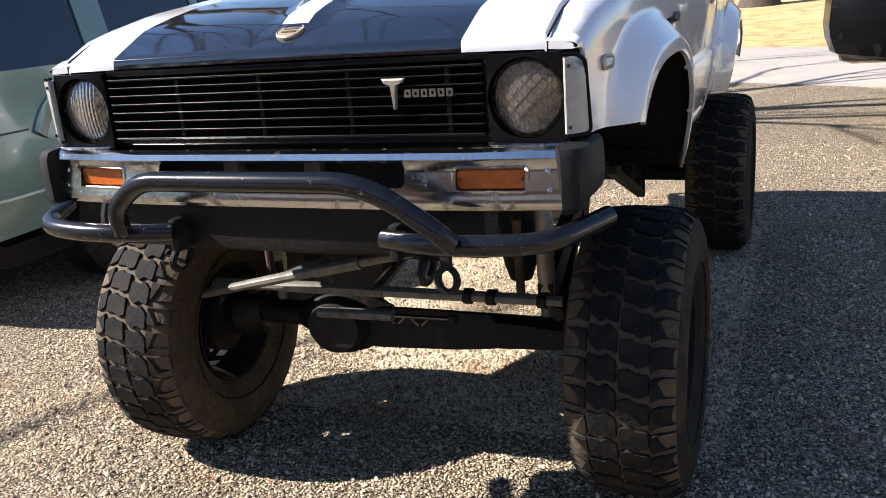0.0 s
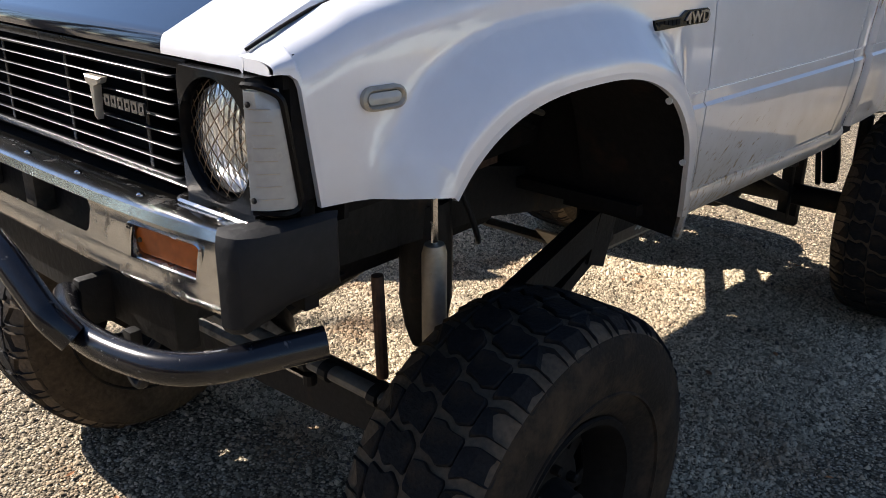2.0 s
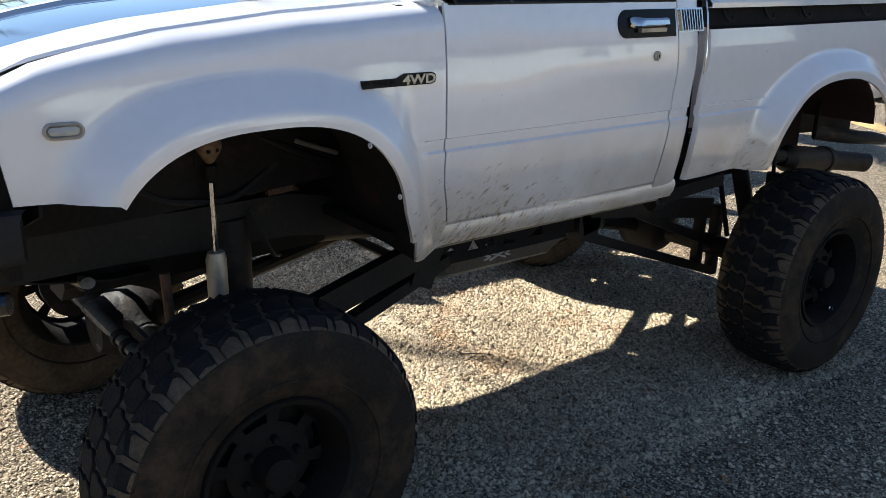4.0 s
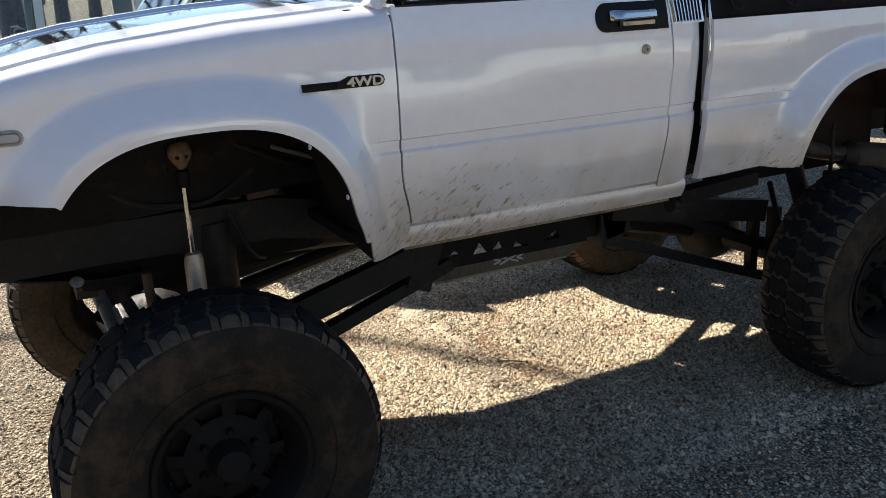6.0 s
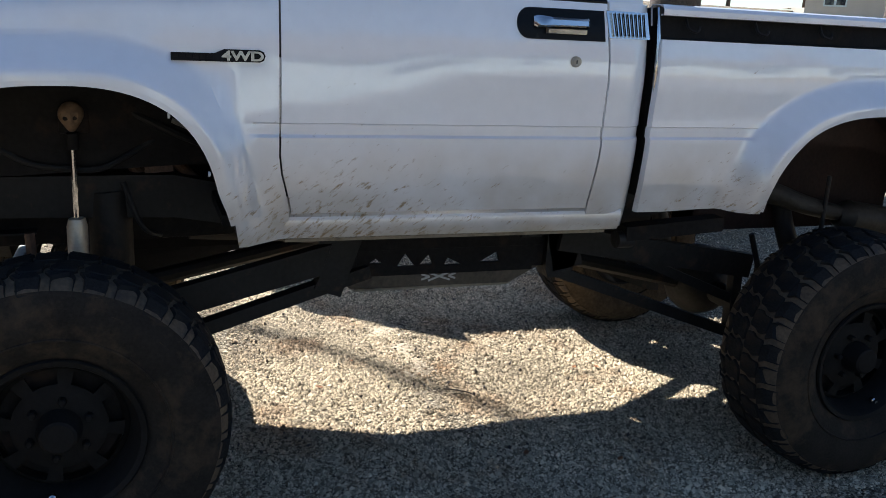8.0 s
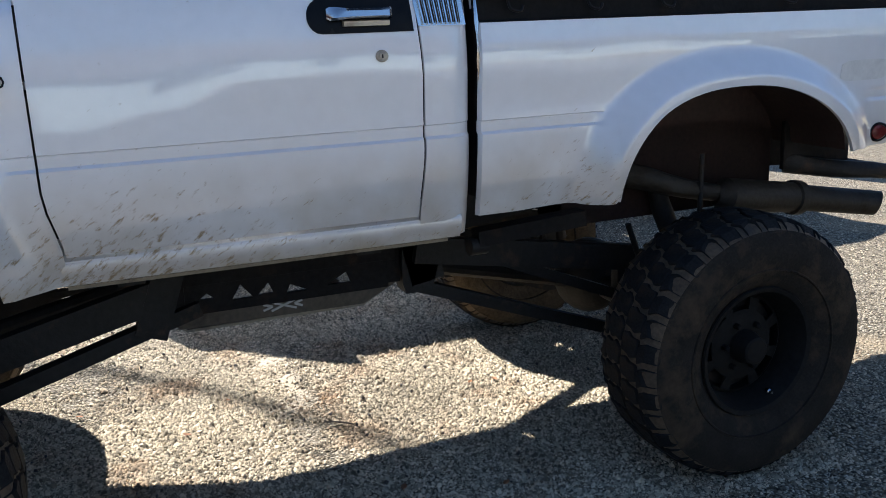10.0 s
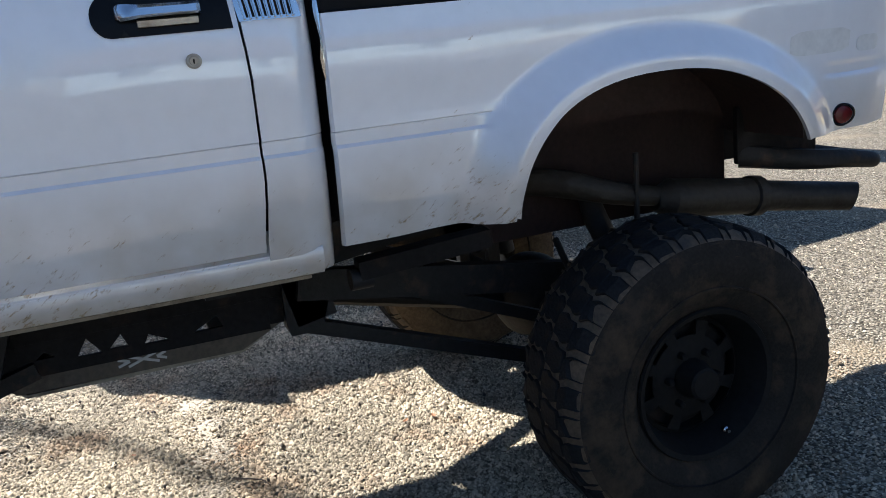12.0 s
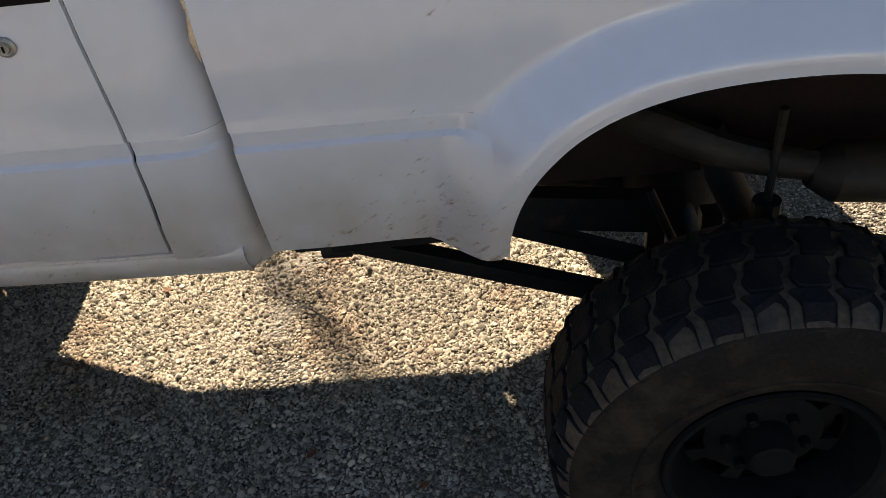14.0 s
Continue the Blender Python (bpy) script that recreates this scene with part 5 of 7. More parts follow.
def chassis():
    for s in (-1, 1):
        bm = bmesh.new()
        rows = []
        for y, z in ((2.64, 0.955), (3.0, 0.96), (3.5, 0.93), (3.9, 0.86), (4.9, 0.85), (5.25, 0.90), (5.7, 0.99), (6.1, 0.96), (6.45, 0.94)):
            rows.append([(s * (0.37 + u * 0.03), y, z + v * 0.055) for u, v in ((-1, -1), (1, -1), (1, 1), (-1, 1))])
        rings(bm, rows)
        part("frame_rail", bm, FRAME_BLACK, TRUCK, "black steel frame rail")
    for y, z in ((2.68, 0.955), (3.75, 0.88), (5.05, 0.86), (6.3, 0.94)):
        bm = bmesh.new()
        box(bm, -0.37, 0.37, y - 0.04, y + 0.04, z - 0.05, z + 0.05, 0.006)
        part("cross_member", bm, FRAME_BLACK, TRUCK)
    bm = bmesh.new()
    box(bm, -0.52, 0.52, 2.625, 2.665, 0.915, 1.03, 0.006)
    part("front_cross_plate", bm, FRAME_BLACK, TRUCK)
    # inner fenders and engine mass close the bay
    for s in (-1, 1):
        bm = bmesh.new()
        rows = []
        for y in (2.76, 2.9, 3.1, 3.4, 3.6, 3.68):
            rows.append([(s * 0.73, y, interp(y, CREST) - 0.13), (s * 0.60, y, interp(y, CREST) - 0.09), (s * 0.47, y, interp(y, CREST) - 0.1), (s * 0.43, y, 1.02)])
        sheet(bm, rows, 0.008, (-s, 0, 0))
        part("inner_fender", bm, DARK_INNER, TRUCK)
        bm = bmesh.new()
        sheet(bm, [[(s * 0.73, 3.70, 0.90), (s * 0.40, 3.70, 0.90)], [(s * 0.74, 3.69, 1.1), (s * 0.40, 3.68, 1.1)], [(s * 0.74, 3.62, 1.3), (s * 0.40, 3.62, 1.3)], [(s * 0.73, 3.5, 1.42), (s * 0.40, 3.5, 1.42)]], 0.008, (0, 1, 0))
        part("splash_panel", bm, DARK_INNER, TRUCK)
        bm = bmesh.new()
        sheet(bm, [[(s * 0.735, 2.79, 1.15), (s * 0.42, 2.77, 1.02)], [(s * 0.735, 2.80, 1.3), (s * 0.42, 2.80, 1.3)]], 0.008, (0, -1, 0))
        part("splash_panel", bm, DARK_INNER, TRUCK)
    bm = bmesh.new()
    box(bm, -0.27, 0.27, 2.95, 3.74, 0.76, 1.3, 0.05)
    # low far-side block, added to stop sun passing under the engine
    box(bm, -0.27, -0.02, 3.34, 3.80, 0.64, 0.80, 0.04)
    eng = part("engine", bm, DARK_INNER, TRUCK)
    for k in range(4):
        y = 3.08 + 0.13 * k
        bm = bmesh.new()
        tube(bm, bent([(0.26, y, 1.12), (0.33, y + 0.01, 1.11), (0.345, y + 0.05, 1.0), (0.30, y + 0.16, 0.90)], 0.05, 5), 0.019, 10)
        part("exhaust_runner", bm, RUST, eng)
    for s in (-1, 1):
        # hoses and looms hanging in the wheel arch
        for mat_, r, pts in ((RUBBER_CAP, 0.009, [(0.42, 2.98, 1.16), (0.44, 3.12, 1.05), (0.45, 3.30, 1.02), (0.43, 3.45, 1.10)]), (FRAME_BLACK, 0.012, [(0.43, 3.36, 1.20), (0.45, 3.5, 1.12), (0.44, 3.62, 1.07)]), (DULL_STEEL, 0.008, [(0.44, 3.50, 1.155), (0.455, 3.56, 1.13), (0.455, 3.64, 1.10)]), (RUBBER_CAP, 0.007, [(0.43, 3.36, 0.98), (0.45, 3.39, 0.90), (0.44, 3.42, 0.84), (0.40, 3.46, 0.82)])):
            bm = bmesh.new()
            tube(bm, bent([(s * x, y, z) for x, y, z in pts], 0.05, 4), r, 8)
            part("hose", bm, mat_, TRUCK)
        bm = bmesh.new()
        rings(bm, [[(s * x, y, z) for x, z in ((0.405, 1.0), (0.425, 1.0), (0.425, 1.09), (0.405, 1.10))] for y in (3.42, 3.50)])
        part("bracket", bm, RUST, TRUCK)
    bm = bmesh.new()
    tube(bm, [(0, 3.6, 0.88), (0, 3.9, 0.82), (0, 4.3, 0.76), (-0.02, 4.6, 0.74)], [0.19, 0.15, 0.13, 0.1], 12)
    part("gearbox", bm, DARK_INNER, TRUCK)

    # black plate added under the engine's front, to shade and hide the differential
    bm = bmesh.new()
    sheet(bm, [[(x, y, z + 0.012 * math.cos(x * 4)) for x in (-0.38, -0.36, -0.12, 0.12, 0.30, 0.32)] for y, z in ((2.66, 0.905), (2.70, 0.895), (2.86, 0.85), (3.02, 0.82), (3.12, 0.82))], 0.006, (0, 0, 1))
    part("engine_shade_plate", bm, FRAME_BLACK, TRUCK, "dusty black plate added under the engine to shade the axle")

    # front axle
    bm = bmesh.new()
    tube(bm, [(-0.62, 3.21, 0.43), (0.62, 3.21, 0.43)], 0.045, 14)
    ax = part("front_axle", bm, FRAME_BLACK, TRUCK, "black solid front axle")
    bm = bmesh.new()
    lathe(bm, [(-0.17, 0.05), (-0.13, 0.07), (-0.09, 0.105), (0.0, 0.128), (0.07, 0.11), (0.11, 0.07), (0.15, 0.05)], (-0.20, 3.21, 0.43), "x", 20, True)
    part("differential", bm, FRAME_BLACK, ax)
    bm = bmesh.new()
    lathe(bm, [(-0.12, 0.09), (-0.06, 0.115), (0.0, 0.12)], (-0.20, 3.21, 0.43), "y", 20, True)
    part("diff_cover", bm, FRAME_BLACK, ax)
    bm = bmesh.new()
    rings(bm, [[(x, 3.135, z), (x, 3.145, z), (x, 3.165, t), (x, 3.15, t)] for x, z, t in ((-0.16, 0.36, 0.47), (-0.05, 0.355, 0.497), (0.2, 0.368, 0.497), (0.31, 0.38, 0.495), (0.33, 0.384, 0.47), (0.54, 0.395, 0.455))])
    tr = part("axle_truss", bm, FRAME_BLACK, ax, "black plate truss with cut-out mark")
    for k in range(4):
        bar("cutout_stroke", (-0.03 + 0.04 * k, 3.137, 0.475 - 0.03 * (k % 2)), (0.0 + 0.04 * k, 3.134, 0.445 + 0.03 * (k % 2)), 0.003, 0.006, SKID, tr)
    for s in (-1, 1):
        bm = bmesh.new()
        lathe(bm, [(-0.07, 0.05), (-0.05, 0.085), (0.0, 0.1), (0.05, 0.085), (0.08, 0.06)], (s * 0.60, 3.21, 0.43), "x", 16, True)
        part("knuckle", bm, FRAME_BLACK, ax)
        bm = bmesh.new()
        disc = 0.15 if s > 0 else 0.112
        lathe(bm, [(-0.02, disc), (0.0, disc), (0.012, disc - 0.008)], (s * 0.66, 3.21, 0.43), "x", 24, True)
        part("brake_disc", bm, RUST, ax)
        rod("steering_arm", (s * 0.60, 3.21, 0.55), (s * 0.56, 3.03, 0.575), 0.022, FRAME_BLACK, ax)
    tie = rod("tie_rod", (-0.58, 3.03, 0.615), (0.58, 3.03, 0.622), 0.019, ROD_GREY, None, "dusty grey steering tie rod")
    rod("sleeve", (-0.31, 3.03, 0.617), (0.03, 3.03, 0.619), 0.022, DULL_STEEL, tie)
    for x in (0.30, 0.37, 0.52):
        bm = bmesh.new()
        lathe(bm, [(-0.014, 0.02), (-0.012, 0.026), (0.012, 0.026), (0.014, 0.02)], (x, 3.03, 0.621), "x", 12, True)
        part("clamp", bm, FRAME_BLACK, tie)
    link = rod("drag_link", (-0.60, 2.99, 0.585), (0.36, 2.95, 0.85), 0.018, ROD_GREY, None, "dusty grey steering drag link")
    rod("sleeve", (-0.41, 2.982, 0.638), (-0.20, 2.974, 0.696), 0.019, DULL_STEEL, link)
    rod("sleeve", (-0.16, 2.972, 0.707), (0.0, 2.965, 0.751), 0.024, DULL_STEEL, link)
    damper = rod("steering_damper", (-0.24, 3.09, 0.492), (0.02, 3.09, 0.498), 0.021, DULL_STEEL, None, "grey steering damper over the axle")
    rod("piston_rod", (0.02, 3.09, 0.498), (0.22, 3.09, 0.50), 0.008, CHROME, damper)
    rod("end_eye", (0.22, 3.09, 0.485), (0.22, 3.09, 0.515), 0.016, FRAME_BLACK, damper)
    rod("track_bar", (-0.5, 3.10, 0.56), (-0.1, 3.06, 0.74), 0.02, FRAME_BLACK)
    bm = bmesh.new()
    rings(bm, [[(-0.10, 2.96, z), (0.02 + d, 2.96, z), (0.02 + d, 3.02, z), (-0.10, 3.02, z)] for z, d in ((0.66, 0.0), (0.72, 0.05), (0.92, 0.06))])
    part("steering_box", bm, FRAME_BLACK, TRUCK)
    for s in (-1, 1):
        # shocks: fat dusty body, bright rod, rusty top
        bm = bmesh.new()
        tube(bm, [(s * 0.47, 3.235, 0.47), (s * 0.47, 3.235, 0.62), (s * 0.468, 3.235, 0.885), (s * 0.468, 3.235, 0.905)], [0.02, 0.0275, 0.0275, 0.022], 16)
        sh = part("front_shock", bm, SHOCK_GREY, TRUCK, "dusty silver shock absorber with chrome rod")
        rod("piston_rod", (s * 0.468, 3.235, 0.90), (s * 0.466, 3.235, 1.13), 0.0085, CHROME, sh)
        # bone-coloured skull-shaped cap on the rod, with two pits
        cap = Matrix.Translation((s * 0.466, 3.235, 1.185))
        bm = bmesh.new()
        bmesh.ops.create_uvsphere(bm, u_segments=20, v_segments=14, radius=0.036, matrix=cap)
        for v in bm.verts:
            q = v.co - cap.translation
            low = 1 - smoothstep(-0.03, -0.004, q.z)
            q.x, q.y = q.x * (1 - 0.38 * low), q.y * (0.92 - 0.34 * low)
            q.z = q.z * 0.98 - 0.012 * low
            for pit in (-0.013, 0.010):
                near = math.hypot(q.y - pit, q.z + 0.006) / 0.0085
                if near < 1 and q.x * s > 0:
                    q.x -= s * 0.010 * (1 - near ** 2)
            v.co = cap.translation + q
        part("shock_cap", bm, BONE, sh, "brown skull-shaped cap on the shock top")
        for pit in (-0.013, 0.010):
            bm = bmesh.new()
            lathe(bm, [(0.0, 0.0065), (s * 0.0015, 0.006), (s * 0.002, 0.001)], (s * (0.466 + 0.0265), 3.235 + pit, 1.178), "x", 10, True)
            part("pit", bm, DARK_INNER, sh)
        bm = bmesh.new()
        tube(bm, [(s * 0.466, 3.235, 1.09), (s * 0.466, 3.235, 1.135)], 0.017, 12)
        part("bump_stop", bm, DARK_INNER, sh)
        bm = bmesh.new()
        box(bm, s * 0.40, s * 0.45, 3.20, 3.28, 1.13, 1.24, 0.01)
        part("shock_mount", bm, DARK_INNER, TRUCK)
        rod("limit_strap", (s * 0.425, 3.125, 0.58), (s * 0.425, 3.115, 0.86), 0.013, RUST, None, "rusty brown rod beside the shock")
        # coil spring bucket
        bm = bmesh.new()
        tube(bm, [(s * 0.365, 3.32, 0.57), (s * 0.365, 3.32, 0.62), (s * 0.365, 3.32, 0.70), (s * 0.365, 3.32, 0.86), (s * 0.365, 3.32, 0.95)], [0.035, 0.05, 0.062, 0.062, 0.055], 14)
        part("air_spring", bm, FRAME_BLACK, TRUCK)
        # long arms from the axle back to the belly
        # far-side arms are made taller, only to block sun streaks on the ground
        bar("upper_arm", (s * 0.47, 3.22, 0.545), (s * 0.40, 4.06, 0.735), 0.045, 0.095 if s > 0 else 0.17, FRAME_BLACK, None, "long black suspension arm")
        bar("lower_arm", (s * 0.50, 3.24, 0.43), (s * 0.37, 4.14, 0.655), 0.045, 0.045 if s > 0 else 0.12, FRAME_BLACK)
        bar("rear_upper_arm", (s * 0.40, 4.82, 0.76), (s * 0.35, 5.72, 0.60), 0.045, 0.09, FRAME_BLACK)
        # rear shock and spring
        rod("rear_shock", (s * 0.57, 5.83, 0.47), (s * 0.57, 5.83, 0.80), 0.026, RUBBER_CAP)
        rod("rear_shock_rod", (s * 0.57, 5.83, 0.78), (s * 0.56, 5.84, 0.98), 0.008, FRAME_BLACK)
        bm = bmesh.new()
        tube(bm, [(s * 0.45, 5.89, 0.48), (s * 0.45, 5.87, 0.56), (s * 0.45, 5.77, 0.80), (s * 0.45, 5.74, 0.90)], [0.03, 0.036, 0.036, 0.03], 14)
        part("rear_damper", bm, RUBBER_CAP, TRUCK)
        rod("sway_link", (s * 0.455, 5.73, 0.50), (s * 0.455, 5.62, 0.76), 0.011, FRAME_BLACK)
        bar("rear_lower_arm", (s * 0.355, 4.83, 0.62), (s * 0.355, 5.78, 0.30), 0.04, 0.04, FRAME_BLACK, None, "long black rear suspension arm")
        bar("rear_middle_arm", (s * 0.36, 4.90, 0.765), (s * 0.355, 5.76, 0.44), 0.03, 0.035, FRAME_BLACK)
        bm = bmesh.new()
        rings(bm, [[(s * 0.32, 4.79 + a, z), (s * 0.40, 4.79 + a, z), (s * 0.40, 4.87 + b, z), (s * 0.32, 4.87 + b, z)] for z, a, b in ((0.605, 0.0, -0.01), (0.64, -0.01, 0.0), (0.74, -0.01, 0.03), (0.86, 0.0, 0.05))])
        part("arm_mount", bm, FRAME_BLACK, TRUCK)
        for y, z0, z1 in ((5.66, 0.34, 0.60), (5.79, 0.28, 0.60)):
            bm = bmesh.new()
            box(bm, s * 0.335, s * 0.375, y - 0.022, y + 0.022, z0, z1, 0.004)
            part("axle_bracket", bm, FRAME_BLACK, TRUCK)
    # plate added on the far side to stop a streak of sun underneath
    bm = bmesh.new()
    box(bm, -0.445, -0.425, 3.32, 3.64, 0.67, 0.89, 0.006)
    part("sun_block_plate", bm, FRAME_BLACK, TRUCK)
    # belly truss and skid plate
    bm = bmesh.new()
    for x0, x1 in ((-0.35, -0.2), (0.2, 0.35)):
        rings(bm, [[(x0, y, z - 0.026), (x1, y, z - 0.026), (x1, y, z - 0.018), (x0, y, z - 0.018)] for y, z in ((4.02, 0.67), (4.10, 0.60), (4.66, 0.60), (4.80, 0.68))])
    box(bm, -0.21, 0.21, 4.60, 4.66, 0.574, 0.582)
    box(bm, -0.21, 0.21, 4.10, 4.16, 0.574, 0.582)
    sk = part("skid_plate", bm, SKID, TRUCK, "tan steel belly skid plate with folded ends")
    for s in (-1, 1):
        bm = bmesh.new()
        rows = [[(s * 0.352, y, a), (s * 0.358, y, a), (s * 0.358, y, b), (s * 0.352, y, b)] for y, a, b in ((4.0, 0.665, 0.68), (4.08, 0.588, 0.645), (4.66, 0.583, 0.645), (4.80, 0.655, 0.668))]
        rings(bm, rows)
        pl = part("skid_side", bm, SKID_EDGE if s > 0 else FRAME_BLACK, sk)
        # dark belly plate with a few slots
        if s > 0:
            for y0, y1, z0, z1 in ((3.98, 4.86, 0.725, 0.86), (4.0, 4.10, 0.64, 0.725), (4.74, 4.84, 0.645, 0.725)):
                bm = bmesh.new()
                box(bm, 0.362, 0.372, y0, y1, z0, z1, 0.002)
                part("belly_plate", bm, DARK_INNER, TRUCK)
            # lower web with a few small triangular windows
            bm = bmesh.new()
            cuts = [(4.14, 4.19, 0.678, 0.697, 0.5), (4.24, 4.305, 0.664, 0.712, 0.45), (4.32, 4.37, 0.668, 0.706, 0.7), (4.41, 4.48, 0.662, 0.69, 0.2), (4.54, 4.62, 0.668, 0.706, 0.85)]
            edges = [4.10] + [v for c in cuts for v in c[:2]] + [4.74]
            for k in range(0, len(edges), 2):
                box(bm, 0.360, 0.372, edges[k], edges[k + 1], 0.632, 0.726)
            for y0, y1, z0, z1, peak in cuts:
                yp = y0 + (y1 - y0) * peak
                box(bm, 0.360, 0.372, y0, y1, 0.632, z0)
                for tri in ([(y0, z0), (yp, z1), (y0, z1)], [(yp, z1), (y1, z0), (y1, z1)]):
                    rings(bm, [[(x, y, z) for y, z in tri] for x in (0.360, 0.372)])
                box(bm, 0.360, 0.372, y0, y1, z1, 0.726)
            bmesh.ops.remove_doubles(bm, verts=bm.verts, dist=0.0004)
            part("belly_web", bm, DARK_INNER, TRUCK, "dark belly web with small triangular windows")
        else:
            bar("upper_chord", (s * 0.355, 4.0, 0.80), (s * 0.355, 4.85, 0.80), 0.05, 0.05, FRAME_BLACK)
        bar("arm_bracket", (s * 0.40, 3.99, 0.60), (s * 0.40, 4.06, 0.80), 0.06, 0.09, FRAME_BLACK)
        bar("arm_bracket", (s * 0.37, 4.86, 0.64), (s * 0.37, 4.82, 0.82), 0.06, 0.10, FRAME_BLACK)
        if s > 0:
            # pale bars stand in for sunlit ground showing through cut-outs
            for a, b in (((4.36, 0.655), (4.44, 0.625)), ((4.36, 0.625), (4.44, 0.655)), ((4.335, 0.65), (4.365, 0.64)), ((4.335, 0.63), (4.365, 0.64)), ((4.46, 0.65), (4.435, 0.64)), ((4.46, 0.63), (4.435, 0.64))):
                bar("lit_cutout", (0.3605, a[0], a[1] - 0.022), (0.3605, b[0], b[1] - 0.022), 0.004, 0.007, CLEAR_LENS, pl)
        # body mounts along the sill
        for y in (3.95, 4.6):
            bm = bmesh.new()
            tube(bm, [(s * 0.6, y, 0.84), (s * 0.6, y, 0.915)], [0.045, 0.04], 12)
            part("body_mount", bm, RUBBER_CAP, TRUCK)
            bar("outrigger", (s * 0.36, y, 0.85), (s * 0.64, y, 0.85), 0.07, 0.03, FRAME_BLACK)
        bar("body_rail", (s * 0.52, 3.72, 0.90), (s * 0.52, 4.80, 0.90), 0.08, 0.05, DARK_INNER)
        for y in (5.0, 5.35, 6.3):
            bar("bed_cross_sill", (0, y, 1.02), (s * 0.70, y, 1.02), 0.06, 0.06, FRAME_BLACK)
        bar("bed_rail_under", (s * 0.60, 4.93, 0.83), (s * 0.62, 5.30, 0.86), 0.06, 0.05, DARK_INNER)
        # dark plate, added so the space under the bed's tail stays dark
        bm = bmesh.new()
        box(bm, s * 0.50, s * 0.52, 6.20, 6.44, 0.90, 1.06, 0.004)
        part("tail_dark_plate", bm, DARK_INNER, TRUCK)
        bm = bmesh.new()
        lathe(bm, [(-0.03, 0.03), (0.03, 0.03)], (s * 0.60, 4.935, 0.805), "y", 14, True)
        part("mount_bush", bm, RUBBER_CAP, TRUCK)
    # rear axle
    bm = bmesh.new()
    tube(bm, [(-0.66, 5.765, 0.43), (0.66, 5.765, 0.43)], 0.045, 14)
    ax = part("rear_axle", bm, FRAME_BLACK, TRUCK, "black solid rear axle")
    bm = bmesh.new()
    bmesh.ops.create_uvsphere(bm, u_segments=18, v_segments=12, radius=0.145, matrix=Matrix.Translation((0, 5.765, 0.44)))
    part("differential", bm, FRAME_BLACK, ax)
    rod("drive_shaft", (0.02, 4.58, 0.68), (0.02, 5.64, 0.45), 0.03, FRAME_BLACK, None, "dusty black rear drive shaft")
    rod("front_drive_shaft", (-0.15, 4.4, 0.70), (-0.20, 3.33, 0.46), 0.032, FRAME_BLACK)
    # fuel tank
    bm = bmesh.new()
    box(bm, -0.62, -0.42, 4.95, 5.35, 0.72, 0.95, 0.04)
    part("fuel_tank", bm, RUST, TRUCK)
    # exhaust
    bm = bmesh.new()
    tube(bm, bent([(0.2, 4.9, 0.80), (0.25, 5.35, 0.93), (0.50, 5.62, 0.93), (0.55, 5.86, 0.865), (0.56, 6.26, 0.815)], 0.12), 0.03, 12)
    ex = part("exhaust", bm, EXHAUST, TRUCK, "rusty exhaust pipe with wide tip")
    bm = bmesh.new()
    tube(bm, [(0.55, 5.90, 0.852), (0.553, 5.94, 0.845), (0.558, 6.20, 0.808), (0.558, 6.205, 0.807), (0.559, 6.235, 0.803), (0.56, 6.24, 0.803)], [0.034, 0.060, 0.058, 0.066, 0.066, 0.05], 18)
    part("muffler", bm, EXHAUST, ex)
    bm = bmesh.new()
    d0, d1 = Vector((0.56, 6.235, 0.803)), Vector((0.575, 6.575, 0.735))
    way = (d1 - d0).normalized()
    side_ = way.cross(Vector((0, 0, 1))).normalized()
    rise_ = side_.cross(way)
    # the end is cut on a slant, so that the upper lip reaches further
    hoop = lambda c, rad, slant: [c + (side_ * math.cos(2 * math.pi * k / 24) + rise_ * math.sin(2 * math.pi * k / 24)) * rad + way * slant * rad * (0.4 * math.sin(2 * math.pi * k / 24) - 1.3 * math.cos(2 * math.pi * k / 24)) for k in range(24)]
    rings(bm, [hoop(d0, 0.047, 0), hoop(d0.lerp(d1, 0.05), 0.05, 0), hoop(d1 - way * 0.03, 0.050, 0.55), hoop(d1 - way * 0.026, 0.051, 0.55), hoop(d1 - way * 0.026, 0.045, 0.55), hoop(d0.lerp(d1, 0.3), 0.044, 0)], cap=False)
    part("tip", bm, EXHAUST, ex)
    # tube rear bumper
    bm = bmesh.new()
    tube(bm, bent([(0.50, 6.22, 0.915), (0.62, 6.38, 0.895), (0.62, 6.62, 0.862), (-0.62, 6.62, 0.862), (-0.62, 6.38, 0.895), (-0.50, 6.22, 0.915)], 0.06), 0.026, 12)
    part("rear_bumper", bm, FRAME_BLACK, TRUCK, "black tubular rear bumper")
    bm = bmesh.new()
    tube(bm, [(0.43 + 0.024 * math.cos(a), 2.60, 0.865 + 0.034 * math.sin(a)) for a in np.linspace(0, 2 * math.pi, 19)], 0.009, 8, False)
    box(bm, 0.418, 0.442, 2.59, 2.61, 0.895, 0.94, 0.003)
    part("tow_hook", bm, FRAME_BLACK, TRUCK, "black steel tow hook")
    # grille-side badge with the readable drive mark
    pts = [(3.487, 1.352), (3.487, 1.372), (3.60, 1.372), (3.625, 1.383), (3.72, 1.383), (3.731, 1.378), (3.735, 1.367), (3.731, 1.356), (3.72, 1.351), (3.61, 1.351)]
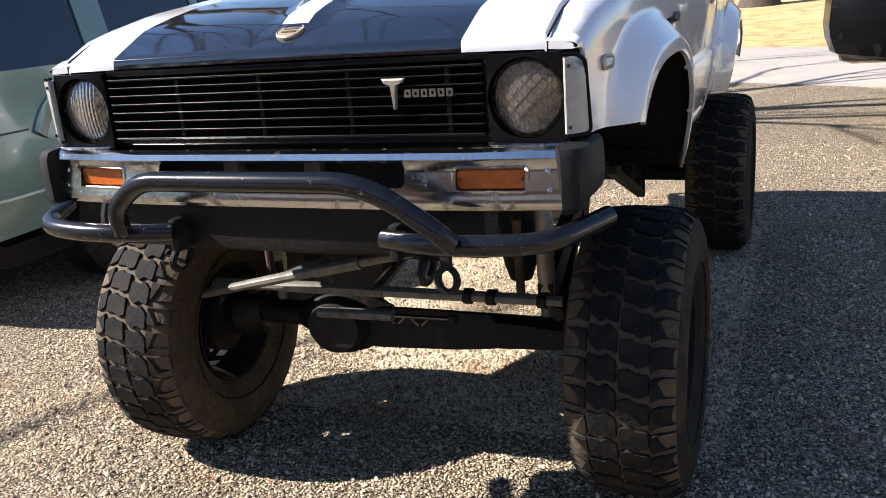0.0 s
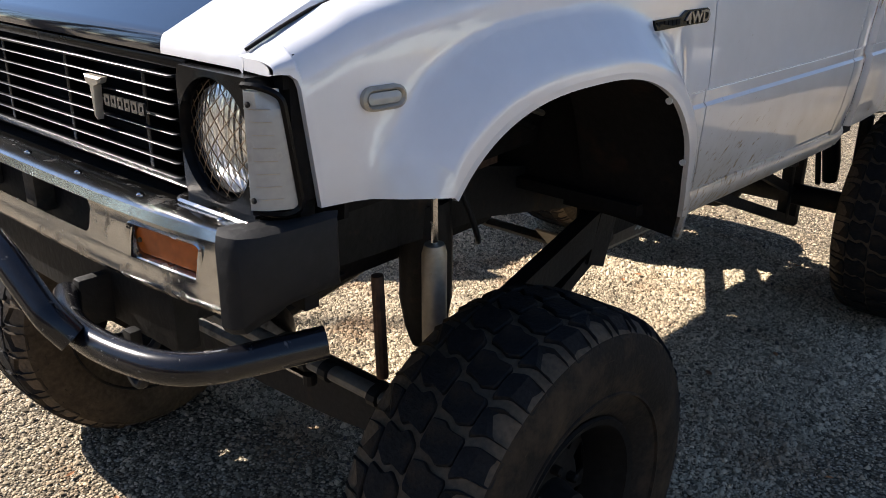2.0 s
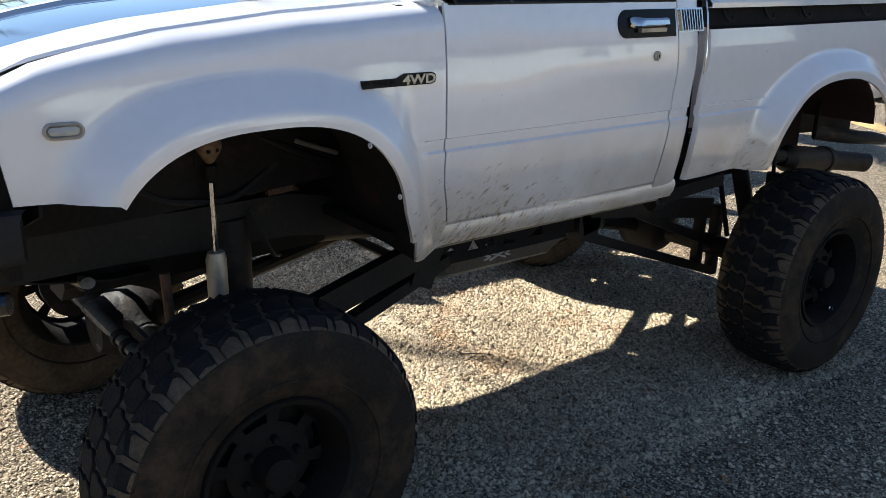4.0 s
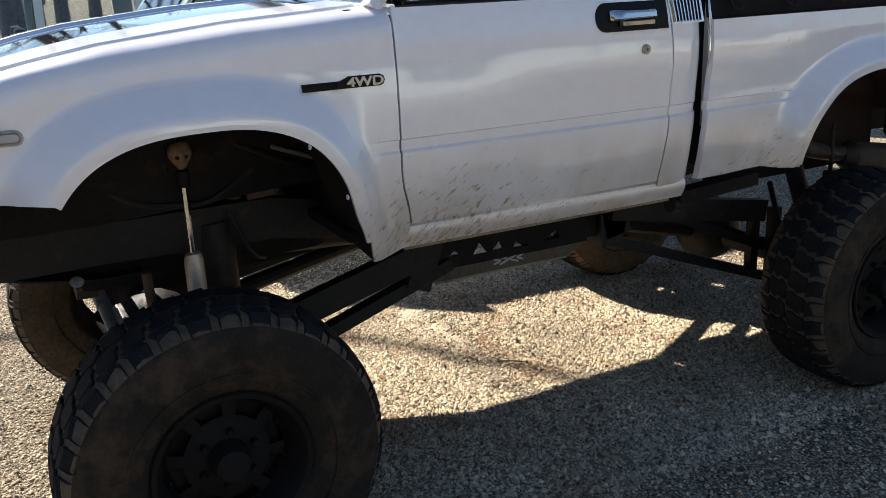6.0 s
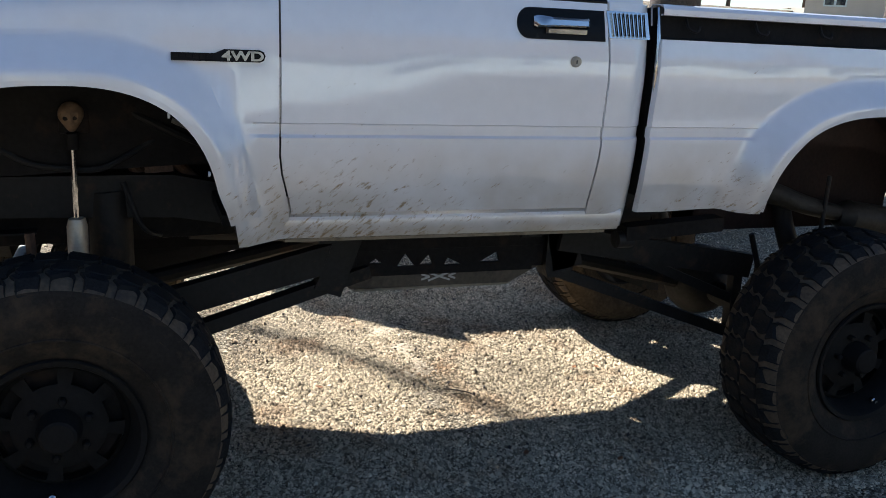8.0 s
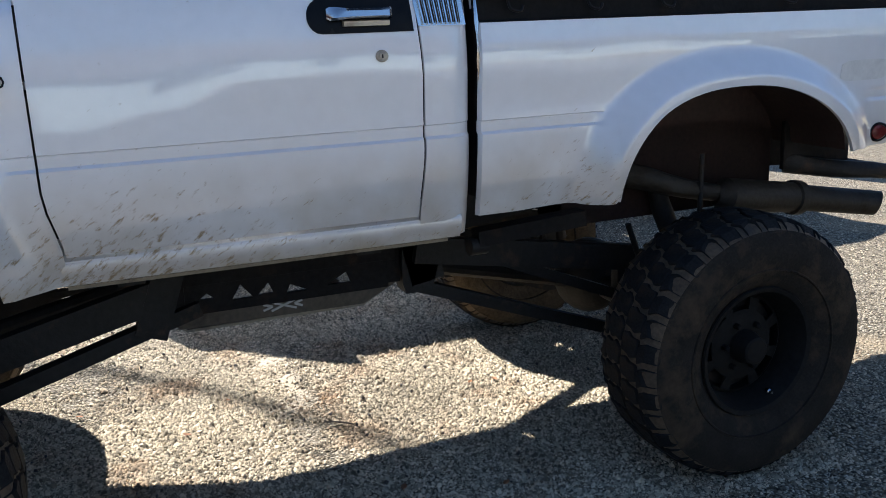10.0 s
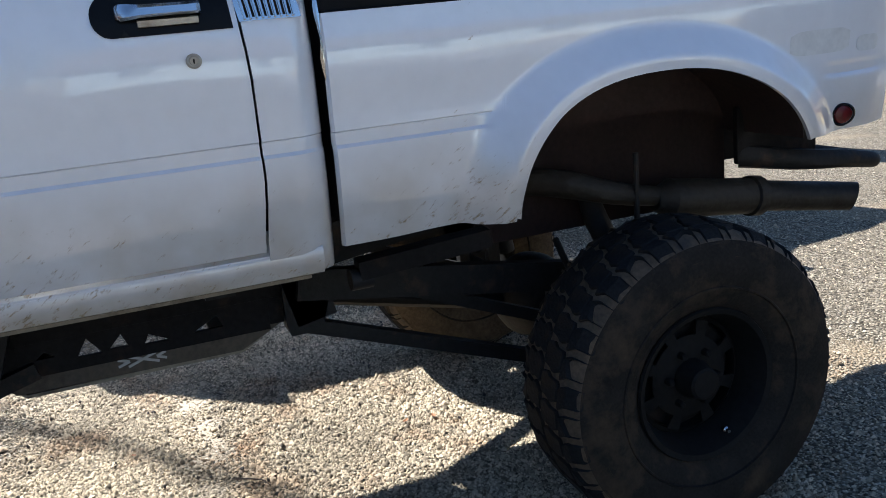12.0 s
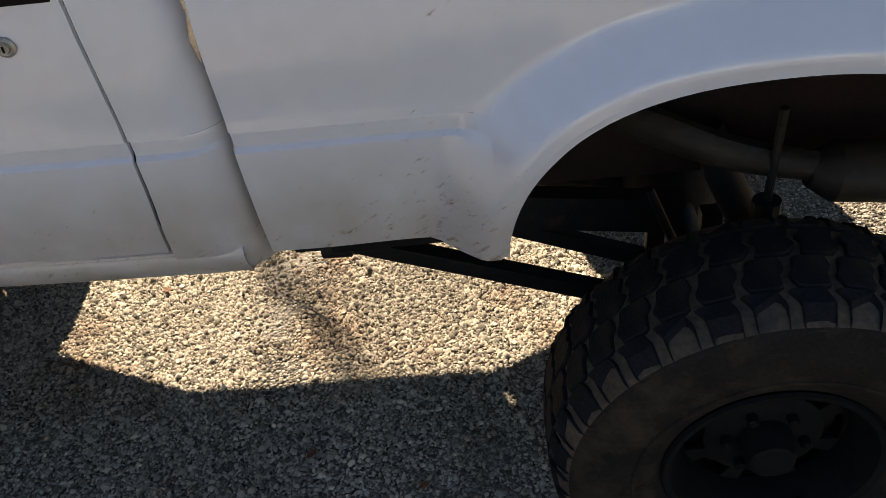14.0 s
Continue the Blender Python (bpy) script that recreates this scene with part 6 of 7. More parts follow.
    for s in (1, -1):
        bm = bmesh.new()
        rings(bm, [[(s * (flank_x(y, z) - 0.001), y, z) for y, z in pts], [(s * (flank_x(y, z) + 0.005), y, z) for y, z in pts]])
        bd = part("side_badge", bm, BLACK_PLASTIC, TRUCK, "black and chrome fender badge")
        for k in range(6):
            bm = bmesh.new()
            y = 3.492 + k * 0.0175
            rings(bm, [[(s * (flank_x(y, 1.36) + o), yy, z) for yy, z in ((y, 1.356), (y + 0.0135, 1.356), (y + 0.0135, 1.368), (y, 1.368))] for o in (0.004, 0.0062)])
            part("badge_block", bm, DARK_INNER, bd)
        cu = bpy.data.curves.new("drive_mark", "FONT")
        cu.body = "4WD"
        cu.size, cu.extrude, cu.offset = 0.04, 0.002, 0.0012
        tmp = bpy.data.objects.new("drive_mark", cu)
        scene.collection.objects.link(tmp)
        bpy.context.view_layer.update()
        me = bpy.data.meshes.new_from_object(tmp.evaluated_get(bpy.context.evaluated_depsgraph_get()))
        scene.collection.objects.unlink(tmp)
        bpy.data.objects.remove(tmp)
        me.materials.clear()
        me.materials.append(WORN_CHROME)
        x0 = min(v.co.x for v in me.vertices)
        x1 = max(v.co.x for v in me.vertices)
        for v in me.vertices:
            u = (v.co.x - x0) / (x1 - x0)
            y = 3.618 + u * 0.112 if s > 0 else 3.73 - u * 0.112
            z = 1.355 + v.co.y * 0.86
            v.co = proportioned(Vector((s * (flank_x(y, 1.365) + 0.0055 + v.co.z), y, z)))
        mk = new("drive_mark", me)
        attach(mk, bd)
        mk["label"] = "chrome letters 4WD"


# ---- wheels ----
R_TYRE = 0.438
CARCASS = [(0.0, 0.426), (0.075, 0.424), (0.12, 0.417), (0.145, 0.398), (0.160, 0.352)]


def tyre_mesh():
    """Mud tyre carcass: dark sidewalls, tan mud packed between the blocks."""
    bm = bmesh.new()
    prof = [(-0.10, 0.205), (-0.12, 0.212), (-0.142, 0.240), (-0.158, 0.282), (-0.165, 0.325), (-0.160, 0.366), (-0.147, 0.398), (-0.12, 0.417), (-0.075, 0.424), (0, 0.426)]
    prof = prof + [(-a, r) for a, r in prof[-2::-1]]
    lathe(bm, prof, (0, 0, 0), "x", 72)
    for f in bm.faces:
        c = f.calc_center_median()
        f.material_index = 1 if math.hypot(c.y, c.z) > 0.405 else 2 if c.x < 0 else 0
    # raised rings and lettering-height ribs on the sidewall
    for s in (-1, 1):
        lathe(bm, [(s * 0.154, 0.272), (s * 0.161, 0.274), (s * 0.161, 0.278), (s * 0.156, 0.281)], (0, 0, 0), "x", 72)
    ob = mesh_object("tyre", bm, [SIDEWALL, TYRE_MUD, INNER_WALL])
    me = ob.data
    bpy.data.objects.remove(ob)
    return me


def block_mesh(poly, depth=0.009, sink=0.006):
    """One tread block; poly: (across, angle) points of its rounded outline."""
    bm = bmesh.new()
    loops = []
    cu = sum(p[0] for p in poly) / len(poly)
    ca = sum(p[1] for p in poly) / len(poly)
    for off, shrink in ((-sink, 1.08), (depth - 0.003, 1.045), (depth, 0.98)):
        loop = []
        for u, a in poly:
            u2, a2 = cu + (u - cu) * shrink, ca + (a - ca) * shrink
            r = interp(abs(u2), CARCASS) + off
            loop.append((u2, r * math.cos(a2), r * math.sin(a2)))
        loops.append(loop)
    rings(bm, loops)
    ob = mesh_object("tread_block", bm, TYRE_BLACK, False)
    me = ob.data
    bpy.data.objects.remove(ob)
    return me


TREAD = 34
PITCH = 2 * math.pi / TREAD


def rounded_block(corners, r=0.13):
    """The outline of a block with worn corners; angles in pitches."""
    out = []
    n = len(corners)
    for k in range(n):
        p, q, w = (Vector(corners[(k + d) % n]) for d in (-1, 0, 1))
        for f in (0, 1):
            a, b = q.lerp(p, r), q.lerp(w, r)
            out.append(a * (1 - f) ** 2 + q * 2 * f * (1 - f) + b * f * f)
    return [(u, a * PITCH) for u, a in out]


def tread_meshes():
    """Slanted rows of four blocks and lugs that reach down either shoulder, with their first angles."""
    out = []
    for s in (-1, 1):
        o = 0.46 * PITCH if s > 0 else 0.0
        for k, reach in ((0, 0.150), (1, 0.1595)):
            lug = rounded_block([(s * 0.086, 0.10 + 0.05 * s), (s * 0.112, 0.00), (s * 0.150, 0.04), (s * reach, 0.08), (s * reach, 0.66), (s * 0.148, 0.72), (s * 0.110, 0.70), (s * 0.084, 0.84 + 0.05 * s)])
            out.append((block_mesh(lug), o, k))
        o2 = 0.30 * PITCH if s > 0 else 0.84 * PITCH
        mid = rounded_block([(s * 0.004, 0.14 - 0.10 * s), (s * 0.030, -0.02), (s * 0.046, 0.12), (s * 0.080, 0.06 + 0.08 * s), (s * 0.079, 0.70 + 0.08 * s), (s * 0.052, 0.92), (s * 0.036, 0.80), (s * 0.005, 0.82 - 0.10 * s)])
        out.append((block_mesh(mid), o2, 2))
    return out


def rim_mesh():
    """Black steel wheel; +x is the outer face."""
    bm = bmesh.new()
    lathe(bm, [(0.13, 0.198), (0.135, 0.212), (0.128, 0.216), (0.118, 0.21), (0.112, 0.195), (0.06, 0.180), (-0.06, 0.180), (-0.11, 0.195), (-0.125, 0.212), (-0.13, 0.214), (-0.128, 0.205), (-0.10, 0.188), (-0.05, 0.172), (0.06, 0.172), (0.108, 0.188), (0.13, 0.198)], (0, 0, 0), "x", 48)
    # disc with eight windows
    n = 48
    def ring(x, r):
        return [bm.verts.new((x, r * math.cos(2 * math.pi * k / n), r * math.sin(2 * math.pi * k / n))) for k in range(n)]
    radii = [(0.03, 0.176), (0.045, 0.158), (0.05, 0.118), (0.06, 0.10), (0.06, 0.05)]
    front = [ring(x, r) for x, r in radii]
    back = [ring(x - 0.006, r) for x, r in radii]
    for i in range(len(radii) - 1):
        for k in range(n):
            j = (k + 1) % n
            if i == 1 and k % 6 in (1, 2, 3, 4):
                continue
            bm.faces.new((front[i][k], front[i][j], front[i + 1][j], front[i + 1][k]))
            bm.faces.new((back[i][k], back[i + 1][k], back[i + 1][j], back[i][j]))
    for k in range(n):
        j = (k + 1) % n
        if k % 6 in (1, 2, 3, 4):
            for i in (1, 2):
                bm.faces.new((front[i][k], back[i][k], back[i][j], front[i][j]))
        if k % 6 == 1:
            bm.faces.new((front[1][k], front[2][k], back[2][k], back[1][k]))
        if k % 6 == 5:
            bm.faces.new((front[1][k], front[2][k], back[2][k], back[1][k]))
    ob = mesh_object("wheel", bm, RIM_BLACK)
    me = ob.data
    bpy.data.objects.remove(ob)
    return me


def hub_mesh():
    bm = bmesh.new()
    lathe(bm, [(0.0, 0.055), (0.06, 0.055), (0.075, 0.048), (0.10, 0.045), (0.105, 0.038), (0.106, 0.001)], (0.02, 0, 0), "x", 24, True)
    ob = mesh_object("hub", bm, RIM_BLACK)
    me = ob.data
    bpy.data.objects.remove(ob)
    return me


def nut_mesh():
    bm = bmesh.new()
    lathe(bm, [(0.0, 0.011), (0.022, 0.011), (0.026, 0.007)], (0.058, 0.0, 0.078), "x", 6, True)
    ob = mesh_object("lug_nut", bm, RIM_BLACK)
    me = ob.data
    bpy.data.objects.remove(ob)
    return me


def drum_mesh(r):
    bm = bmesh.new()
    lathe(bm, [(-0.10, r * 0.7), (-0.09, r - 0.002), (0.005, r), (0.015, r - 0.01), (0.02, 0.05)], (0, 0, 0), "x", 32, True)
    ob = mesh_object("brake_drum", bm, DARK_INNER)
    me = ob.data
    bpy.data.objects.remove(ob)
    return me


def valve_mesh():
    bm = bmesh.new()
    lathe(bm, [(0.0, 0.010), (0.012, 0.010), (0.016, 0.006), (0.024, 0.005)], (0.10, 0.0, 0.172), "x", 10, True)
    ob = mesh_object("valve", bm, CHROME)
    me = ob.data
    bpy.data.objects.remove(ob)
    return me


def wheels():
    tyre, rim, hub, valve, tread, nut = tyre_mesh(), rim_mesh(), hub_mesh(), valve_mesh(), tread_meshes(), nut_mesh()
    for (x, y, spin) in ((CX + 0.80, 3.225, 172), (CX - 0.775, 3.185, 40), (CX + 0.825, 5.785, 205), (CX - 0.81, 5.80, 90)):
        w = new("wheel", rim)
        w.parent = TRUCK
        w.matrix_parent_inverse = Matrix.Translation(-TRUCK.location)
        w.location = (x, y, R_TYRE - 0.002)
        w.rotation_euler = (radians(spin), 0, 0) if x > 0 else (radians(spin), 0, radians(180))
        w["label"] = "black steel wheel"
        for nm, me in (("tyre", tyre), ("hub", hub), ("valve", valve), ("brake_drum", drum_mesh(0.16 if x > 0 else 0.11))):
            o = new(nm, me)
            o.parent = w
            if nm == "tyre":
                o["label"] = "big muddy off-road tyre with chunky tread"
        for k in range(6):
            o = new("lug_nut", nut)
            o.parent = w
            o.rotation_euler = (2 * math.pi * k / 6, 0, 0)
        for me, first, sort in tread:
            for k in range(TREAD):
                if sort < 2 and k % 2 != sort:
                    continue
                o = new("tread_block", me)
                o.parent = w
                o.rotation_euler = (first + k * PITCH, 0, 0)


for side in (1, -1):
    front_fender(side)
    door(side)
    cab(side)
    bed_side(side)
hood()
cab_shell()
nose()
bumper()
bull_bar()
chassis()
wheels()


# ---- neighbouring vehicles ----
def side_vehicle(name, label, x, y, turn, paint, trim, length=4.8, width=1.82, height=1.78, tint=DARK_GLASS, rise=0.0):
    """A parked estate: body, glasshouse, windows, wheels, tail lamps. Local +y is its front."""
    base = thing(name, (0, 0, 0), label, "car")
    mt = Matrix.Translation((x, y, 0)) @ Matrix.Rotation(radians(turn), 4, "Z")
    hw = width / 2

    def add(nm, bm, mats, parent=base, lab=""):
        bmesh.ops.transform(bm, matrix=mt, verts=bm.verts)
        return part(nm, bm, mats, parent, lab)

    # lower body: sections along the length, with wheel arches cut as dips in the flank
    ys = [0.0, 0.03, 0.10, 0.3, 0.5, 0.62] + [0.62 + 0.09 * k for k in range(1, 10)] + [1.6, 2.0, 2.5, 3.0, 3.35] + [3.45 + 0.09 * k for k in range(9)] + [4.3, 4.5, 4.65, 4.75, length]
    belt = 1.12 + rise
    for s in (-1, 1):
        bm = bmesh.new()
        rows = []
        for yy in ys:
            end = 1 - 0.10 * (1 - smoothstep(0, 0.16, yy)) - 0.16 * smoothstep(length - 0.5, length, yy)
            lo = 0.36 + rise * 0.8
            for wc in (1.02, 3.82):
                d = abs(yy - wc)
                if d < 0.42:
                    lo = max(lo, 0.36 + math.sqrt(0.42 ** 2 - d ** 2) * 0.98)
            top = belt if yy < 3.6 else belt - 0.06 * (yy - 3.6)
            rows.append([(s * hw * end * (0.94 + 0.06 * math.sin(math.pi * min(1, (z - 0.3) / 0.75))), yy, z) for z in np.linspace(lo, top, 8)])
        sheet(bm, rows, 0.03, (-s, 0, 0))
        add("flank", bm, paint)
        # dark strip standing for the crease, sill strip, raised flare round the rear arch
        skin = lambda yy, z: hw * (1 - 0.10 * (1 - smoothstep(0, 0.16, yy))) * (0.94 + 0.06 * math.sin(math.pi * min(1, (z - 0.3) / 0.75)))
        for nm, z, tall, mt_ in (("crease_strip", 0.80 + rise, 0.010, trim), ("sill_moulding", 0.47 + rise, 0.014, VAN_WHITE)):
            bm = bmesh.new()
            rings(bm, [[(s * (skin(yy, z) - 0.004), yy, z), (s * (skin(yy, z) + 0.006), yy, z + 0.002), (s * (skin(yy, z) + 0.006), yy, z + tall), (s * (skin(yy, z) - 0.004), yy, z + tall + 0.002)] for yy in ((0.06, 0.12, 0.2, 0.3, 0.45) if z > 0.75 else (0.06, 0.12, 0.2, 0.3, 0.42, 0.56))])
            add(nm, bm, mt_)
        bm = bmesh.new()
        rows = []
        for k in range(25):
            t = radians(147 - 114 * k / 24)
            row = []
            for r, o in ((0.655, -0.004), (0.648, 0.016), (0.62, 0.022), (0.56, 0.004), (0.55, -0.004)):
                yy, z = 1.02 - r * math.cos(math.pi - t), 0.44 + rise + r * math.sin(t)
                row.append((s * (skin(yy, z) + o), yy, z))
            rows.append(row)
        sheet(bm, rows)
        add("arch_flare", bm, paint)
        # glasshouse pillars
        roof_x, belt_x = hw * 0.78, hw * 0.93
        for yb, yt, w in ((0.10, 0.42, 0.10), (1.02, 1.06, 0.22), (2.15, 2.12, 0.08), (3.62, 2.85, 0.07)):
            bm = bmesh.new()
            rings(bm, [[(s * belt_x, yb, belt), (s * belt_x, yb + w, belt), (s * (belt_x - 0.05), yb + w, belt), (s * (belt_x - 0.05), yb, belt)], [(s * roof_x, yt, height - 0.08), (s * roof_x, yt + w, height - 0.08), (s * (roof_x - 0.05), yt + w, height - 0.08), (s * (roof_x - 0.05), yt, height - 0.08)]])
            add("pillar", bm, paint)
        for (a0, a1), (b0, b1) in (((0.20, 1.18), (0.52, 1.22)), ((1.25, 2.15), (1.29, 2.12)), ((2.23, 3.60), (2.20, 2.84))):
            bm = bmesh.new()
            sheet(bm, [[(s * (belt_x - 0.012), a0, belt), (s * (belt_x - 0.012), a1, belt)], [(s * (roof_x - 0.012), b0, height - 0.08), (s * (roof_x - 0.012), b1, height - 0.08)]], 0.006, (-s, 0, 0))
            add("window", bm, tint)
        for wc in (1.02, 3.82):
            bm = bmesh.new()
            lathe(bm, [(-0.11, 0.20), (-0.115, 0.33), (-0.10, 0.36), (0.10, 0.36), (0.115, 0.33), (0.11, 0.20)], (s * (hw - 0.13), wc, 0.362), "x", 32, True)
            wh = add("tyre", bm, TYRE_BLACK)
            bm = bmesh.new()
            lathe(bm, [(s * 0.10, 0.21), (s * 0.12, 0.20), (s * 0.10, 0.15), (s * 0.11, 0.06), (s * 0.125, 0.001)], (s * (hw - 0.13), wc, 0.362), "x", 24)
            add("rim", bm, SHOCK_GREY, wh)
            bm = bmesh.new()
            rows = []
            for k in range(17):
                t = math.pi * k / 16
                rows.append([(s * (hw * 0.985), wc - 0.42 * math.cos(t), 0.36 + 0.41 * math.sin(t)), (s * (hw - 0.35), wc - 0.42 * math.cos(t), 0.36 + 0.41 * math.sin(t))])
            sheet(bm, rows, 0.004, (0, 0, 1))
            add("wheel_well", bm, DARK_INNER)
        # tail lamp: one rounded cluster that wraps the corner
        line = [Vector(p) for p in bent([(hw * 0.70, -0.014, 0), (hw * 0.93, -0.010, 0), (hw * 0.985, 0.075, 0), (hw * 0.992, 0.22, 0)], 0.08, 6)]
        steps = [0.0]
        for p, q in zip(line, line[1:]):
            steps.append(steps[-1] + (q - p).length)

        def on_corner(u, v, off):
            d = min(max(u, 0.0), 1.0) * steps[-1]
            i = max(k for k in range(len(line) - 1) if steps[k] <= d + 1e-9)
            way = (line[i + 1] - line[i]).normalized()
            p = line[i] + way * (d - steps[i]) + Vector((way.y, -way.x, 0)) * off
            return (s * p.x, p.y, 0.815 + 0.335 * v + rise * 0.75)

        def dome(cu, cv, ru, rv, heights, power=2.6, turn_=0.0):
            bm = bmesh.new()
            loops = []
            for f, off in heights:
                loop = []
                for k in range(36):
                    a_ = 2 * math.pi * k / 36
                    c_, s_ = math.cos(a_), math.sin(a_)
                    du, dv = math.copysign(abs(c_) ** (2 / power), c_) * ru * f, math.copysign(abs(s_) ** (2 / power), s_) * rv * f
                    loop.append(on_corner(cu + du + turn_ * dv, cv + dv, off))
                loops.append(loop)
            rings(bm, loops)
            return bm

        tl = add("tail_lamp", dome(0.5, 0.5, 0.5, 0.5, ((1.0, -0.02), (1.0, 0.012), (0.96, 0.02), (0.92, 0.014))), BLACK_PLASTIC, base, "red and clear tail lamp cluster with a black rim")
        add("red_shell", dome(0.5, 0.5, 0.45, 0.46, ((1.0, 0.008), (0.97, 0.02), (0.6, 0.026), (0.02, 0.027))), RED_LENS, tl, "dark red lamp shell")
        for cv in (0.77, 0.46):
            add("red_lens", dome(0.33 + 0.02 * (cv < 0.5), cv, 0.21, 0.155, ((1.0, 0.018), (0.95, 0.032), (0.7, 0.042), (0.3, 0.047), (0.02, 0.048)), 2.0), RED_GLOSS, tl, "bright red round lens")
        add("clear_lens", dome(0.735, 0.36, 0.085, 0.25, ((1.0, 0.018), (0.95, 0.030), (0.5, 0.034), (0.02, 0.034)), 2.2, -0.18), CLEAR_LENS, tl, "pale clear side lens")
        add("reversing_lens", dome(0.36, 0.165, 0.20, 0.095, ((1.0, 0.018), (0.95, 0.030), (0.5, 0.034), (0.02, 0.034)), 4.0), CLEAR_LENS, tl, "clear reversing lens")
        bm = bmesh.new()
        box(bm, s * (hw + 0.02), s * (hw + 0.17), 3.28, 3.42, belt, belt + 0.14, 0.03)
        add("mirror", bm, trim)
    bm = bmesh.new()
    sheet(bm, [[(xx, yy, zz - 0.05 * abs(xx / (hw * 0.8)) ** 3) for xx in np.linspace(-hw * 0.8, hw * 0.8, 9)] for yy, zz in ((0.40, height - 0.06), (0.5, height - 0.02), (1.2, height), (2.2, height - 0.005), (2.85, height - 0.06))], 0.03, (0, 0, -1))
    add("roof", bm, paint)
    bm = bmesh.new()
    sheet(bm, [[(xx, yy, zz) for xx in np.linspace(-hw * 0.86, hw * 0.86, 7)] for yy, zz in ((3.62, 1.11 + rise), (4.0, 1.10 + rise), (4.5, 1.04 + rise), (4.72, 0.96 + rise), (length, 0.8 + rise))], 0.03, (0, 0, -1))
    add("hood", bm, paint)
    bm = bmesh.new()
    sheet(bm, [[(-hw * 0.86, 3.66, belt), (hw * 0.86, 3.66, belt)], [(-hw * 0.74, 2.9, height - 0.08), (hw * 0.74, 2.9, height - 0.08)]], 0.006, (0, -1, 0))
    add("windscreen", bm, tint)
    bm = bmesh.new()
    sheet(bm, [[(xx, yy, zz) for xx in np.linspace(-hw * 0.88, hw * 0.88, 7)] for yy, zz in ((0.02, 0.5), (0.0, 0.85), (0.03, belt), (0.36, height - 0.10), (0.42, height - 0.06))], 0.03, (0, 1, 0))
    add("tailgate", bm, paint)
    bm = bmesh.new()
    sheet(bm, [[(-hw * 0.74, 0.045, belt + 0.04), (hw * 0.74, 0.045, belt + 0.04)], [(-hw * 0.66, 0.325, height - 0.14), (hw * 0.66, 0.325, height - 0.14)]], 0.006, (0, -1, 0))
    add("rear_window", bm, tint)
    bm = bmesh.new()
    plan = [(-hw * 0.97, 0.42), (-hw * 0.98, 0.12), (-hw * 0.90, -0.05), (-hw * 0.5, -0.10), (hw * 0.5, -0.10), (hw * 0.90, -0.05), (hw * 0.98, 0.12), (hw * 0.97, 0.42)]
    rings(bm, [[(px, py, 0.46), (px * 1.01, py - 0.012, 0.55), (px * 1.01, py - 0.012, 0.68), (px, py, 0.74), (px * 0.9, py + 0.08, 0.74), (px * 0.9, py + 0.08, 0.46)] for px, py in plan])
    add("rear_bumper", bm, paint)
    bm = bmesh.new()
    box(bm, -hw * 0.9, hw * 0.9, 0.2, 4.7, 0.28, 0.4)
    add("underbody", bm, DARK_INNER)
    bm = bmesh.new()
    box(bm, -hw * 0.75, hw * 0.75, 4.7, length - 0.02, 0.4, 0.78, 0.04)
    add("front_bumper", bm, trim)
    for yy in (1.2, 2.3):
        for s in (-1, 1):
            bm = bmesh.new()
            box(bm, s * 0.42 - 0.24, s * 0.42 + 0.24, yy, yy + 0.12, 0.7, 1.32, 0.05)
            add("seat_back", bm, SEAT)
    return base


side_vehicle("green_suv", "sage green estate car with dark windows parked beside", -3.50, 3.78, 0, SUV_GREEN, SUV_TRIM, height=1.83, tint=DARK_GLASS, rise=0.18)
side_vehicle("white_van", "pale teal-white van parked facing the other way", -7.6, 5.6, 180, VAN_WHITE, BLACK_PLASTIC, 4.9, 1.95, 1.95, GLASS)


def black_vehicle():
    """The dark bumper corner and wheel of a vehicle parked behind the pickup."""
    base = thing("black_car", (2.2, 9.0, 0), "black car with a rounded plastic bumper on gravel", "car")
    bm = bmesh.new()
    rows = []
    for px, py in ((1.42, 9.3), (1.35, 8.9), (1.34, 8.6), (1.38, 8.36), (1.54, 8.22), (1.95, 8.15), (2.6, 8.12), (3.2, 8.15), (3.4, 8.35), (3.45, 9.3)):
        rows.append([(px + 0.14, py + 0.04, 0.79 - 0.06 * smoothstep(1.4, 1.9, px)), (px + 0.06, py, 0.83 - 0.05 * smoothstep(1.4, 1.9, px)), (px + 0.015, py, 0.95), (px - 0.0, py, 1.05), (px + 0.02, py + 0.02, 1.35), (px + 0.05, py + 0.06, 1.42), (2.55, 8.9, 1.42), (2.55, 8.9, 0.72)])
    rings(bm, rows)
    part("bumper", bm, BLACK_PLASTIC, base)
    for s in (-1, 1):
        bm = bmesh.new()
        lathe(bm, [(-0.12, 0.2), (-0.13, 0.36), (-0.11, 0.40), (0.11, 0.40), (0.13, 0.36), (0.12, 0.2)], (2.75 + s * 0.62, 9.5, 0.402), "x", 32, True)
        part("tyre", bm, TYRE_BLACK, base)
    bm = bmesh.new()
    box(bm, 1.46, 3.40, 8.7, 12.6, 0.7, 1.45, 0.12)
    part("body", bm, BLACK_PAINT, base)
    bm = bmesh.new()
    box(bm, 1.6, 3.3, 9.6, 12.3, 1.4, 1.95, 0.15)
    part("cabin", bm, DARK_GLASS, base)


black_vehicle()


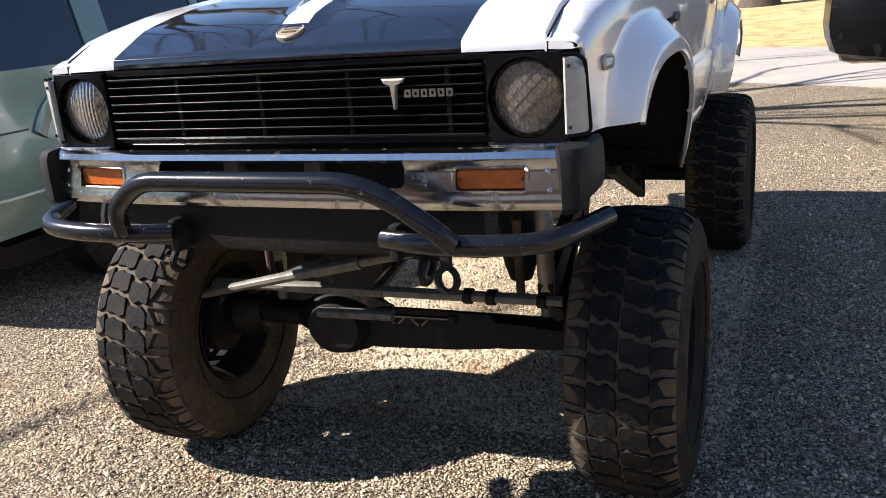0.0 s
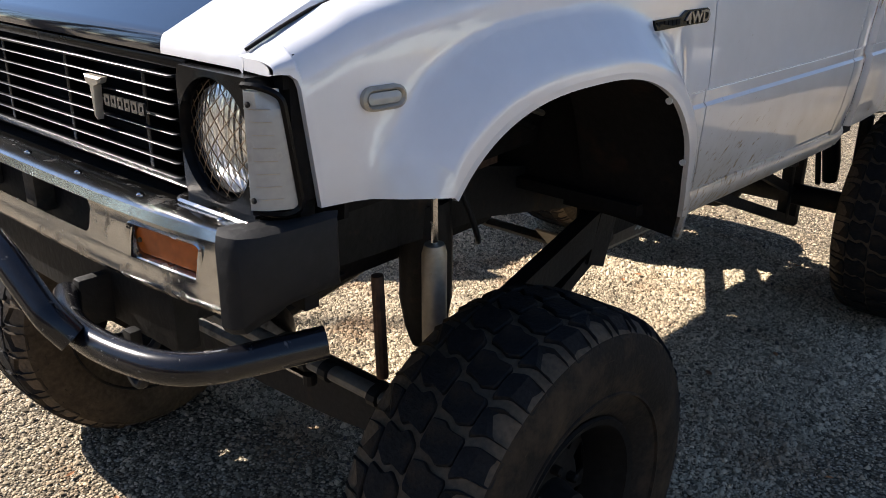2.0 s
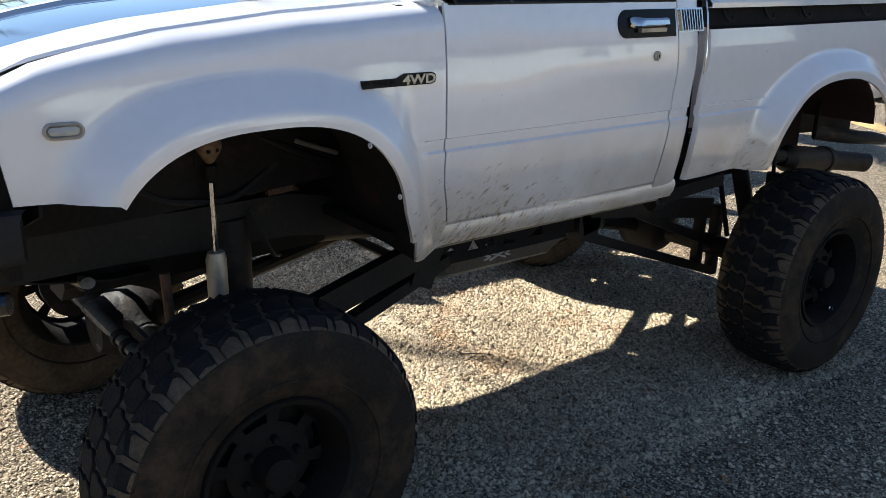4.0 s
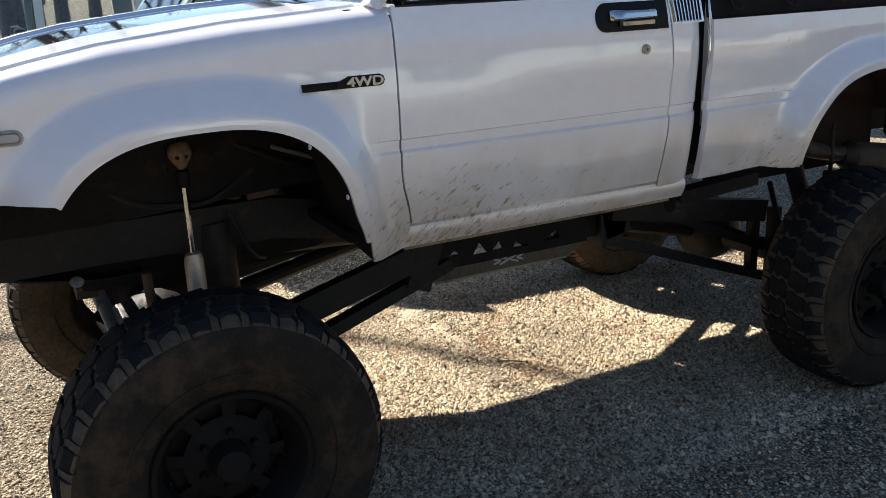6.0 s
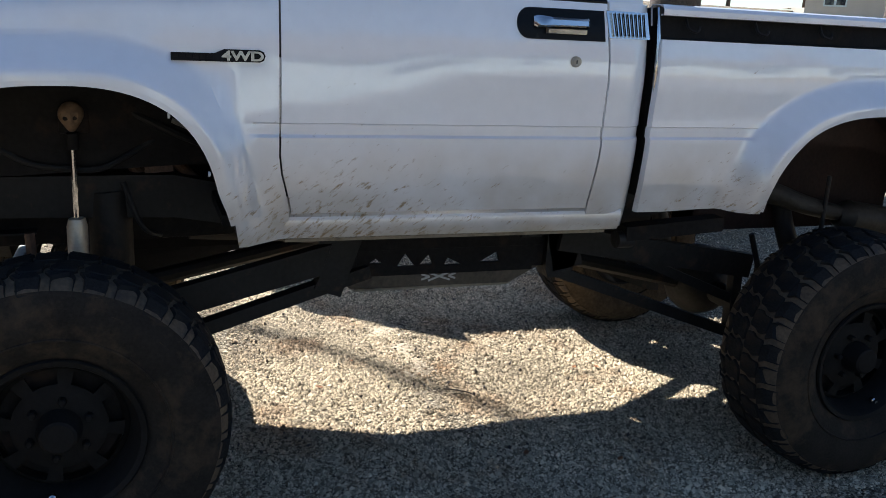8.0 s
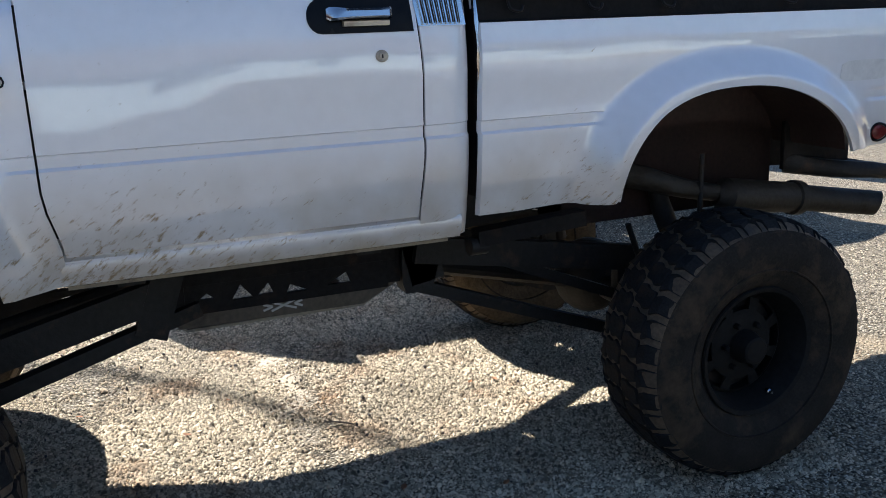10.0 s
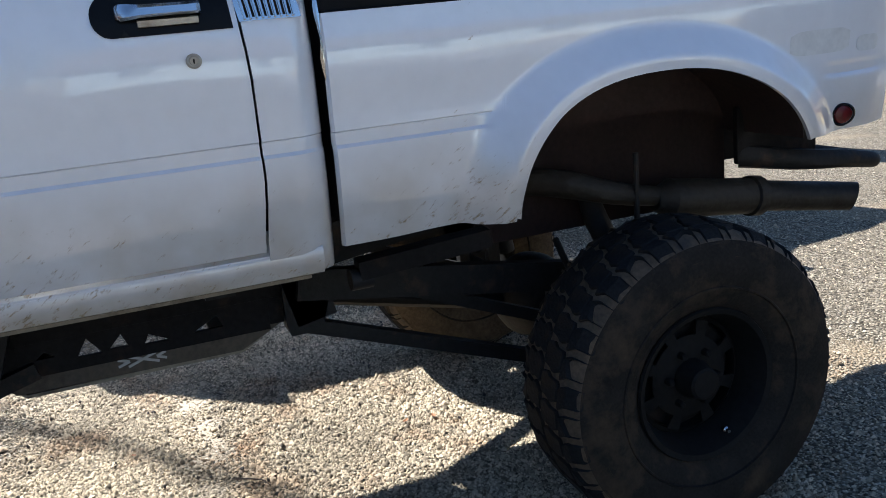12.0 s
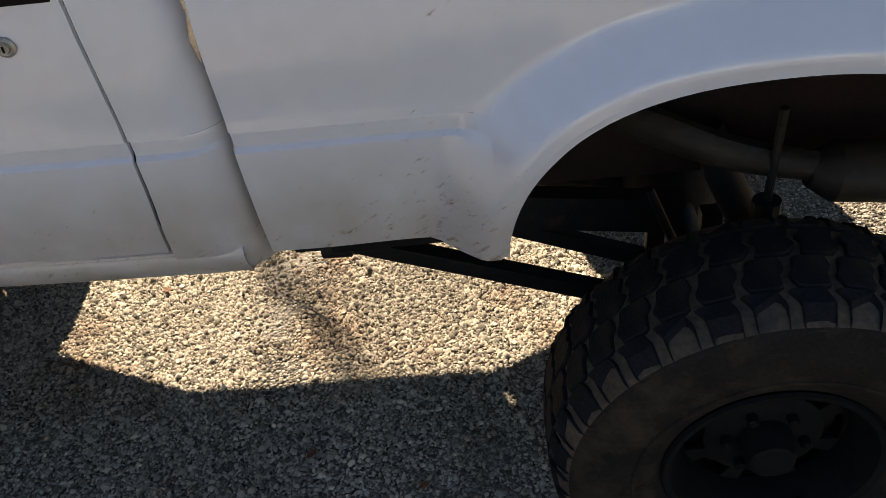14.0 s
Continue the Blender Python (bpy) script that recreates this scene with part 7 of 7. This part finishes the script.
# ---- trees, houses ----
def bare_tree(name, label, base_pts, radii, seed, levels=5, spread=1.0, reach=2.2):
    """A leafless tree: a bent trunk, then limbs that fork into twigs."""
    rng = random.Random(seed)
    root = thing(name, base_pts[0], label, "tree")
    bm = bmesh.new()
    tube(bm, base_pts, radii, 14)
    for v in bm.verts:
        v.co += Vector((noise.noise(v.co * 3), noise.noise(v.co * 3 + Vector((9, 0, 0))), 0)) * 0.05
    part("trunk", bm, BARK, root)
    bm = bmesh.new()

    def grow(p, d, length, r, level):
        pts, rr = [p], [r]
        q = p
        n = 4
        for k in range(n):
            d = (d + Vector((rng.uniform(-1, 1), rng.uniform(-1, 1), rng.uniform(-0.5, 0.8))) * 0.22).normalized()
            q = q + d * (length / n)
            pts.append(q)
            rr.append(r * (1 - 0.55 * (k + 1) / n))
        tube(bm, pts, rr, 6 if level < 2 else 4 if level < 4 else 3, False)
        if level >= levels:
            return
        for k in range(3):
            i = rng.choice((2, 3, 4)) if k else 4
            nd = (d + Vector((rng.uniform(-1, 1), rng.uniform(-1, 1), rng.uniform(-0.3, 0.7))) * 0.8 * spread).normalized()
            grow(pts[i], nd, length * rng.uniform(0.6, 0.82), rr[i] * rng.uniform(0.6, 0.85), level + 1)

    tip = Vector(base_pts[-1])
    up = (tip - Vector(base_pts[-2])).normalized()
    for k in range(4):
        a = 2 * math.pi * k / 4 + rng.uniform(-0.4, 0.4)
        d = (up + Vector((math.cos(a), math.sin(a), rng.uniform(0.0, 0.5))) * 0.8 * spread).normalized()
        grow(tip - up * 0.1 * k, d, reach, radii[-1] * 0.62, 1)
    part("crown", bm, BARK, root)
    return root


bare_tree("crooked_tree", "bare crooked tree with dark rough bark by the road", [(-6.10, 15.2, -0.1), (-6.09, 15.2, 0.06), (-6.03, 15.25, 0.58), (-5.97, 15.3, 1.02), (-5.86, 15.38, 1.33), (-5.95, 15.33, 1.65), (-6.12, 15.2, 1.95), (-6.2, 15.1, 3.2)], [0.25, 0.19, 0.145, 0.135, 0.14, 0.085, 0.08, 0.075], 3, 5, 1.0, 2.6)
bare_tree("yard_tree", "tall bare shade tree beside the yard", [(-6.2, 9.4, -0.1), (-6.2, 9.4, 0.3), (-6.1, 9.45, 1.8), (-5.9, 9.45, 3.4)], [0.5, 0.36, 0.3, 0.26], 11, 5, 1.0, 3.0)
bare_tree("yard_tree", "tall bare shade tree beside the yard", [(-8.6, -1.5, -0.1), (-8.6, -1.5, 0.3), (-8.6, -1.4, 2.0), (-8.3, -1.4, 4.0)], [0.5, 0.34, 0.28, 0.25], 21, 5, 1.0, 2.9)
bare_tree("far_tree", "straight bare tree beside the far lane", [(-18.1, 24.8, 0.1), (-18.1, 24.8, 0.5), (-18.0, 24.8, 2.0), (-17.9, 24.9, 4.5)], [0.42, 0.32, 0.27, 0.22], 53, 4, 1.0, 2.4)
bare_tree("lawn_tree", "thick tree trunk on the dry lawn", [(-0.1, 31.8, 0.1), (-0.1, 31.8, 0.55), (-0.08, 31.8, 1.2), (0.1, 31.9, 4.5)], [0.85, 0.6, 0.5, 0.42], 31, 4, 1.0, 3.2)


def long_limb():
    """A heavy limb high over the yard, from the second shade tree."""
    root = [o for o in scene.objects if o.name.startswith("yard_tree")][-1]
    bm = bmesh.new()
    tube(bm, bent([(-8.35, -1.4, 3.8), (-9.3, -0.9, 6.2), (-10.6, 0.61, 7.8), (-8.7, 1.98, 8.0), (-7.3, 2.98, 8.4)], 1.0, 5), [0.038 - 0.0007 * k for k in range(20)], 8)
    part("limb", bm, BARK, root)
    rng = random.Random(5)
    bm = bmesh.new()
    line = bent([(-10.6, 0.61, 7.8), (-8.7, 1.98, 8.0), (-7.3, 2.98, 8.4)], 1.0, 5)
    for k in range(45):
        f = rng.uniform(0, len(line) - 1.001)
        p0 = Vector(line[int(f)]).lerp(Vector(line[int(f) + 1]), f % 1)
        along = (Vector(line[-1]) - Vector(line[0])).normalized()
        d = (along * rng.uniform(0.2, 1.2) + Vector((rng.uniform(-1, 1), rng.uniform(-1, 1), rng.uniform(-0.4, 0.8))) * 0.5).normalized()
        ln = rng.uniform(0.25, 0.9)
        tube(bm, [p0, p0 + d * ln * 0.5 + Vector((0, 0, 0.03)), p0 + d * ln], [0.013, 0.009, 0.004], 4, False)
    part("twigs", bm, BARK, root)


long_limb()


def house(name, label, x, y, z, turn, w, d, h, wall, windows):
    base = thing(name, (0, 0, 0), label, "house")
    mt = Matrix.Translation((x, y, z)) @ Matrix.Rotation(radians(turn), 4, "Z")

    def add(nm, bm, mat_, parent=base):
        bmesh.ops.transform(bm, matrix=mt, verts=bm.verts)
        return part(nm, bm, mat_, parent)

    bm = bmesh.new()
    box(bm, -w / 2, w / 2, 0, d, -1, h)
    wl = add("wall", bm, wall)
    for k in range(int(h / 0.22)):
        bm = bmesh.new()
        box(bm, -w / 2 - 0.01, w / 2 + 0.01, -0.012, 0.0, 0.22 * k, 0.22 * k + 0.2)
        add("siding_board", bm, wall, wl)
    bm = bmesh.new()
    rings(bm, [[(xx, -0.5, h), (xx, d / 2, h + d * 0.28), (xx, d + 0.5, h), (xx, d + 0.5, h - 0.15), (xx, -0.5, h - 0.15)] for xx in (-w / 2 - 0.4, w / 2 + 0.4)])
    add("roof", bm, ROOFING)
    for wx in windows:
        bm = bmesh.new()
        box(bm, wx - 0.55, wx + 0.55, -0.06, 0.0, 0.9, 2.2)
        wd = add("window", bm, VAN_WHITE)
        for s in (-1, 1):
            bm = bmesh.new()
            box(bm, wx + s * 0.27 - 0.21, wx + s * 0.27 + 0.21, -0.07, -0.05, 0.98, 2.12)
            add("pane", bm, DARK_GLASS, wd)
    return base


house("beige_house", "beige sided house on the far side of the lawn", -32.8, 38.2, 2.3, 48, 6, 9, 3.0, SIDING, (-1.6, 1.5))
house("brick_house", "low red-brown brick house behind the lawn", -2.0, 54.0, 0.9, 0, 26, 9, 3.0, BRICK, (-9, -5, 0, 5, 9))


# out of view: added so its pale wall mirrors in the truck's flank
house("unseen_pale_house", "unseen pale sided house added for reflections in the truck's flank", 15.0, 12.5, 0.0, -90, 20, 8, 2.6, VAN_WHITE, (-7.5, -4.5, -1.2, 2.0, 4.8, 7.8))
# out of view behind the viewpoint, added to darken what the chrome bumper reflects
house("unseen_dark_house", "unseen dark brick house added for the bumper's reflections", 0.0, -15.0, 0.0, 180, 26, 9, 3.4, BRICK, (-8, -3, 3, 8))


def far_woods():
    """A low uneven belt of bare winter trees along the skyline."""
    rng = random.Random(77)
    bm = bmesh.new()
    for k in range(380):
        a = radians(rng.uniform(0, 360))
        # the nearer trees are out of view, added for the chrome and hood reflections
        r = rng.uniform(85, 130) if math.sin(a) > -0.2 else rng.uniform(30, 70)
        x, y = r * math.cos(a), 15 + r * math.sin(a)
        z = ground_height(x, y) - 0.3
        h = rng.uniform(6, 12)
        tube(bm, [(x, y, z), (x + rng.uniform(-0.4, 0.4), y, z + h * 0.5), (x + rng.uniform(-1, 1), y, z + h)], [0.3, 0.2, 0.05], 5, False)
        for j in range(14):
            zz = z + h * rng.uniform(0.3, 0.95)
            b = rng.uniform(0, 6.28)
            ln = rng.uniform(1.0, 3.2)
            tube(bm, [(x, y, zz), (x + ln * math.cos(b), y + ln * math.sin(b), zz + ln * rng.uniform(0.2, 0.9))], [0.10, 0.02], 3, False)
    ob = mesh_object("far_woods", bm, BARK, False)
    tagged(ob, "distant belt of bare winter trees", "trees", kind="stuff")


far_woods()


# ---- loose gravel ----
def gravel():
    """Crushed stone lying over the yard: small faceted pebbles, denser near the truck."""
    rs = np.random.RandomState(4)
    ring = np.array([(1, 0, -0.1), (0.35, 0.9, 0.0), (-0.6, 0.75, -0.15), (-1, -0.1, -0.05), (-0.4, -0.9, 0.0), (0.55, -0.8, -0.1), (0.1, 0.05, 0.8)])
    tri = np.array([(i, (i + 1) % 6, 6) for i in range(6)])
    places = []
    for x0, x1, y0, y1, count in ((-1.6, 1.0, 3.4, 6.2, 215000), (-2.2, 1.6, 1.8, 7.0, 90000), (-4.2, 3.2, 0.8, 9.0, 70000), (-6, 5, 6.0, 14, 15000)):
        places.append(np.stack([rs.uniform(x0, x1, count), rs.uniform(y0, y1, count)], 1))
    xy = np.concatenate(places)
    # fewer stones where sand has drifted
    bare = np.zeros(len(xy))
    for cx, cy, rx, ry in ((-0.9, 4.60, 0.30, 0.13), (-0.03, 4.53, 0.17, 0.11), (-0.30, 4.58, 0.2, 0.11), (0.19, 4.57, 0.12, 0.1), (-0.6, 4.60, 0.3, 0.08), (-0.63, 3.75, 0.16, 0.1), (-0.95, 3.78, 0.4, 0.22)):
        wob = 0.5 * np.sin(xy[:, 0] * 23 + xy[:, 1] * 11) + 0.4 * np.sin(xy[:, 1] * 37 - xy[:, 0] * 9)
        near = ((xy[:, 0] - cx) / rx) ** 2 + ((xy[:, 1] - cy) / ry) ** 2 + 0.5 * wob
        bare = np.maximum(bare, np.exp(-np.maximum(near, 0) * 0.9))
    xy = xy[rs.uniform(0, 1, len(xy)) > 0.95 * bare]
    n = len(xy)
    size = np.clip(rs.lognormal(math.log(0.0041), 0.42, n), 0.0022, 0.015)
    ang = rs.uniform(0, 2 * np.pi, n)
    c, s = np.cos(ang), np.sin(ang)
    v = ring[None] * (1 + rs.uniform(-0.28, 0.28, (n, 7, 3)))
    v = v * size[:, None, None] * np.stack([np.ones(n), rs.uniform(0.6, 0.95, n), rs.uniform(0.75, 1.3, n)], 1)[:, None, :]
    tilt = rs.uniform(-0.5, 0.5, (n, 1))
    v[:, :, 2] += v[:, :, 0] * tilt
    vx = v[:, :, 0] * c[:, None] - v[:, :, 1] * s[:, None] + xy[:, 0, None]
    vy = v[:, :, 0] * s[:, None] + v[:, :, 1] * c[:, None] + xy[:, 1, None]
    vz = v[:, :, 2] + size[:, None] * 0.36
    verts = np.stack([vx, vy, vz], 2).reshape(-1, 3)
    faces = (tri[None] + 7 * np.arange(n)[:, None, None]).reshape(-1, 3)
    me = bpy.data.meshes.new("gravel")
    me.vertices.add(len(verts))
    me.vertices.foreach_set("co", verts.astype(np.float32).ravel())
    me.loops.add(faces.size)
    me.loops.foreach_set("vertex_index", faces.astype(np.int32).ravel())
    me.polygons.add(len(faces))
    me.polygons.foreach_set("loop_start", np.arange(0, faces.size, 3, dtype=np.int32))
    me.update(calc_edges=True)
    me.materials.append(STONE)
    tagged(new("gravel", me), "loose tan and grey crushed gravel", "gravel", kind="stuff")


gravel()


# ---- litter on the gravel ----
def litter():
    rng = random.Random(9)
    bm = bmesh.new()
    tube(bm, [(-0.09, 4.61, 0.016), (-0.05, 4.66, 0.021), (-0.02, 4.70, 0.019), (0.02, 4.72, 0.014)], [0.0035, 0.003, 0.0025, 0.0015], 6)
    ob = mesh_object("twig", bm, BARK)
    tagged(ob, "short dry brown twig lying on the gravel", "twig")
    leaf = material("dead_leaf", (0.3, 0.13, 0.05), rough=0.8, vary=0.3, island=0.4)
    bm = bmesh.new()
    for k in range(70):
        x, y, a = rng.uniform(-3.0, 3.0), rng.uniform(1.2, 9.0), rng.uniform(0, 6.28)
        r = rng.uniform(0.010, 0.02)
        rows = []
        for u, w in ((-1, 0.05), (-0.4, 0.45), (0.3, 0.5), (1, 0.04)):
            rows.append([(x + r * (u * math.cos(a) - v * w * math.sin(a)), y + r * (u * math.sin(a) + v * w * math.cos(a)), 0.012 + r * (0.35 * v * v * w + 0.2 * u * u)) for v in (-1, 0, 1)])
        sheet(bm, rows, 0.0008, (0, 0, -1))
    tagged(mesh_object("dead_leaves", bm, leaf), "scattered small reddish dead leaves on gravel", "leaves", kind="stuff")
    # darker pebbles lying loose on top
    dark = material("dark_pebble", (0.06, 0.05, 0.045), rough=0.8, vary=0.4, island=0.4)
    bm = bmesh.new()
    for k in range(420):
        x, y, r = rng.uniform(-2.2, 1.6), rng.uniform(2.0, 7.0), rng.uniform(0.005, 0.012)
        m = Matrix.Translation((x, y, 0.012)) @ pose(0, 0, 0, rng.uniform(0, 90), rng.uniform(0, 90), rng.uniform(0, 360)) @ Matrix.Diagonal((r, r * 0.8, r * 0.6, 1))
        vs = [bm.verts.new(m @ Vector(q)) for q in ((1, 0.1, 0), (-0.9, 0.2, 0.1), (0.1, 1, -0.1), (-0.1, -0.95, 0), (0.2, 0, 0.9), (0, 0.1, -0.9))]
        for i, j in ((0, 2), (2, 1), (1, 3), (3, 0)):
            bm.faces.new((vs[i], vs[j], vs[4]))
            bm.faces.new((vs[j], vs[i], vs[5]))
    tagged(mesh_object("dark_pebbles", bm, dark, False), "loose dark pebbles among the gravel", "pebbles", kind="stuff")


litter()
